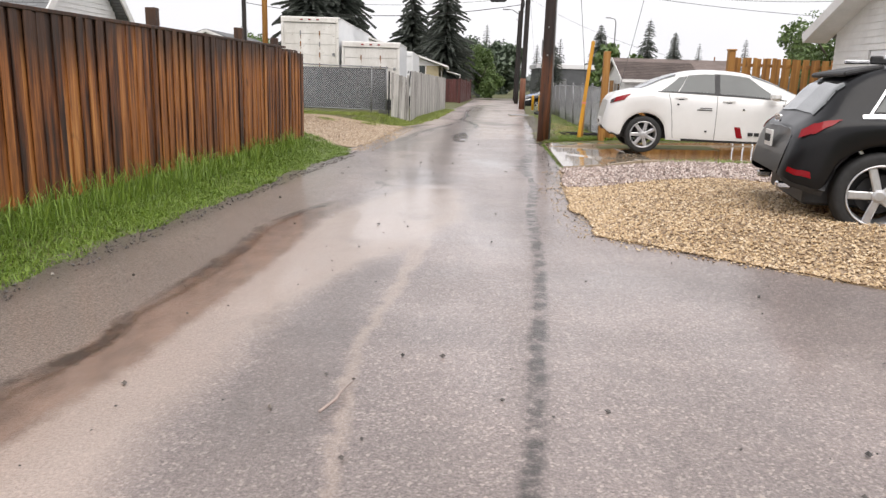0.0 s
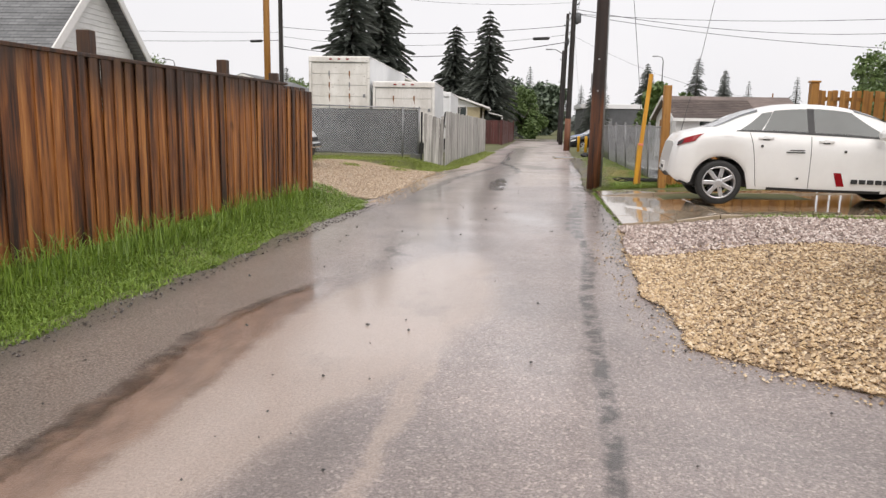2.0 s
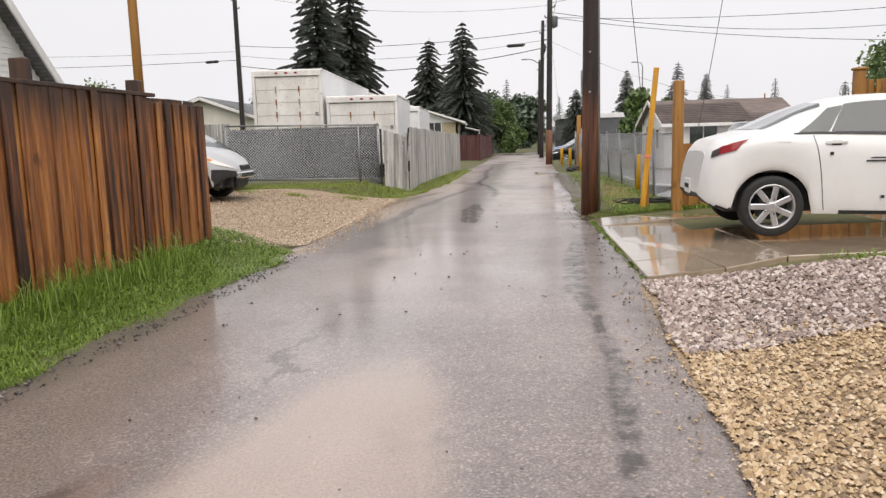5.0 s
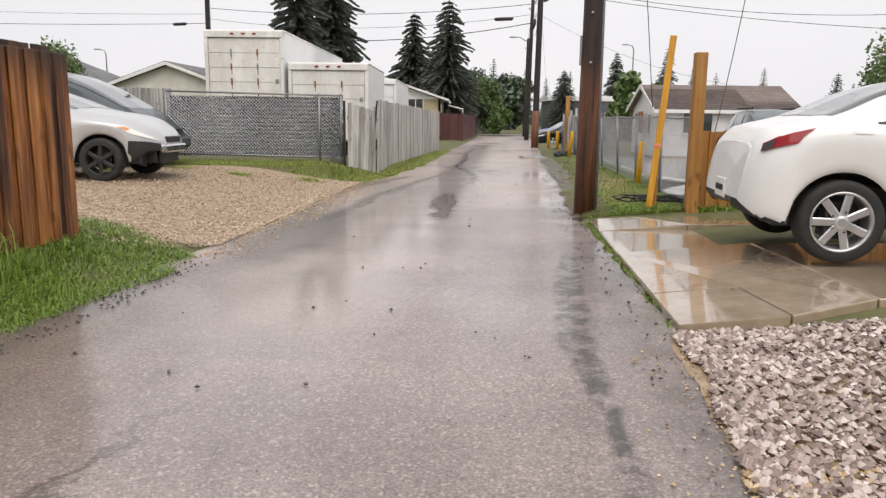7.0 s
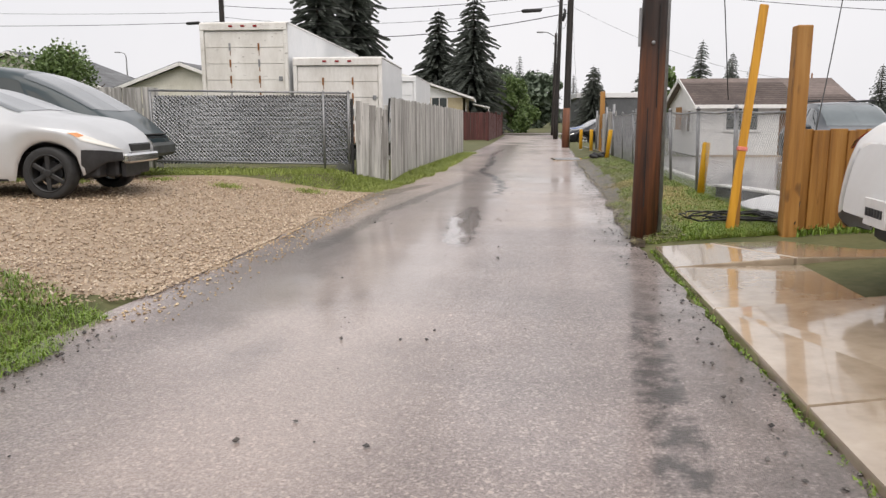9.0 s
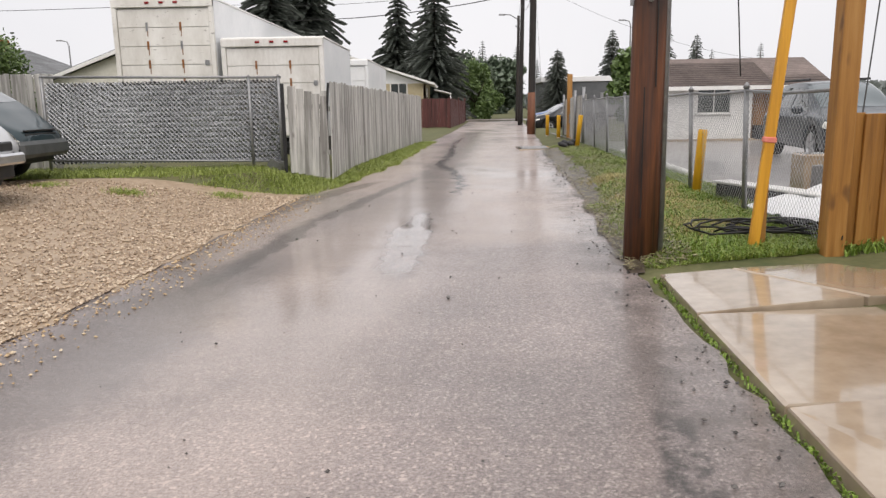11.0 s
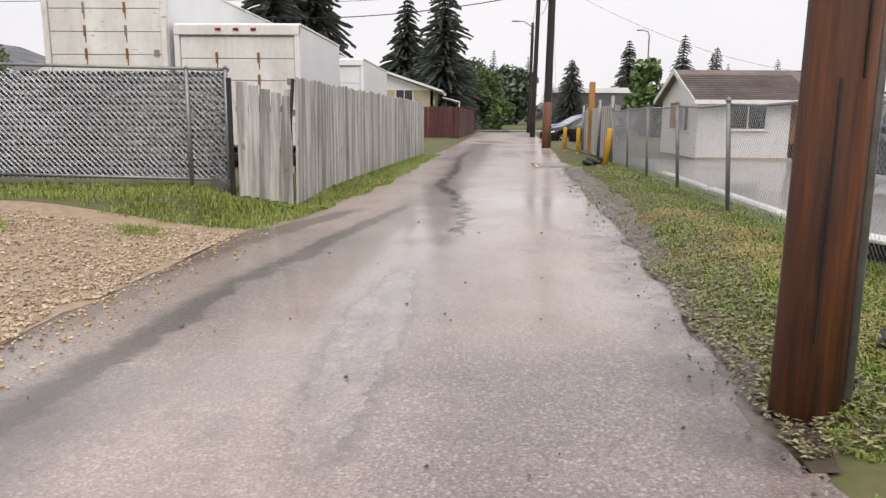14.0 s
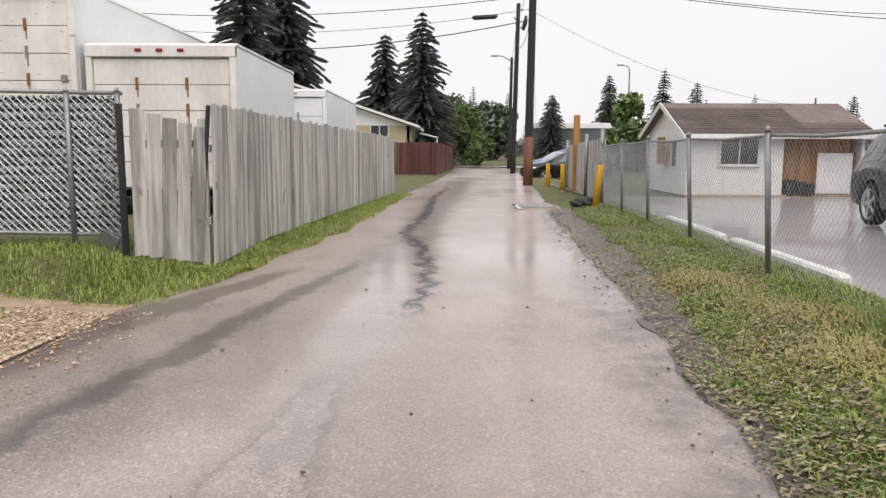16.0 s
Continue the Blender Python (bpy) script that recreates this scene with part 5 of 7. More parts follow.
class Car:
    """A car lofted from its side profile; x forward from the tail, y to its left, z up; true metres times k."""

    def __init__(self, label, paint, L, W, top, belt, sill, axles, r, k, at, rz, nose=0.3, tail=0.3, glass_half=0.72, category="car", name="car", bulge=0.1, square_tail=0.62, square_nose=0.5):
        self.root = thing(name, label, category, at, "", rz)
        self.L, self.W, self.top, self.belt, self.sill, self.axles, self.r, self.k = L, W, top, belt, sill, axles, r, k
        self.nose, self.tail, self.gh, self.bulge = nose, tail, glass_half, bulge
        self.sq_tail, self.sq_nose = square_tail, square_nose
        self.paint = paint
        ss = sorted(set([0.0, 0.004, 0.012, 0.025, 0.045, 0.07, 0.1, 0.14, 0.2] + [L - q for q in (0.0, 0.004, 0.012, 0.025, 0.045, 0.07, 0.1, 0.14, 0.2)] + frange(0.25, L - 0.25, 0.05)))
        nv = 10
        vs, fs = [], []
        V = [i * 9 / (nv * 2) for i in range(nv * 2 + 1)]
        row = len(V) * 2 - 1
        for s in ss:
            left = [self.at(s, v, 1) for v in V]
            right = [self.at(s, v, -1) for v in V[:-1]]
            vs += left + right[::-1]
        for i in range(len(ss) - 1):
            for j in range(row - 1):
                a = i * row + j
                fs.append((a, a + 1, a + row + 1, a + row))
        for i, flip in ((0, True), (len(ss) - 1, False)):
            for j in range(len(V) - 1):
                q = [i * row + j, i * row + j + 1, i * row + row - 2 - j, i * row + row - 1 - j]
                q = list(dict.fromkeys(q))
                if len(q) > 2:
                    fs.append(tuple(q if flip else q[::-1]))
        me = mesh_of("body", vs, fs, paint, True)
        shell = (len(ss) - 1) * (row - 1)
        me.polygons.foreach_set("use_smooth", [i < shell for i in range(len(fs))])
        self.body = put_mesh("body", me, self.root)
        part("underbody", block(((L - 0.5) * k, (W - 0.42) * k, 0.34 * k), (L / 2 * k, 0, 0.42 * k), 0.03), PLASTIC, self.root)

    def f(self, tab, s):
        q = [min(max(s + d, 0.0), self.L) for d in (-0.14, -0.07, 0.0, 0.07, 0.14)]
        if s < 0.16 or self.L - s < 0.16:
            q = [s]
        return float(np.mean(np.interp(q, [p[0] for p in tab], [p[1] for p in tab])))

    def at(self, s, v, side, out=0.0):
        """A point on the shell: s along, v round the section from sill (0) to centre top (9)."""
        L, W = self.L, self.W
        top, belt, sill = self.f(self.top, s), self.f(self.belt, s), self.f(self.sill, s)
        belt = min(belt, top - 0.01)
        for ax in self.axles:
            R = self.r + 0.065
            d = abs(s - ax)
            if d < R:
                sill = max(sill, self.r + math.sqrt(R * R - d * d) * 0.98)
        e = 1.0
        if s < self.tail:
            e = self.sq_tail + (1 - self.sq_tail) * math.sqrt(max(1 - (1 - s / self.tail) ** 2.6, 0.0))
        if L - s < self.nose:
            e = self.sq_nose + (1 - self.sq_nose) * math.sqrt(max(1 - (1 - (L - s) / self.nose) ** 2.4, 0.0))
        near = min(s, L - s)
        if near < 0.07:
            dome = math.sqrt(max(1 - (1 - near / 0.07) ** 2, 0.0))
            e *= 0.86 + 0.14 * dome
            mid = (belt + sill) / 2
            top, belt, sill = (mid + (q - mid) * (0.88 + 0.12 * dome) for q in (top, belt, sill))
        hw = W / 2 * e
        green = min(max((top - belt) / 0.25, 0.0), 1.0)
        gh = self.gh * hw
        pts = [(hw * 0.945, sill), (hw * 0.975, sill + (belt - sill) * 0.12), (hw * 0.995, sill + (belt - sill) * 0.45), (hw, sill + (belt - sill) * 0.7),
               (hw * 0.985, sill + (belt - sill) * 0.88), (hw * 0.945, belt)]
        side_top = (gh * green + hw * 0.8 * (1 - green), belt + (top - belt) * (0.86 * green + 0.55 * (1 - green)))
        pts += [side_top, (side_top[0] * 0.88, belt + (top - belt) * (0.95 * green + 0.75 * (1 - green))), (side_top[0] * 0.5, top - 0.012), (0.0, top)]
        i = min(int(v), 8)
        t = v - i
        p0, p1, p2, p3 = pts[max(i - 1, 0)], pts[i], pts[i + 1], pts[min(i + 2, 9)]
        if i in (4, 5, 6):
            y, z = p1[0] + (p2[0] - p1[0]) * t, p1[1] + (p2[1] - p1[1]) * t
        else:
            h = lambda a, b, c, d: 0.5 * (2 * b + (c - a) * t + (2 * a - 5 * b + 4 * c - d) * t * t + (3 * b - a - 3 * c + d) * t ** 3)
            y, z = h(p0[0], p1[0], p2[0], p3[0]), h(p0[1], p1[1], p2[1], p3[1])
        x = s
        prof = self.bulge * (1 - math.cos(min(max((z - 0.35) / 0.65, -0.4), 1.0) * 1.5)) * 1.2
        x += prof * max(0.0, 1 - s / 0.45) - prof * max(0.0, 1 - (L - s) / 0.45)
        n = Vector((0, y - 0.0, (z - 0.8) * 0.9))
        n = n.normalized() if n.length else Vector((0, 0, 1))
        y += n.y * out
        z += n.z * out
        if out:
            x += -out * 1.2 if s < 0.3 else (out * 1.2 if L - s < 0.3 else 0)
        return (x * self.k, y * side * self.k, z * self.k)

    def patch(self, name, s_lo, s_hi, v0, v1, mat, sides=(1, -1), out=0.006, ns=10, nv=8, label="", whole=False):
        """A panel laid on the shell; s_lo and s_hi are pairs for v0 and v1."""
        made = []
        for side in sides:
            vs, fs = [], []
            for j in range(nv + 1):
                g = j / nv
                v = v0 + (v1 - v0) * g
                a, b = s_lo[0] + (s_lo[1] - s_lo[0]) * g, s_hi[0] + (s_hi[1] - s_hi[0]) * g
                for i in range(ns + 1):
                    vs.append(self.at(a + (b - a) * i / ns, v, side, out))
            for j in range(nv):
                for i in range(ns):
                    a = j * (ns + 1) + i
                    q = (a, a + 1, a + ns + 2, a + ns + 1)
                    fs.append(q if side < 0 else q[::-1])
            made.append(put_mesh(name, mesh_of(name, vs, fs, mat, True), self.root, label))
        return made

    def wheels(self, spokes, rim_mat, width=0.21, label=""):
        for ax in self.axles:
            for side in (1, -1):
                wheel("wheel", self.root, ax * self.k, side * (self.W / 2 - width * 0.5 - 0.01) * self.k, self.r * self.k, width * self.k, side, spokes, rim_mat, label)

    def add(self, name, size, s, y, z, mat, bevel=0.01, label="", rot=None):
        k = self.k
        return part(name, block(tuple(q * k for q in size), (s * k, y * k, z * k), bevel, rot), mat, self.root, label)

    def bar(self, name, s, v, side, size, mat, label=""):
        p = Vector(self.at(s, v, side, 0.012))
        return part(name, block(tuple(q * self.k for q in size), p, 0.004), mat, self.root, label)

    def seam(self, s, v0=0.3, v1=5.0, sides=(1, -1), lean=0.0):
        self.patch("door_seam", (s, s + lean), (s + 0.008, s + lean + 0.008), v0, v1, PLASTIC, sides, 0.002, 1, 12)


K = 1 / TRUE
WHITECAR = paint_mat("white_car_paint", (0.8, 0.8, 0.79), 0.3, amount=0.08)
GREYCAR = paint_mat("dark_grey_car_paint", (0.008, 0.0085, 0.01), 0.3, 0.0, coat=0.14, amount=0.03)
SILVERCAR = paint_mat("silver_car_paint", (0.58, 0.59, 0.6), 0.32, 0.4, amount=0.1)
TEALVAN = paint_mat("dark_teal_van_paint", (0.03, 0.05, 0.058), 0.3, 0.0, amount=0.12)
STEELBLUE = paint_mat("blue_grey_car_paint", (0.035, 0.045, 0.055), 0.28, 0.0, amount=0.1)
BLUECAR = paint_mat("blue_car_paint", (0.03, 0.11, 0.36), 0.28, 0.3, amount=0.05)
BLACKCAR = paint_mat("black_car_paint", (0.012, 0.013, 0.016), 0.25, 0.2, amount=0.05)


# the sky these windscreens mirror is put into their tint
SKYGLASS = glass_mat("sky_tinted_windscreen", (0.075, 0.085, 0.09))


def sedan_extras(c, windows, screen, rear, doors):
    for a, b, v1 in windows:
        c.patch("side_window", a, b, 5.12, 6.0 if v1 is None else v1, CARGLASS, out=0.006, ns=14)
    c.patch("windscreen", (screen[0], screen[0]), (screen[1], screen[1]), 6.15, 8.99, SKYGLASS, ns=14, nv=10)
    c.patch("rear_window", (rear[0], rear[0]), (rear[1], rear[1]), 6.15, 8.99, CARGLASS, ns=14, nv=10)
    for s in doors:
        c.seam(s)


# white sedan on the concrete pad
TOP = [(0, 0.93), (0.08, 1.02), (0.2, 1.05), (0.45, 1.085), (0.62, 1.13), (0.95, 1.29), (1.3, 1.41), (1.65, 1.465), (2.0, 1.47), (2.4, 1.43), (2.8, 1.3), (3.25, 1.1), (3.45, 1.02), (4.0, 0.94), (4.35, 0.83), (4.5, 0.74), (4.58, 0.66)]
BELT = [(0, 0.88), (0.2, 0.99), (0.7, 1.05), (1.2, 1.03), (2.0, 0.99), (3.0, 0.95), (3.5, 0.91), (4.2, 0.8), (4.58, 0.6)]
SILL = [(0, 0.42), (0.15, 0.3), (0.6, 0.25), (2, 0.22), (4.1, 0.22), (4.5, 0.25), (4.58, 0.32)]
mz = Car("white compact sedan with scuffed door parked on concrete", WHITECAR, 4.58, 1.755, TOP, BELT, SILL, (0.7, 3.34), 0.318, K, (3.35, 17.3, land(4.15, 16.2) + 0.07), -6.0, tail=0.42, nose=0.6, bulge=0.11, glass_half=0.7, square_tail=0.74)
mz.patch("rear_side_window", (1.26, 1.42), (1.86, 1.86), 5.14, 5.93, CARGLASS, ns=12)
mz.patch("quarter_window", (0.94, 1.26), (1.24, 1.41), 5.14, 5.9, CARGLASS, ns=6)
mz.patch("front_side_window", (1.95, 1.95), (2.98, 2.45), 5.14, 5.95, CARGLASS, ns=14)
mz.patch("pillar_trim", (1.86, 1.86), (1.95, 1.95), 5.12, 5.95, PLASTIC, ns=2)
mz.patch("window_trim", (0.9, 0.9), (3.05, 3.05), 5.06, 5.13, PLASTIC, ns=20, nv=1)
mz.patch("windscreen", (2.5, 2.46), (3.2, 3.3), 6.2, 8.99, CARGLASS, ns=14, nv=10)
mz.patch("rear_window", (0.62, 0.55), (1.2, 1.25), 6.2, 8.99, CARGLASS, ns=14, nv=10)
for s, ln in ((1.2, -0.12), (1.9, 0.0), (2.95, 0.08)):
    mz.seam(s, 0.6, 5.0, lean=ln)
mz.patch("tail_lamp", (0.045, 0.05), (0.3, 0.46), 3.9, 4.85, REDLENS, out=0.012, ns=12, label="red wrap-round tail lamp")
mz.patch("lamp_corner", (0.05, 0.055), (0.12, 0.14), 3.95, 4.7, PLASTIC, out=0.016, ns=5, label="smoked lamp corner")
mz.patch("rear_skirt", (0.1, 0.1), (0.4, 0.22), 0.0, 0.45, PLASTIC, out=0.008, ns=8)
mz.patch("sill_strip", (1.35, 1.35), (3.2, 3.2), 0.0, 0.6, PLASTIC, out=0.004, ns=16, nv=3)
for s in (1.36, 2.16):
    mz.bar("door_handle", s - 0.06, 4.35, -1, (0.2, 0.035, 0.03), WHITECAR)
    mz.bar("handle_recess", s - 0.06, 4.28, -1, (0.09, 0.012, 0.05), PLASTIC)
mr = mz.add("mirror", (0.16, 0.2, 0.14), 2.82, -0.98, 1.03, WHITECAR, 0.05)
mz.patch("fuel_flap", (0.72, 0.72), (0.86, 0.86), 3.6, 4.3, WHITECAR, (-1,), 0.006, 4, 4)
mz.bar("scuff", 1.72, 3.2, -1, (0.2, 0.006, 0.012), BLACKIRON, "dark scrape on the door")
mz.bar("scuff", 1.7, 3.0, -1, (0.25, 0.006, 0.015), BLACKIRON)
for s, v in ((1.25, 3.4), (1.75, 1.4), (2.35, 3.3), (3.0, 3.8)):
    mz.bar("chip", s, v, -1, (0.035, 0.006, 0.03), BLACKIRON)
mz.patch("red_slash", (2.28, 2.22), (2.38, 2.32), 1.0, 1.75, REDLENS, (-1,), 0.004, 2, 3)
for i in range(5):
    mz.bar("emblem_bar", 2.5 + 0.105 * i, 1.35, -1, (0.085, 0.006, 0.06), PLASTIC)
mz.bar("emblem_oval", 3.1, 1.35, -1, (0.13, 0.006, 0.08), PLASTIC)
mz.patch("headlamp", (4.0, 4.1), (4.5, 4.45), 4.2, 5.0, CLEARLENS, out=0.01, ns=8)
mz.add("mud_flap", (0.03, 0.18, 0.2), 0.6, -0.74, 0.3, PLASTIC, 0.008)
mz.add("mud_flap", (0.03, 0.18, 0.2), 0.6, 0.74, 0.3, PLASTIC, 0.008)
mz.add("number_plate", (0.02, 0.31, 0.16), 0.0, 0, 0.5, WHITETRIM, 0.004)
for i in range(6):
    mz.add("plate_bar", (0.01, 0.024, 0.05), -0.012, -0.105 + 0.042 * i, 0.5, PLASTIC, 0.002)
mz.wheels(7, ALLOY)

# dark grey crossover on the gravel
TOP = [(0, 0.98), (0.06, 1.02), (0.18, 1.1), (0.5, 1.4), (0.7, 1.52), (1.0, 1.565), (1.6, 1.58), (2.2, 1.57), (2.7, 1.5), (3.15, 1.29), (3.45, 1.13), (3.7, 1.08), (4.2, 1.0), (4.5, 0.9), (4.63, 0.75)]
BELT = [(0, 0.92), (0.2, 1.04), (0.8, 1.07), (2.0, 1.02), (3.2, 1.0), (3.6, 0.97), (4.3, 0.88), (4.63, 0.7)]
SILL = [(0, 0.5), (0.12, 0.42), (0.5, 0.32), (1, 0.28), (4, 0.28), (4.5, 0.3), (4.63, 0.38)]
q5 = Car("dark grey crossover with chrome window trim parked on gravel", GREYCAR, 4.63, 1.9, TOP, BELT, SILL, (0.84, 3.65), 0.385, K, (3.91, 9.44, 0.06), -12.0, tail=0.42, nose=0.6, bulge=0.13, square_tail=0.82, name="crossover_car")
q5.patch("side_window", (0.72, 0.95), (1.05, 1.2), 5.14, 5.95, CARGLASS, ns=8)
q5.patch("side_window", (1.12, 1.25), (2.0, 2.0), 5.14, 5.95, CARGLASS, ns=12)
q5.patch("side_window", (2.08, 2.08), (3.1, 2.65), 5.14, 5.95, CARGLASS, ns=12)
q5.patch("window_trim", (0.62, 0.62), (3.2, 3.2), 5.0, 5.1, CHROME, ns=20, nv=1, label="chrome window trim")
q5.patch("window_trim", (0.66, 0.9), (0.685, 0.925), 5.05, 5.98, CHROME, ns=2, nv=8)
q5.patch("windscreen", (2.62, 2.6), (3.3, 3.4), 6.2, 8.99, CARGLASS, ns=12, nv=8)
q5.patch("rear_window", (0.17, 0.17), (0.5, 0.5), 6.1, 8.99, CARGLASS, ns=10, nv=8)
q5.patch("tail_lamp", (0.045, 0.05), (0.2, 0.46), 3.75, 4.9, REDLENS, out=0.014, ns=12, label="large red wrap-round tail lamp")
q5.patch("bumper_reflector", (0.045, 0.05), (0.26, 0.24), 1.3, 1.55, REDLENS, out=0.01, ns=8, nv=3)
q5.patch("lower_cladding", (0.04, 0.04), (0.56, 0.5), 0.0, 0.8, PLASTIC, out=0.008, ns=8)
q5.patch("sill_cladding", (1.4, 1.4), (3.4, 3.4), 0.0, 0.8, PLASTIC, out=0.006, ns=16, nv=3)
for s in (1.35, 2.04, 3.1):
    q5.seam(s, 0.6, 5.0)
q5.add("roof_spoiler", (0.34, 1.2, 0.05), 0.66, 0, 1.485, PLASTIC, 0.02, rot=Euler((0, radians(-12), 0)))
for s in (1, -1):
    q5.add("roof_rail", (1.9, 0.04, 0.04), 1.75, 0.6 * s, 1.6, CHROME, 0.012)
    q5.add("exhaust_tip", (0.14, 0.1, 0.07), 0.12, 0.5 * s, 0.4, CHROME, 0.02)
q5.add("crossbar", (0.08, 1.3, 0.04), 1.3, 0, 1.64, PLASTIC, 0.015)
q5.add("roof_fin", (0.16, 0.04, 0.08), 0.95, 0, 1.6, PLASTIC, 0.015)
q5.add("number_plate", (0.02, 0.31, 0.16), 0.035, 0, 0.82, WHITETRIM, 0.004)
for i in range(6):
    q5.add("plate_bar", (0.01, 0.028, 0.07), 0.02, -0.105 + 0.042 * i, 0.82, PLASTIC, 0.002)
for i in range(4):
    q5.add("emblem_ring", (0.015, 0.07, 0.07), 0.1, -0.09 + 0.06 * i, 1.02, CHROME, 0.02)
q5.patch("headlamp", (4.1, 4.2), (4.55, 4.5), 4.0, 4.9, CLEARLENS, out=0.01, ns=8)
q5.bar("door_handle", 1.5, 4.4, -1, (0.22, 0.035, 0.035), GREYCAR)
q5.bar("door_handle", 2.45, 4.4, -1, (0.22, 0.035, 0.035), GREYCAR)
q5.add("mirror", (0.16, 0.22, 0.16), 3.0, -1.05, 1.08, GREYCAR, 0.05)
q5.wheels(5, ALLOY, 0.235)

# silver coupe with its bumper skin gone
TOP = [(0, 0.95), (0.2, 1.02), (0.6, 1.18), (1.3, 1.36), (1.8, 1.4), (2.2, 1.38), (2.6, 1.25), (3.0, 1.1), (3.2, 1.04), (3.7, 0.98), (4.05, 0.87), (4.2, 0.77), (4.28, 0.66)]
BELT = [(0, 0.9), (0.6, 0.98), (1.5, 0.95), (2.6, 0.93), (3.2, 0.92), (3.8, 0.84), (4.28, 0.6)]
SILL = [(0, 0.4), (0.2, 0.3), (0.6, 0.22), (3.9, 0.22), (4.0, 0.42), (4.38, 0.47)]
sv = Car("silver coupe with black steel wheel and missing bumper cover", SILVERCAR, 4.28, 1.73, TOP, BELT, SILL, (0.85, 3.5), 0.315, K, (-10.08, 23.45, 0.345), 0.0, nose=1.0, tail=0.4, bulge=0.1, square_nose=0.34, name="coupe_car")
sedan_extras(sv, [((1.2, 1.5), (2.75, 2.25), 5.95)], (2.28, 3.1), (0.55, 1.25), (1.5, 2.72))
sv.patch("headlamp", (3.76, 3.86), (4.26, 4.18), 3.7, 5.0, CLEARLENS, out=0.012, ns=10, label="clear headlamp with amber corner")
sv.patch("amber_corner", (3.76, 3.86), (3.86, 3.94), 3.8, 4.9, AMBER, out=0.016, ns=3)
sv.add("bumper_beam", (0.12, 0.85, 0.12), 4.26, 0, 0.47, CHROME, 0.03, "bare metal bumper beam")
sv.add("lower_plate", (0.06, 0.4, 0.18), 4.22, -0.2, 0.33, BLACKIRON, 0.01)
sv.add("inner_bracket", (0.3, 0.9, 0.22), 4.02, 0, 0.36, PLASTIC, 0.03, "black exposed bumper support")
sv.add("grille", (0.08, 0.55, 0.1), 4.24, 0, 0.6, PLASTIC, 0.02)
sv.patch("exposed_front", (3.86, 3.9), (4.28, 4.28), 0.0, 2.6, PLASTIC, out=0.006, ns=8, label="black exposed front structure")
sv.add("mirror", (0.14, 0.18, 0.12), 2.6, -0.93, 0.98, SILVERCAR, 0.04)
sv.add("wiper", (0.5, 0.03, 0.02), 2.98, -0.35, 1.075, PLASTIC, 0.004, rot=Euler((0, radians(18), radians(15))))
sv.patch("sill_strip", (1.2, 1.2), (3.0, 3.0), 0.0, 0.5, PLASTIC, out=0.004, ns=12, nv=3)
sv.wheels(6, STEELBLACK, 0.2, "tyre on a bare black steel wheel")

# dark teal one-box van
TOP = [(0, 1.2), (0.08, 1.5), (0.25, 1.7), (0.8, 1.78), (2.4, 1.78), (2.9, 1.7), (3.4, 1.5), (3.9, 1.22), (4.3, 0.98), (4.55, 0.82), (4.7, 0.72), (4.75, 0.66)]
BELT = [(0, 0.95), (2.5, 0.98), (3.3, 0.94), (4.0, 0.88), (4.5, 0.74), (4.75, 0.6)]
SILL = [(0, 0.4), (0.5, 0.28), (4.0, 0.28), (4.6, 0.32), (4.75, 0.38)]
vn = Car("dark teal one-box minivan with grey bumper on gravel", TEALVAN, 4.75, 1.8, TOP, BELT, SILL, (0.95, 3.75), 0.32, K, (-11.75, 26.55, 0.345), 0.0, nose=0.8, glass_half=0.8, name="minivan", category="van", square_nose=0.42)
for a, b in (((0.35, 0.5), (1.35, 1.35)), ((1.45, 1.45), (2.3, 2.2)), ((2.42, 2.32), (3.2, 2.95))):
    vn.patch("side_window", a, b, 5.14, 5.92, CARGLASS, ns=10)
vn.patch("quarter_window", (3.28, 3.05), (3.95, 3.2), 5.14, 5.75, CARGLASS, ns=10)
vn.patch("windscreen", (3.0, 2.95), (4.05, 4.15), 6.2, 8.99, SKYGLASS, ns=14, nv=10)
for s in (1.4, 2.36, 3.3):
    vn.seam(s, 0.6, 5.0)
vn.patch("headlamp", (4.3, 4.36), (4.73, 4.68), 3.5, 4.9, CLEARLENS, out=0.012, ns=10)
vn.patch("amber_corner", (4.24, 4.3), (4.34, 4.4), 3.5, 4.9, AMBER, out=0.016, ns=3)
vn.patch("lower_band", (1.35, 1.35), (3.3, 3.3), 0.2, 1.6, PLASTIC, out=0.005, ns=14, nv=4)
vn.add("bumper", (0.26, 1.2, 0.22), 4.66, 0, 0.46, simple("grey_bumper_plastic", (0.05, 0.055, 0.055), (0.1, 0.105, 0.105), 5, 0.6), 0.06)
for i in range(3):
    vn.add("grille_bar", (0.04, 0.75, 0.025), 4.7, 0, 0.6 + 0.05 * i, PLASTIC, 0.006)
vn.add("mirror", (0.16, 0.24, 0.18), 3.0, -1.02, 1.05, PLASTIC, 0.05)
vn.wheels(6, ALLOY, 0.2)

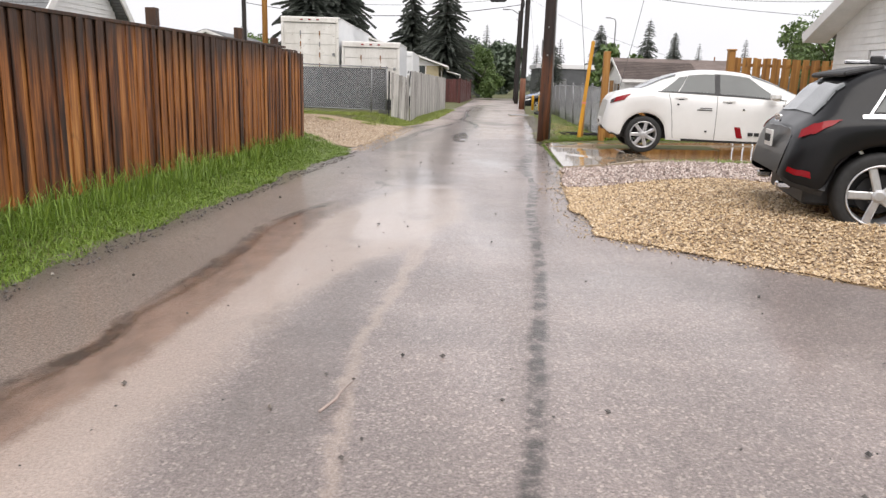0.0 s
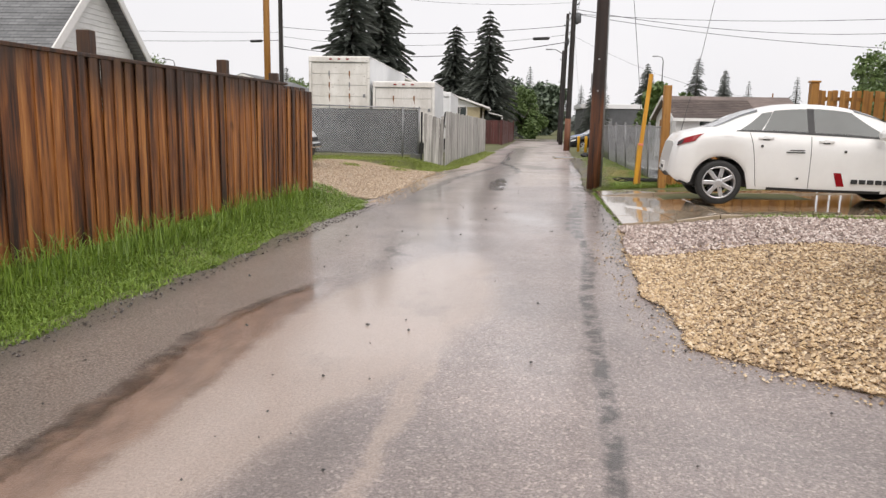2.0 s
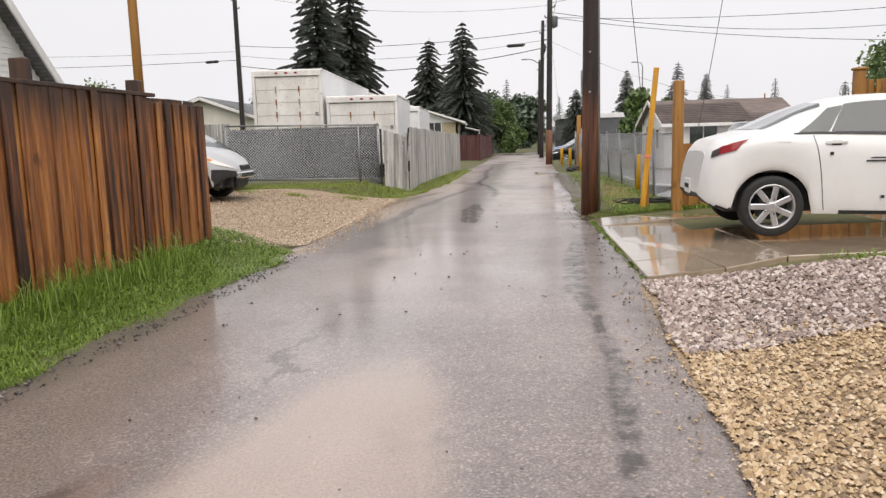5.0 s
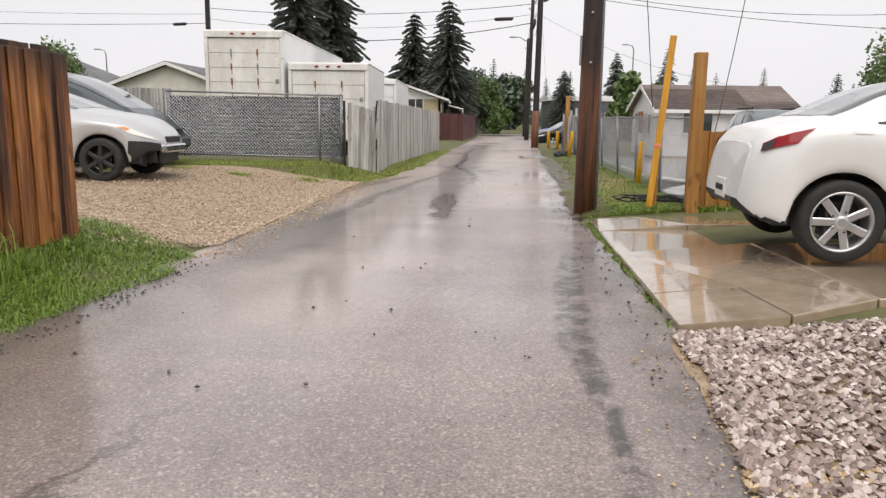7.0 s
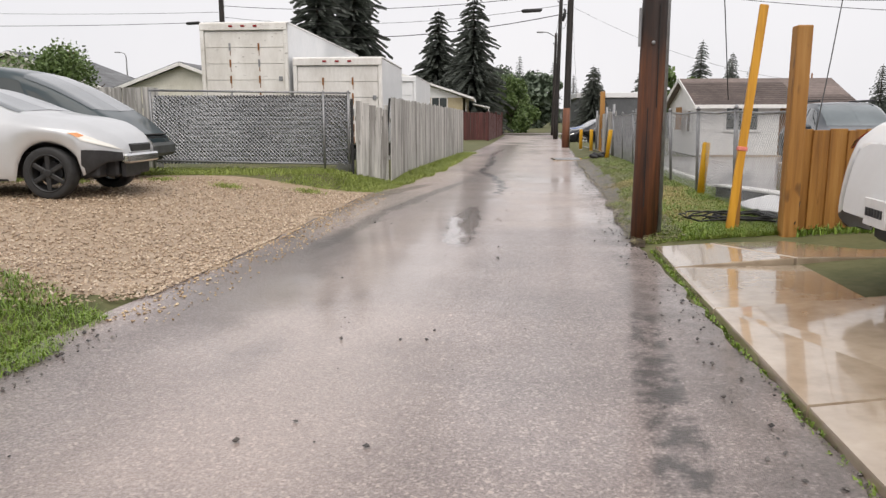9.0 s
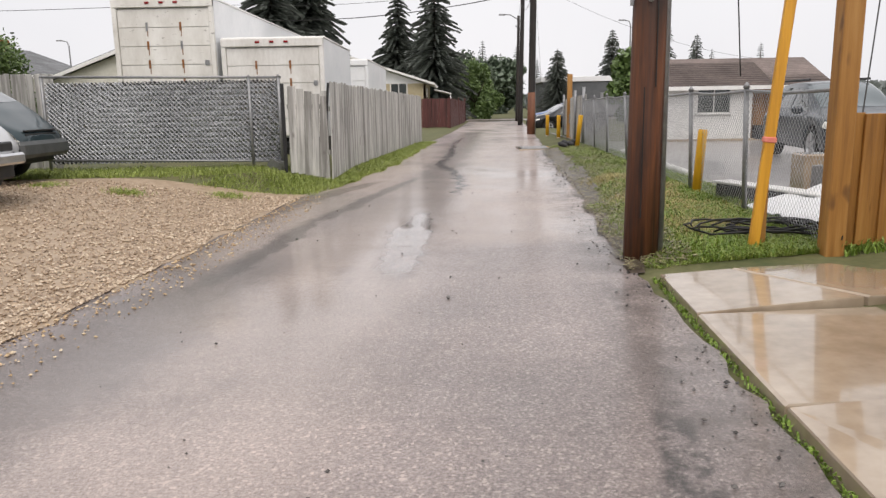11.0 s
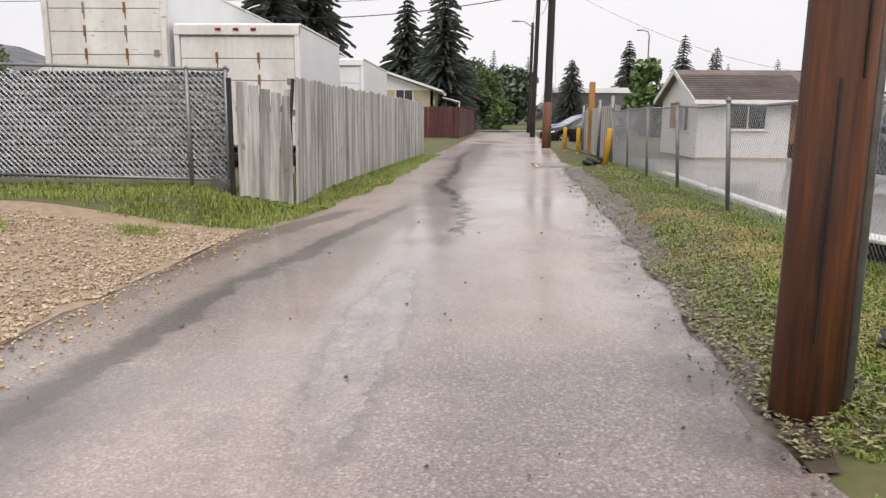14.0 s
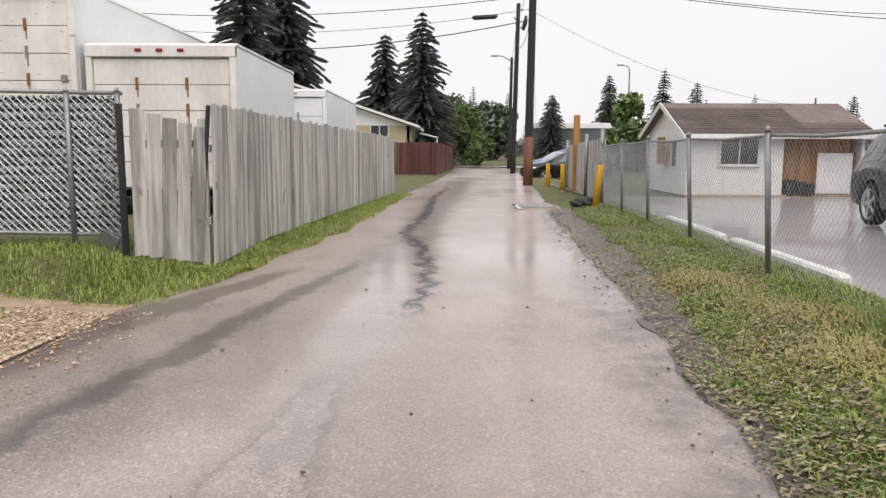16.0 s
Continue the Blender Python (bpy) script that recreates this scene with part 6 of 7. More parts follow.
# blue-grey sport utility in the lot, nose towards the lane
TOP = [(0, 1.05), (0.1, 1.3), (0.35, 1.6), (0.8, 1.7), (1.8, 1.73), (2.4, 1.7), (2.9, 1.5), (3.4, 1.2), (3.65, 1.12), (4.3, 1.06), (4.65, 0.98), (4.84, 0.82)]
BELT = [(0, 0.98), (1, 1.06), (3.0, 1.03), (3.7, 1.0), (4.5, 0.92), (4.84, 0.78)]
SILL = [(0, 0.45), (0.4, 0.32), (4.4, 0.3), (4.84, 0.36)]
md = Car("blue-grey sport utility parked in the wet lot", STEELBLUE, 4.84, 1.98, TOP, BELT, SILL, (1.0, 3.75), 0.375, K * 0.92, (10.75, 36.0, land(10.7, 33.5) - 0.02), -97.0, nose=0.5, name="sport_utility_car")
for a, b in (((0.5, 0.7), (1.15, 1.2)), ((1.22, 1.25), (2.1, 2.05)), ((2.18, 2.12), (3.25, 2.7))):
    md.patch("side_window", a, b, 5.14, 5.92, CARGLASS, ns=10)
# windscreen tint carries painted sky reflection
md.patch("windscreen", (2.5, 2.48), (3.45, 3.55), 6.2, 8.99, glass_mat("sky_lit_windscreen", (0.07, 0.085, 0.09)), ns=14, nv=10)
md.patch("headlamp", (4.42, 4.46), (4.82, 4.78), 3.2, 4.7, CLEARLENS, out=0.012, ns=10)
md.add("grille", (0.06, 0.95, 0.22), 4.8, 0, 0.8, CHROME, 0.03, "bright metal grille")
for i in range(3):
    md.add("grille_slot", (0.03, 0.8, 0.03), 4.84, 0, 0.74 + 0.06 * i, PLASTIC, 0.006)
md.add("lower_intake", (0.06, 1.3, 0.16), 4.8, 0, 0.5, PLASTIC, 0.03)
md.add("number_plate", (0.02, 0.31, 0.15), 4.86, 0, 0.6, WHITETRIM, 0.004)
for s in (1, -1):
    md.add("mirror", (0.16, 0.22, 0.16), 3.1, 1.08 * s, 1.1, STEELBLUE, 0.05)
    md.add("roof_rail", (1.8, 0.04, 0.05), 1.5, 0.62 * s, 1.75, PLASTIC, 0.012)
for s in (1.2, 2.14, 3.3):
    md.seam(s, 0.6, 5.0)
md.wheels(5, ALLOY, 0.235)

# two cars parked far down the lane
TOP = [(0, 0.95), (0.1, 1.2), (0.4, 1.5), (0.9, 1.6), (2.0, 1.6), (2.6, 1.45), (3.1, 1.15), (3.4, 1.02), (4.1, 0.92), (4.4, 0.7)]
BELT = [(0, 0.9), (1, 0.98), (3.0, 0.95), (3.5, 0.92), (4.4, 0.66)]
for lab, pt, at, rz in (("black estate car parked by the far poles", BLACKCAR, (11.2, 66.0, land(10, 67)), 188), ("bright blue hatchback parked beside the lane", BLUECAR, (12.0, 72.2, land(10, 70)), 186)):
    c = Car(lab, pt, 4.4, 1.78, TOP, BELT, [(0, 0.4), (0.4, 0.28), (4.1, 0.26), (4.4, 0.34)], (0.85, 3.45), 0.32, K, at, rz, name="parked_car")
    sedan_extras(c, [((0.5, 0.7), (1.7, 1.7), 5.92), ((1.78, 1.78), (2.9, 2.4), 5.92)], (2.45, 3.2), (0.12, 0.45), (1.74, 2.9))
    c.patch("headlamp", (3.95, 4.0), (4.36, 4.3), 4.0, 4.9, CLEARLENS, out=0.012, ns=8)
    c.patch("tail_lamp", (0.0, 0.0), (0.2, 0.25), 3.6, 4.7, REDLENS, out=0.012, ns=6)
    c.wheels(5, ALLOY, 0.2)


# ---- concrete pad ----
pad = thing("concrete_pad", "wet cracked concrete parking pad with slab joints", "slab", (0, 0, 0))
pad["kind"] = "structure"


def slab(name, pts, mat, parent, lift=0.05, depth=0.14):
    vs = [(x, y, land(x, y) + lift) for x, y in pts]
    cx, cy = sum(p[0] for p in pts) / len(pts), sum(p[1] for p in pts) / len(pts)
    inner = [(x + (cx - x) * 0.006, y + (cy - y) * 0.006, land(x, y) + lift + 0.012) for x, y in pts]
    low = [(x, y, z - depth) for x, y, z in vs]
    n = len(pts)
    allv = inner + vs + low
    fs = [tuple(range(n))] + [(i + n, (i + 1) % n + n, (i + 1) % n, i) for i in range(n)] + [(i + 2 * n, (i + 1) % n + 2 * n, (i + 1) % n + n, i + n) for i in range(n)]
    return put_mesh(name, mesh_of(name, allv, fs, mat), parent)


edge = lambda y: 2.2 + (y - 14.6) * 0.055
slab("slab", [(edge(14.62), 14.62), (3.05, 14.72), (3.0, 15.7), (edge(15.6), 15.6)], CONCRETE, pad)
slab("slab", [(3.07, 14.72), (3.8, 14.95), (3.8, 17.6), (edge(17.6), 17.6), (edge(15.63), 15.63), (3.02, 15.72)], CONCRETE, pad)
slab("slab", [(3.82, 14.95), (9.0, 15.3), (9.0, 17.6), (3.82, 17.6)], CONCRETE, pad)
slab("slab", [(edge(17.63), 17.63), (9.0, 17.63), (9.0, 19.2), (edge(19.2), 19.2)], CONCRETE, pad)
slab("slab", [(edge(19.23), 19.23), (3.6, 19.23), (3.1, 20.4), (edge(20.4), 20.4)], CONCRETE, pad)
slab("slab", [(3.63, 19.23), (9.0, 19.23), (9.0, 20.62), (3.13, 20.42)], CONCRETE, pad)
kb = thing("parking_curb", "long white-painted parking curb beside the fence", "kerb", (0, 0, 0))
for (x, y), L in (((4.92, 28.6), 3.0), ((5.05, 32.0), 2.9)):
    part("curb_stone", block((0.16, L, 0.13), (x, y, land(x, y) + 0.05), 0.03, Euler((0, 0, -0.04))), WHITETRIM, kb)
mh = thing("drain_cover", "rusty flat drain cover in the lane edge", "drain cover", (3.45, 39.0, land(3.45, 39.0)))
part("frame", block((1.1, 1.5, 0.04), (0, 0, 0.01), 0.01), CONCRETE, mh)
for k in range(7):
    part("grate_bar", block((0.85, 0.06, 0.03), (0, -0.5 + 0.165 * k, 0.035), 0.006), GALV, mh)

# rubble at the fence corner
rb = thing("torn_panel", "torn white sheet lying against the fence", "sheet", (5.1, 22.4, land(5.1, 22.4)))
vs, fs = [], []
for j in range(9):
    for i in range(9):
        u, v = i / 8, j / 8
        vs.append((-0.8 + 1.9 * u, -0.7 + 1.5 * v + 0.15 * u, 0.06 + 0.5 * u * (0.4 + 0.6 * v) + 0.06 * noise.noise((u * 4, v * 4, 0))))
for j in range(8):
    for i in range(8):
        a = j * 9 + i
        fs.append((a, a + 1, a + 10, a + 9))
n0 = len(vs)
vs += [(x + 0.01, y, z - 0.03) for x, y, z in vs]
fs += [tuple(q + n0 for q in reversed(f)) for f in fs]
put_mesh("sheet", mesh_of("sheet", vs, fs, WHITECLEAN, True), rb)
be = thing("fallen_beam", "dark steel beam with white top lying inside the fence", "beam", (4.8, 23.6, land(4.8, 23.6)))
part("web", block((0.22, 1.9, 0.2), (0, 0, 0.1), 0.012, Euler((0, 0, 0.35))), BLACKIRON, be)
part("top_flange", block((0.3, 1.95, 0.03), (0, 0, 0.215), 0.006, Euler((0, 0, 0.35))), WHITETRIM, be)
bx = thing("cement_block", "grey concrete block behind the torn sheet", "block", (5.4, 23.9, land(5.4, 23.9)))
part("body", block((0.38, 0.4, 0.62), (0, 0, 0.31), 0.02), CONCRETE, bx)
part("recess", block((0.2, 0.02, 0.3), (0, -0.2, 0.34), 0.01), GALV, bx)
# fallen branches, stood in for by looped strands in the cable material
cb = thing("cable_coil", "tangle of dark fallen branches lying in the grass", "cable", (3.85, 21.6, land(3.85, 21.6)))
rnd = random.Random(11)
for k in range(9):
    R = rnd.uniform(0.3, 0.75)
    ph = rnd.uniform(0, 6)
    pts = [(R * math.cos(ph + i * 0.33) * (1 + 0.1 * math.sin(i)), R * 0.6 * math.sin(ph + i * 0.33), 0.04 + 0.06 * abs(math.sin(i * 0.7 + k))) for i in range(13)]
    tube_ob("strand", pts, 0.011, BLACKCABLE, cb, 5)
tr = thing("dark_debris", "small black heap of debris at the fence", "debris", (4.35, 37.3, land(4.35, 37.3)))
for k in range(4):
    part("lump", block((0.3, 0.25, 0.14), (0.12 * k - 0.2, 0.1 * (k % 2), 0.07 + 0.04 * (k % 2)), 0.05, Euler((0.2 * k, 0.3, 0.7 * k))), PLASTIC, tr)


# ---- trees ----
def foliage(cards, mat, name, parent):
    vs, fs = [], []
    for c, u, w in cards:
        b = len(vs)
        vs += [c - u - w, c + u - w * 0.4, c + u * 0.7 + w, c - u * 0.8 + w * 0.7]
        fs.append((b, b + 1, b + 2, b + 3))
    return put_mesh(name, mesh_of(name, vs, fs, mat), parent)


def spruce(x, y, h, r, seed, mat=SPRUCE, label="tall dark green spruce tree", ragged=0.25, dens=1.0, lean=0.0, start=0.08):
    rnd = random.Random(seed)
    z = land(x, y)
    ob = thing("spruce_tree", label, "tree", (x, y, z), "spruce trees")
    tube_ob("trunk", [(0, 0, -0.2), (lean * 0.5, 0, h * 0.5), (lean, 0, h)], [0.022 * h, 0.014 * h, 0.02], BARK, ob, 8)
    cards = []
    zz = h * start
    while zz < h * 0.985:
        f = zz / h
        reach0 = r * (1 - f) ** 0.68 * (0.9 + 0.1 * math.sin(f * 30)) + 0.12
        nb = max(int((9 + 8 * (1 - f)) * dens), 5)
        a0 = rnd.uniform(0, 6.28)
        for k in range(nb):
            a = a0 + 6.283 * k / nb + rnd.uniform(-0.3, 0.3)
            reach = reach0 * rnd.uniform(1 - ragged * 1.6, 1 + ragged)
            steps = max(int(reach / 0.3 * dens), 2)
            droop = rnd.uniform(0.2, 0.6)
            for s in range(steps):
                t = (s + rnd.uniform(0.3, 1.0)) / steps
                c = Vector((lean * f + math.cos(a) * reach * t, math.sin(a) * reach * t, zz - droop * reach * t * t + 0.18 * reach * max(0, t - 0.75)))
                size = (0.18 + 0.22 * (1 - f)) * rnd.uniform(0.7, 1.3) * (1.15 - 0.5 * t) * max(r / 3.5, 0.6)
                u = Vector((math.cos(a), math.sin(a), -droop * t)) * size * 1.25
                w = Vector((-math.sin(a) * rnd.uniform(0.4, 1), math.cos(a) * rnd.uniform(0.4, 1), rnd.uniform(-0.6, 0.3))) * size * 0.55
                cards.append((c, u, w))
                w2 = Vector((rnd.uniform(-0.4, 0.4), rnd.uniform(-0.4, 0.4), -1.0)) * size * 0.6
                cards.append((c + Vector((0, 0, -0.1 * size)), u * 0.7, w2))
        zz += h * rnd.uniform(0.026, 0.04) / max(dens, 0.6) ** 0.5
    foliage(cards, mat, "crown", ob)
    return ob


def leafy(x, y, h, r, seed, mat, label, n=3500, base=0.25, size=0.2, name="leafy_tree", squash=1.0):
    rnd = random.Random(seed)
    z = land(x, y)
    ob = thing(name, label, "tree" if base > 0.1 else "bush", (x, y, z))
    tube_ob("trunk", [(0, 0, -0.2), (0.1, 0, h * 0.35), (0.05, 0.1, h * 0.75)], [0.035 * h, 0.025 * h, 0.01 * h], BARK, ob, 8)
    for k in range(5):
        a = k * 1.3
        tube_ob("limb", [(0.08, 0, h * 0.3), (math.cos(a) * r * 0.35, math.sin(a) * r * 0.35, h * 0.5), (math.cos(a) * r * 0.7, math.sin(a) * r * 0.7, h * 0.72)], [0.018 * h, 0.01 * h, 0.004 * h], BARK, ob, 6)
    blobs = []
    for k in range(22):
        a, q = rnd.uniform(0, 6.283), rnd.random() ** 0.5
        zz = h * (base + (1 - base) * rnd.random())
        fall = math.sin(min(max((zz / h - base) / (1 - base), 0.08), 0.97) * math.pi) ** 0.55
        blobs.append((Vector((math.cos(a) * r * q * fall, math.sin(a) * r * q * fall * squash, zz)), r * rnd.uniform(0.22, 0.42)))
    cards = []
    for k in range(n):
        c, br = rnd.choice(blobs)
        d = Vector((rnd.gauss(0, 1), rnd.gauss(0, 1), rnd.gauss(0, 0.8))).normalized() * br * rnd.uniform(0.55, 1.05)
        s = size * rnd.uniform(0.6, 1.4)
        u = Vector((rnd.gauss(0, 1), rnd.gauss(0, 1), rnd.gauss(0, 0.7))).normalized()
        w = u.cross(Vector((rnd.gauss(0, 1), rnd.gauss(0, 1), rnd.gauss(0, 1)))).normalized()
        p = c + d
        p.z = max(p.z, 0.05)
        cards.append((p, u * s * 0.6, w * s * 0.45))
    foliage(cards, mat, "crown", ob)
    return ob


spruce(-15.9, 86, 20.5, 5.7, 1, dens=1.25, label="very tall dark spruce with dense drooping boughs")
spruce(-13.0, 89, 20.0, 5.6, 2, dens=1.25, label="very tall dark spruce with dense drooping boughs")
spruce(-7.0, 118, 16.6, 5.8, 3, dens=1.2, lean=0.8, label="broad spruce with a bent leaning tip", ragged=0.4)
spruce(-1.1, 102, 16.4, 4.9, 4, dens=1.25, ragged=0.35)
spruce(20.3, 108, 10.4, 2.7, 5, dens=1.5)
spruce(29.0, 118, 12.2, 2.6, 6, lean=0.6, ragged=0.45, dens=1.5)
spruce(31.8, 112, 10.0, 2.2, 7, dens=1.5)
spruce(13.0, 103, 7.9, 2.5, 8, dens=1.5)
spruce(34.5, 122, 10.0, 1.8, 9)
spruce(-30.0, 110, 9.5, 2.4, 10)
spruce(47.0, 105, 8.0, 2.2, 16)
# far row: atmospheric haze is put into the needle colour
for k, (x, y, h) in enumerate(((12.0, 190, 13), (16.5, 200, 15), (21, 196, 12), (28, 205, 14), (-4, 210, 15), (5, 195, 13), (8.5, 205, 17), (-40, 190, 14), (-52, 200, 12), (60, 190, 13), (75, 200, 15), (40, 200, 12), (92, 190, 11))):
    spruce(x, y, h, h * 0.2, 20 + k, HAZESPRUCE, "distant spruce tree in haze-paled colour", dens=0.9)
leafy(3.6, 110, 6.2, 3.4, 31, LEAF, "round light green bush at the lane end", 17000, 0.04, 0.2)
leafy(2.0, 122, 8.0, 4.0, 32, LEAFDARK, "dark green deciduous tree at the lane end", 9000, 0.1, 0.3)
leafy(8.5, 150, 9, 6, 37, LEAFDARK, "distant dark green leafy tree", 4000, 0.05, 0.6)
leafy(17.6, 84, 6.0, 3.0, 33, LEAF, "light green leafy tree beside the garage", 4500, 0.1, 0.32)
leafy(-27.0, 60, 5.3, 4.0, 34, LEAF, "light green leafy tree behind the parked van", 13000, 0.15, 0.15)
leafy(23.5, 46, 6.6, 3.8, 35, LEAF, "leafy green tree behind the lumber fence", 14000, 0.12, 0.15)
leafy(17.5, 34, 6.0, 2.6, 38, LEAF, "leafy green tree beyond the white garage", 11000, 0.2, 0.13)
leafy(-25.0, 96, 6.0, 3.5, 36, LEAF, "light green leafy tree far behind the trucks", 4000, 0.05, 0.35)
hd = thing("distant_hedge", "haze-paled belt of trees on the horizon", "trees", (0, 0, 0))
hd["kind"] = "stuff"
rnd = random.Random(77)
cards = []
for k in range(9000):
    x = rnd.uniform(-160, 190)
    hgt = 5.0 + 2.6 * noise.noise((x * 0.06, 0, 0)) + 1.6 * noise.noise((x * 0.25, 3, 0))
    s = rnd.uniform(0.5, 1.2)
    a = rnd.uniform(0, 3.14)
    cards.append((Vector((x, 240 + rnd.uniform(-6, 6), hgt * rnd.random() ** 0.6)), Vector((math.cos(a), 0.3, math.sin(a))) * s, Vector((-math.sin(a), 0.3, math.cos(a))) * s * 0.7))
foliage(cards, HAZESPRUCE, "crowns", hd)


# street lamps far off
for x, y, h in ((20.6, 100, 10.6), (-42, 100, 9.5)):
    sl = thing("street_lamp", "tall grey street lamp with curved arm", "street lamp", (x, y, land(x, y)), "street lamps")
    tube_ob("mast", [(0, 0, 0), (0, 0, h - 0.6), (-0.15, 0, h - 0.15), (-0.7, 0, h)], [0.11, 0.07, 0.06, 0.05], GALV, sl, 8)
    part("lamp_head", block((0.7, 0.25, 0.13), (-1.0, 0, h), 0.04), GALV, sl)


# ---- loose stones, grass ----
def scatter(name, label, pts, mat, verts, faces, category, seed):
    """One mesh of many small copies: pts are (x, y, z, scale, turn, tilt)."""
    P = np.array(pts)
    base = np.array(verts)
    F = np.array(faces)
    n, m = len(P), len(base)
    r = np.random.RandomState(seed)
    ca, sa = np.cos(P[:, 4]), np.sin(P[:, 4])
    jit = base[None] * (1 + r.uniform(-0.3, 0.3, (n, m, 3)))
    X = jit[:, :, 0] * ca[:, None] - jit[:, :, 1] * sa[:, None]
    Y = jit[:, :, 0] * sa[:, None] + jit[:, :, 1] * ca[:, None]
    V = np.stack([X, Y, jit[:, :, 2] + X * P[:, 5][:, None]], 2) * P[:, 3][:, None, None] + P[:, None, :3]
    faces_all = (F[None] + (np.arange(n) * m)[:, None, None]).reshape(-1, F.shape[1])
    me = bpy.data.meshes.new(name)
    me.from_pydata(V.reshape(-1, 3).tolist(), [], faces_all.tolist())
    me.materials.append(mat)
    ob = put_mesh(name, me)
    return tagged(ob, label, category, kind="stuff")


OCT = [(0.95, 0, 0.1), (0.2, 0.8, 0.25), (-0.9, 0.25, 0.05), (-0.2, -0.75, 0.2), (0.1, 0.1, 0.75), (0, 0, -0.4)]
OCTF = [(0, 1, 4), (1, 2, 4), (2, 3, 4), (3, 0, 4), (1, 0, 5), (2, 1, 5), (3, 2, 5), (0, 3, 5)]


def stone_mat(name, stops, rough=0.45):
    m = Mat(name, rough)
    m.color(m.ramp(m.math("MULTIPLY_ADD", m.noise(40, 2), 0.25, m.math("MULTIPLY", m.island(), 0.8)), stops))
    m.coat(0.35, 0.2)
    return m.m


STONE_TAN = stone_mat("tan_pebbles", [(0.05, (0.12, 0.075, 0.045)), (0.35, (0.36, 0.24, 0.125)), (0.65, (0.56, 0.4, 0.22)), (0.95, (0.7, 0.57, 0.4))])
STONE_GREY = stone_mat("pinkish_crushed_stone", [(0.05, (0.09, 0.062, 0.052)), (0.4, (0.27, 0.195, 0.165)), (0.7, (0.47, 0.375, 0.33)), (0.95, (0.7, 0.62, 0.57))])
STONE_PALE = stone_mat("pale_fine_gravel", [(0.05, (0.17, 0.115, 0.07)), (0.4, (0.36, 0.26, 0.17)), (0.7, (0.5, 0.385, 0.27)), (0.95, (0.64, 0.53, 0.4))])
STONE_DARK = stone_mat("dark_wet_grit", [(0.1, (0.025, 0.022, 0.02)), (0.8, (0.1, 0.085, 0.075)), (1.0, (0.3, 0.26, 0.22))])
rs = np.random.RandomState(9)


def ragged(x, y):
    return 0.25 * noise.noise((x * 1.3, y * 1.3, 0.5)) + 0.12 * noise.noise((x * 4, y * 4, 2.5))


pts, grit = [], []
while len(pts) < 46000:
    y = 5.4 + 7.0 * rs.rand()
    x = lane_right(y) - 0.1 + 6.5 * rs.rand() ** 1.6
    if x < lane_right(y) + 0.03 + 0.5 * ragged(x, y):
        continue
    s = 0.013 + 0.017 * rs.rand() ** 2
    pts.append((x, y, land(x, y) + 0.016 + s * 0.2, s, rs.rand() * 6.3, rs.uniform(-0.4, 0.4)))
scatter("gravel", "coarse wet tan gravel of the parking pad", pts, STONE_TAN, OCT, OCTF, "gravel", 1)
pts = []
while len(pts) < 15000:
    y = 11.2 + 3.35 * rs.rand()
    x = lane_right(y) + 0.05 + 5.5 * rs.rand() ** 1.3
    if x < lane_right(y) + 0.04 + 0.5 * ragged(x, y) or y < 11.7 + 2 * ragged(x * 0.4, 1):
        continue
    s = 0.017 + 0.026 * rs.rand() ** 2
    pts.append((x, y, land(x, y) + 0.02 + s * 0.3, s, rs.rand() * 6.3, rs.uniform(-0.5, 0.5)))
scatter("crushed_stone", "pale pinkish crushed stone strip beside the concrete", pts, STONE_GREY, OCT, OCTF, "gravel", 2)
pts = []
while len(pts) < 32000:
    y = 16.9 + 10.5 * rs.rand()
    x = lane_left(y) - 0.05 - 9.0 * rs.rand() ** 1.6
    if x > lane_left(y) + 0.02 - 0.45 * ease(19, 17.2, y) + ragged(x, y) or (y > 26.6 + ragged(x, y)):
        continue
    s = 0.01 + 0.018 * rs.rand() ** 2
    pts.append((x, y, land(x, y) + 0.014 + s * 0.2, s, rs.rand() * 6.3, rs.uniform(-0.4, 0.4)))
scatter("gravel", "fine pale wet gravel in front of the gate", pts, STONE_PALE, OCT, OCTF, "gravel", 3)
pts = []
for k in range(1100):
    y = 17.2 + 9.5 * rs.rand()
    x = lane_left(y) + 0.0 + 0.5 * rs.rand() ** 2.2
    s = 0.008 + 0.014 * rs.rand() ** 2
    pts.append((x, y, land(x, y) + 0.008 + s * 0.2, s, rs.rand() * 6.3, 0.0))
for k in range(700):
    y = 7.6 + 6.6 * rs.rand()
    x = lane_right(y) + 0.05 - 0.4 * rs.rand() ** 3
    s = 0.006 + 0.012 * rs.rand() ** 2
    pts.append((x, y, land(x, y) + 0.008 + s * 0.2, s, rs.rand() * 6.3, 0.0))
for k in range(500):
    x = 1.7 + 3.2 * rs.rand()
    y = 7.95 - 0.75 * (x - 1.7) - 0.4 * rs.rand() ** 2
    s = 0.008 + 0.016 * rs.rand() ** 2
    pts.append((x, y, land(x, y) + 0.008 + s * 0.2, s, rs.rand() * 6.3, 0.0))
scatter("strayed_gravel", "tan pebbles strayed onto the lane edges", pts, STONE_TAN, OCT, OCTF, "gravel", 8)
pts = []
for k in range(210):
    y = 2.5 + 26 * rs.rand() ** 1.5
    x = lane_left(y) + 0.5 + (lane_right(y) - lane_left(y) - 0.6) * rs.rand()
    s = 0.008 + 0.017 * rs.rand() ** 3
    pts.append((x, y, land(x, y) + 0.008 + s * 0.3, s, rs.rand() * 6.3, 0.0))
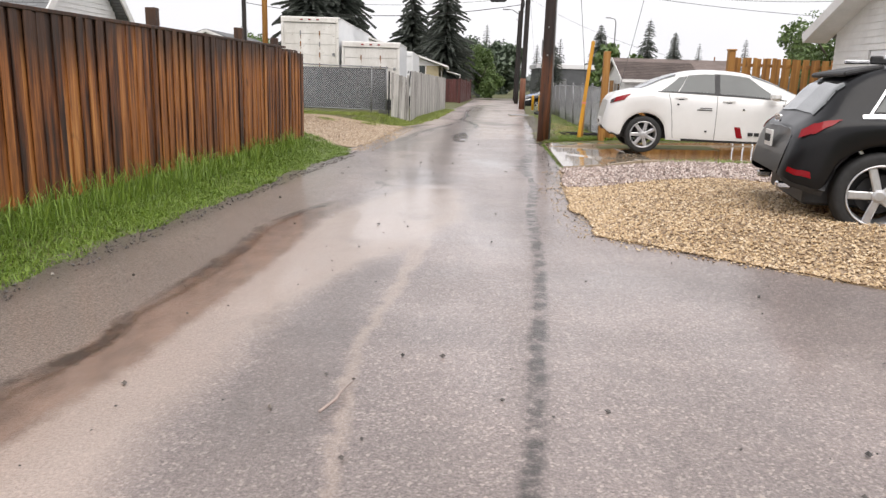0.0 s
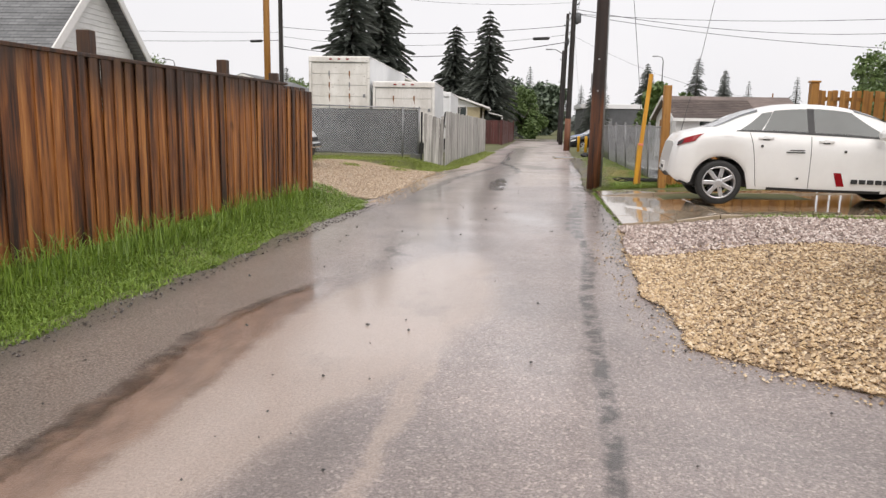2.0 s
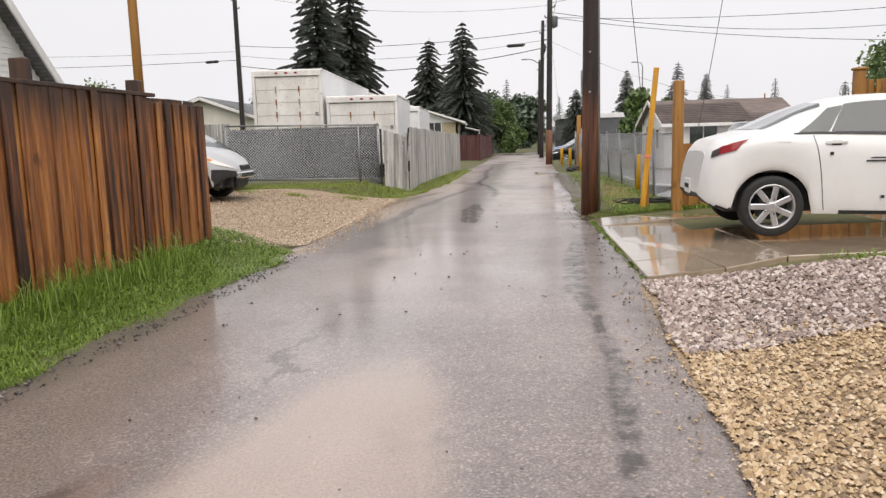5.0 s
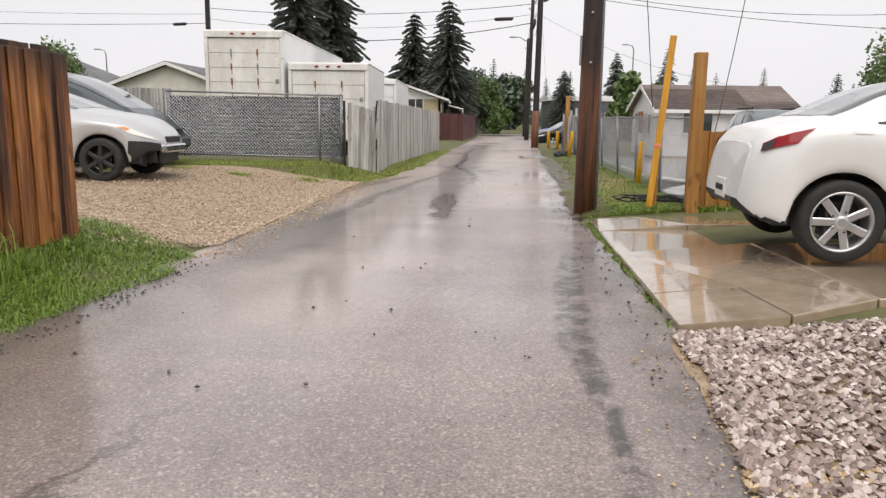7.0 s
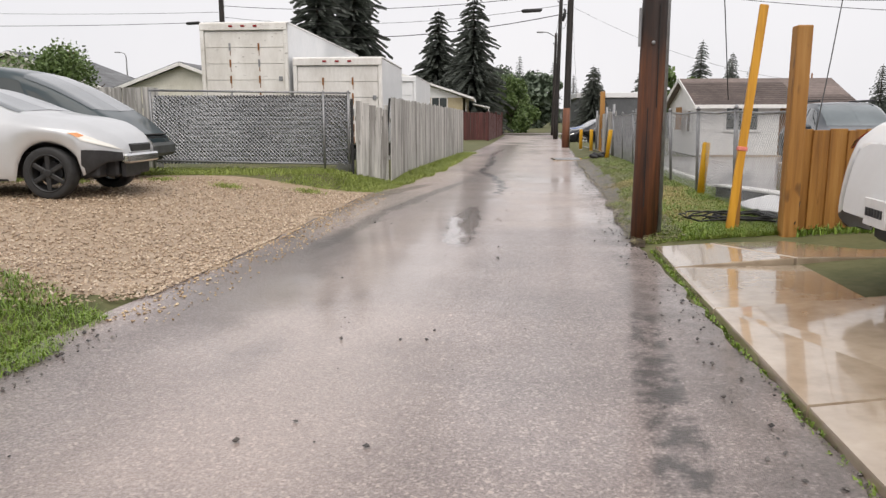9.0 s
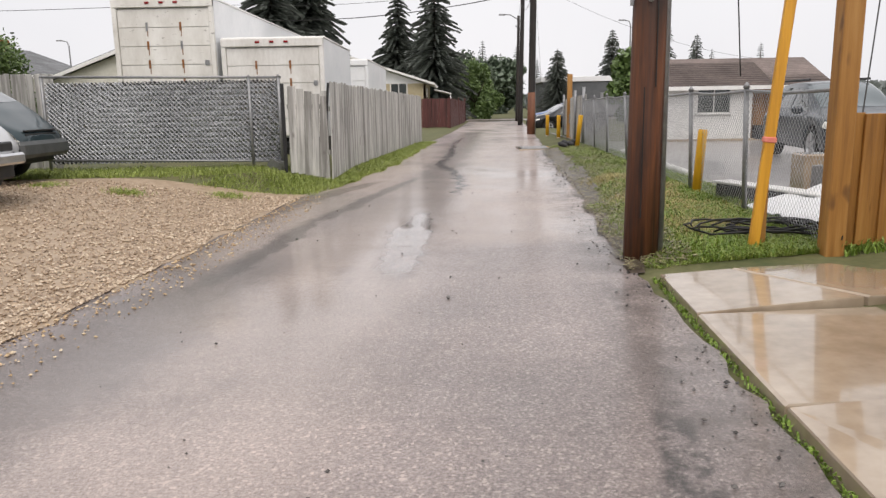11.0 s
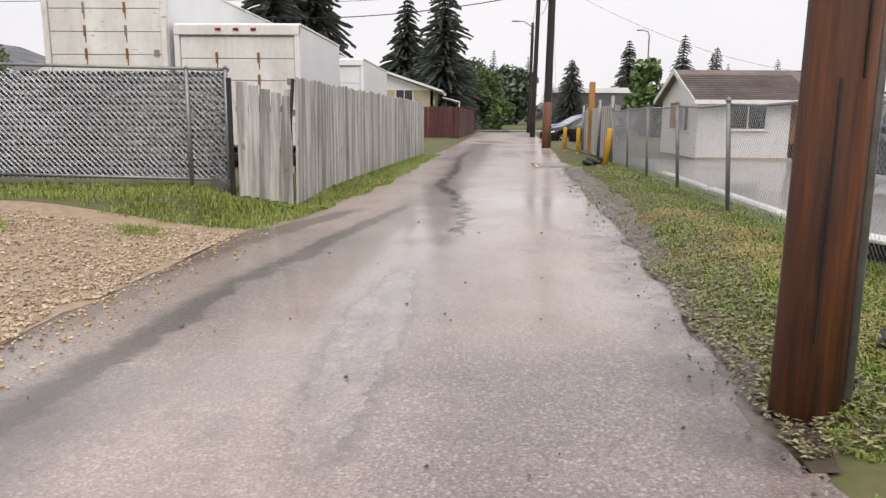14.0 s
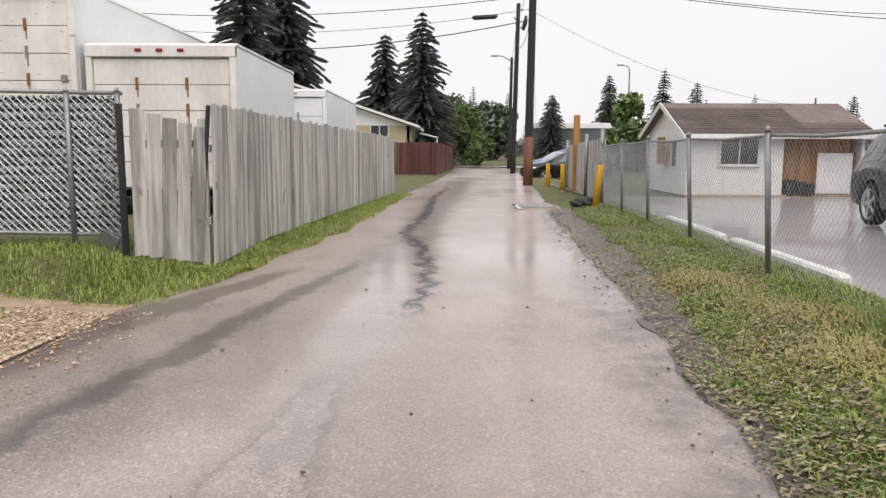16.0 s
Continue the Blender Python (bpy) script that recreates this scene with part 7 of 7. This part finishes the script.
for k in range(1300):
    y = 6.5 + 38 * rs.rand()
    x = lane_right(y) - 0.35 * rs.rand() ** 2 + 0.1
    s = 0.006 + 0.016 * rs.rand() ** 4
    pts.append((x, y, land(x, y) + 0.008 + s * 0.3, s, rs.rand() * 6.3, 0.0))
for k in range(900):
    y = 4 + 13 * rs.rand()
    x = lane_left(y) + 0.3 * rs.rand()
    s = 0.008 + 0.016 * rs.rand() ** 3
    pts.append((x, y, land(x, y) + 0.008 + s * 0.3, s, rs.rand() * 6.3, 0.0))
scatter("loose_stones", "small dark wet stones scattered over the lane", pts, STONE_DARK, OCT, OCTF, "stones", 4)


def tuft(name, label, spots, mat, seed, wide=0.006):
    """Blades of grass: spots are (x, y, z, height, turn, bend)."""
    P = np.array(spots)
    n = len(P)
    r = np.random.RandomState(seed)
    d = np.stack([np.cos(P[:, 4]), np.sin(P[:, 4]), np.zeros(n)], 1)
    e = np.stack([-d[:, 1], d[:, 0], np.zeros(n)], 1)
    w = wide * (0.6 + 0.8 * r.rand(n))[:, None]
    root = P[:, :3]
    h = P[:, 3][:, None]
    b = P[:, 5][:, None]
    up = np.array([[0, 0, 1.0]])
    mid = root + up * h * 0.6 + d * h * b * 0.3
    tip = root + up * h * (1.0 - 0.35 * b) + d * h * b
    V = np.stack([root - e * w, root + e * w, mid + e * w * 0.8, mid - e * w * 0.8, tip], 1).reshape(-1, 3)
    i = np.arange(n)[:, None] * 5
    faces = [tuple(q) for q in np.hstack([i, i + 1, i + 2, i + 3]).tolist()] + [tuple(q) for q in np.hstack([i + 3, i + 2, i + 4]).tolist()]
    me = bpy.data.meshes.new(name)
    me.from_pydata(V.tolist(), [], faces)
    me.materials.append(mat)
    return tagged(put_mesh(name, me), label, "grass", kind="stuff")


def blades(n, region, hmin, hmax, seed, bend=(0.3, 1.1), clump=0.0):
    r = np.random.RandomState(seed)
    out = []
    tries = 0
    while len(out) < n and tries < n * 6:
        tries += 1
        p = region(r)
        if p is None:
            continue
        x, y, f = p
        c = 0.5 + 0.5 * noise.noise((x * 1.6, y * 1.6, seed))
        if r.rand() < clump * (1 - c):
            continue
        h = (hmin + (hmax - hmin) * r.rand() ** 1.5) * f * (0.6 + 0.8 * c)
        out.append((x, y, land(x, y) - 0.01, h, r.rand() * 6.283, r.uniform(*bend)))
    return out


def left_verge(r):
    y = 3.0 + 14.6 * r.rand()
    a, b = lane_left(y) + 0.05 + ragged(0, y) * 0.5, fence_x(min(y, 16.6)) - 0.05 - (0.9 if y > 16.7 else 0)
    q = r.rand()
    x = a + (b - a) * q
    if y > 17 and (y - 17) > 0.7 * (1 - abs(q - 0.5)):
        return None
    return x, y, 0.55 + 0.6 * q


def left_far(r):
    y = 26.9 + 2.2 * r.rand() if r.rand() < 0.45 else 28.2 + 16 * r.rand()
    if y < 29.0 and r.rand() < 0.7:
        x = -7.5 + 5.6 * r.rand()
        if y < 27.1 + ragged(x * 2, 3) * 1.5:
            return None
    else:
        b = -1.68 + 0.078 * (y - 29.0) if y > 29 else -2.3 + (y - 28.3)
        x = b + (lane_left(y) - b + 0.1 + ragged(0, y) * 0.5) * r.rand()
    return x, y, 0.9


def right_verge(r):
    y = 20.75 + 18.5 * r.rand() ** 1.4
    a = lane_right(y) + 0.12 + ragged(0, y) + 0.3 * ease(24, 30, y)
    b = 4.3 + 0.04 * (y - 22) + 0.35
    q = r.rand()
    x = a + (b - a) * q
    bare = noise.noise((x * 0.9, y * 0.7, 8.0)) + 0.9 * (1 - q) * ease(23, 28, y)
    if bare > 0.45 and r.rand() < 0.75:
        return None
    return x, y, 0.7 + 0.3 * q


def pad_edge(r):
    if r.rand() < 0.22:
        y = 14.5 + 6 * r.rand()
        return edge(y) - 0.05 + 0.05 * r.rand(), y, 0.3
    if r.rand() < 0.5:
        x = 4.2 + 5 * r.rand()
        return x, 14.55 + 0.5 * r.rand() + 0.05 * (x - 4), 0.8
    x = 4.15 + 4 * r.rand()
    return x, 20.55 + 0.25 * r.rand() + 0.15 * (x - 4), 1.0


tuft("verge_grass", "long wet green grass along the cedar fence", blades(60000, left_verge, 0.04, 0.15, 1, (0.6, 1.5), clump=0.55), GRASS, 1, 0.0045)
tuft("tall_grass", "seeding tall grass at the cedar fence foot", blades(3200, lambda r: (lambda y: (fence_x(y) + 0.08 + 0.3 * r.rand(), y, 1.0))(3 + 12.6 * r.rand()), 0.12, 0.5, 2, (0.2, 0.9), 0.85), GRASS, 2, 0.0045)
tuft("verge_grass", "short green grass under the gate and pickets", blades(34000, left_far, 0.03, 0.15, 3, (0.4, 1.3), clump=0.65), YELLOWGRASS, 3, 0.005)
tuft("verge_grass", "patchy wet grass between lane and chain-link fence", blades(40000, right_verge, 0.025, 0.1, 4, (0.5, 1.5), clump=0.7), YELLOWGRASS, 4, 0.005)
tuft("green_grass", "fresh green tufts along the chain-link fence", blades(28000, right_verge, 0.03, 0.12, 14, (0.4, 1.4), clump=0.8), GRASS, 14, 0.005)
tuft("dry_grass", "patches of pale dead grass clippings", blades(8000, lambda r: (lambda k: (3.4 + 0.3 * (k % 2) + 0.06 * k + 0.25 * r.randn(), 22.2 + 1.3 * k + 0.35 * r.randn(), 1.0))(r.randint(0, 5)), 0.04, 0.1, 5, (0.8, 1.6)), DRYGRASS, 5, 0.006)
tuft("edge_grass", "thin moss and grass along the slab edges", blades(3600, pad_edge, 0.04, 0.15, 6), GRASS, 6, 0.007)
tuft("weed_tufts", "small weed tufts growing in the pale gravel", blades(2600, lambda r: (lambda k: (-2.9 - 1.35 * k + 0.14 * r.randn(), 26.3 - 0.5 * (k % 2) - 0.22 * k + 0.12 * r.randn(), 1.0))(r.randint(0, 5)), 0.04, 0.14, 9, (0.4, 1.4)), YELLOWGRASS, 9, 0.005)
sheet("verge_mud", lambda y: (lane_right(y) + 0.0, lane_right(y) + 0.22 + 0.25 * ease(23, 29, y)), frange(20.7, 38.0, 0.25), MUD, 0.008, 6, "dark wet mud along the lane edge", relief=0.02, edge=0.1)
pts = []
while len(pts) < 26000:
    y = 20.8 + 17.5 * rs.rand()
    x = lane_right(y) + 0.02 + (0.6 + 1.0 * ease(23, 29, y)) * rs.rand() ** 1.2 + 0.3 * ragged(0, y)
    s = 0.01 + 0.026 * rs.rand() ** 2
    pts.append((x, y, land(x, y) + 0.016 + 0.03 * rs.rand(), s, rs.rand() * 6.3, rs.uniform(-0.5, 0.5)))
LITTER = stone_mat("leaf_litter", [(0.1, (0.06, 0.048, 0.03)), (0.45, (0.18, 0.145, 0.08)), (0.7, (0.32, 0.27, 0.15)), (0.95, (0.44, 0.42, 0.22))], 0.6)
LEAFBIT = [(0.9, 0, 0.05), (0.1, 0.42, 0.12), (-0.9, 0.1, 0.02), (0.0, -0.4, 0.1)]
scatter("leaf_litter", "brown and yellow leaf litter on the muddy verge", pts, LITTER, LEAFBIT, [(0, 1, 2, 3)], "litter", 7)
tw = thing("fallen_twig", "pale peeled twig lying on the lane", "twig", (-0.55, 3.55, 0.012))
tube_ob("stick", [(-0.06, -0.14, 0.0), (0.0, 0.0, 0.006), (0.01, 0.1, 0.004), (0.05, 0.24, 0.0)], [0.008, 0.01, 0.008, 0.004], STONE_GREY, tw, 6)

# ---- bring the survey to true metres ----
for ob in list(scene.objects):
    if ob.parent is None and ob.type in {"MESH", "EMPTY"}:
        ob.matrix_basis = Matrix.Scale(TRUE, 4) @ ob.matrix_basis
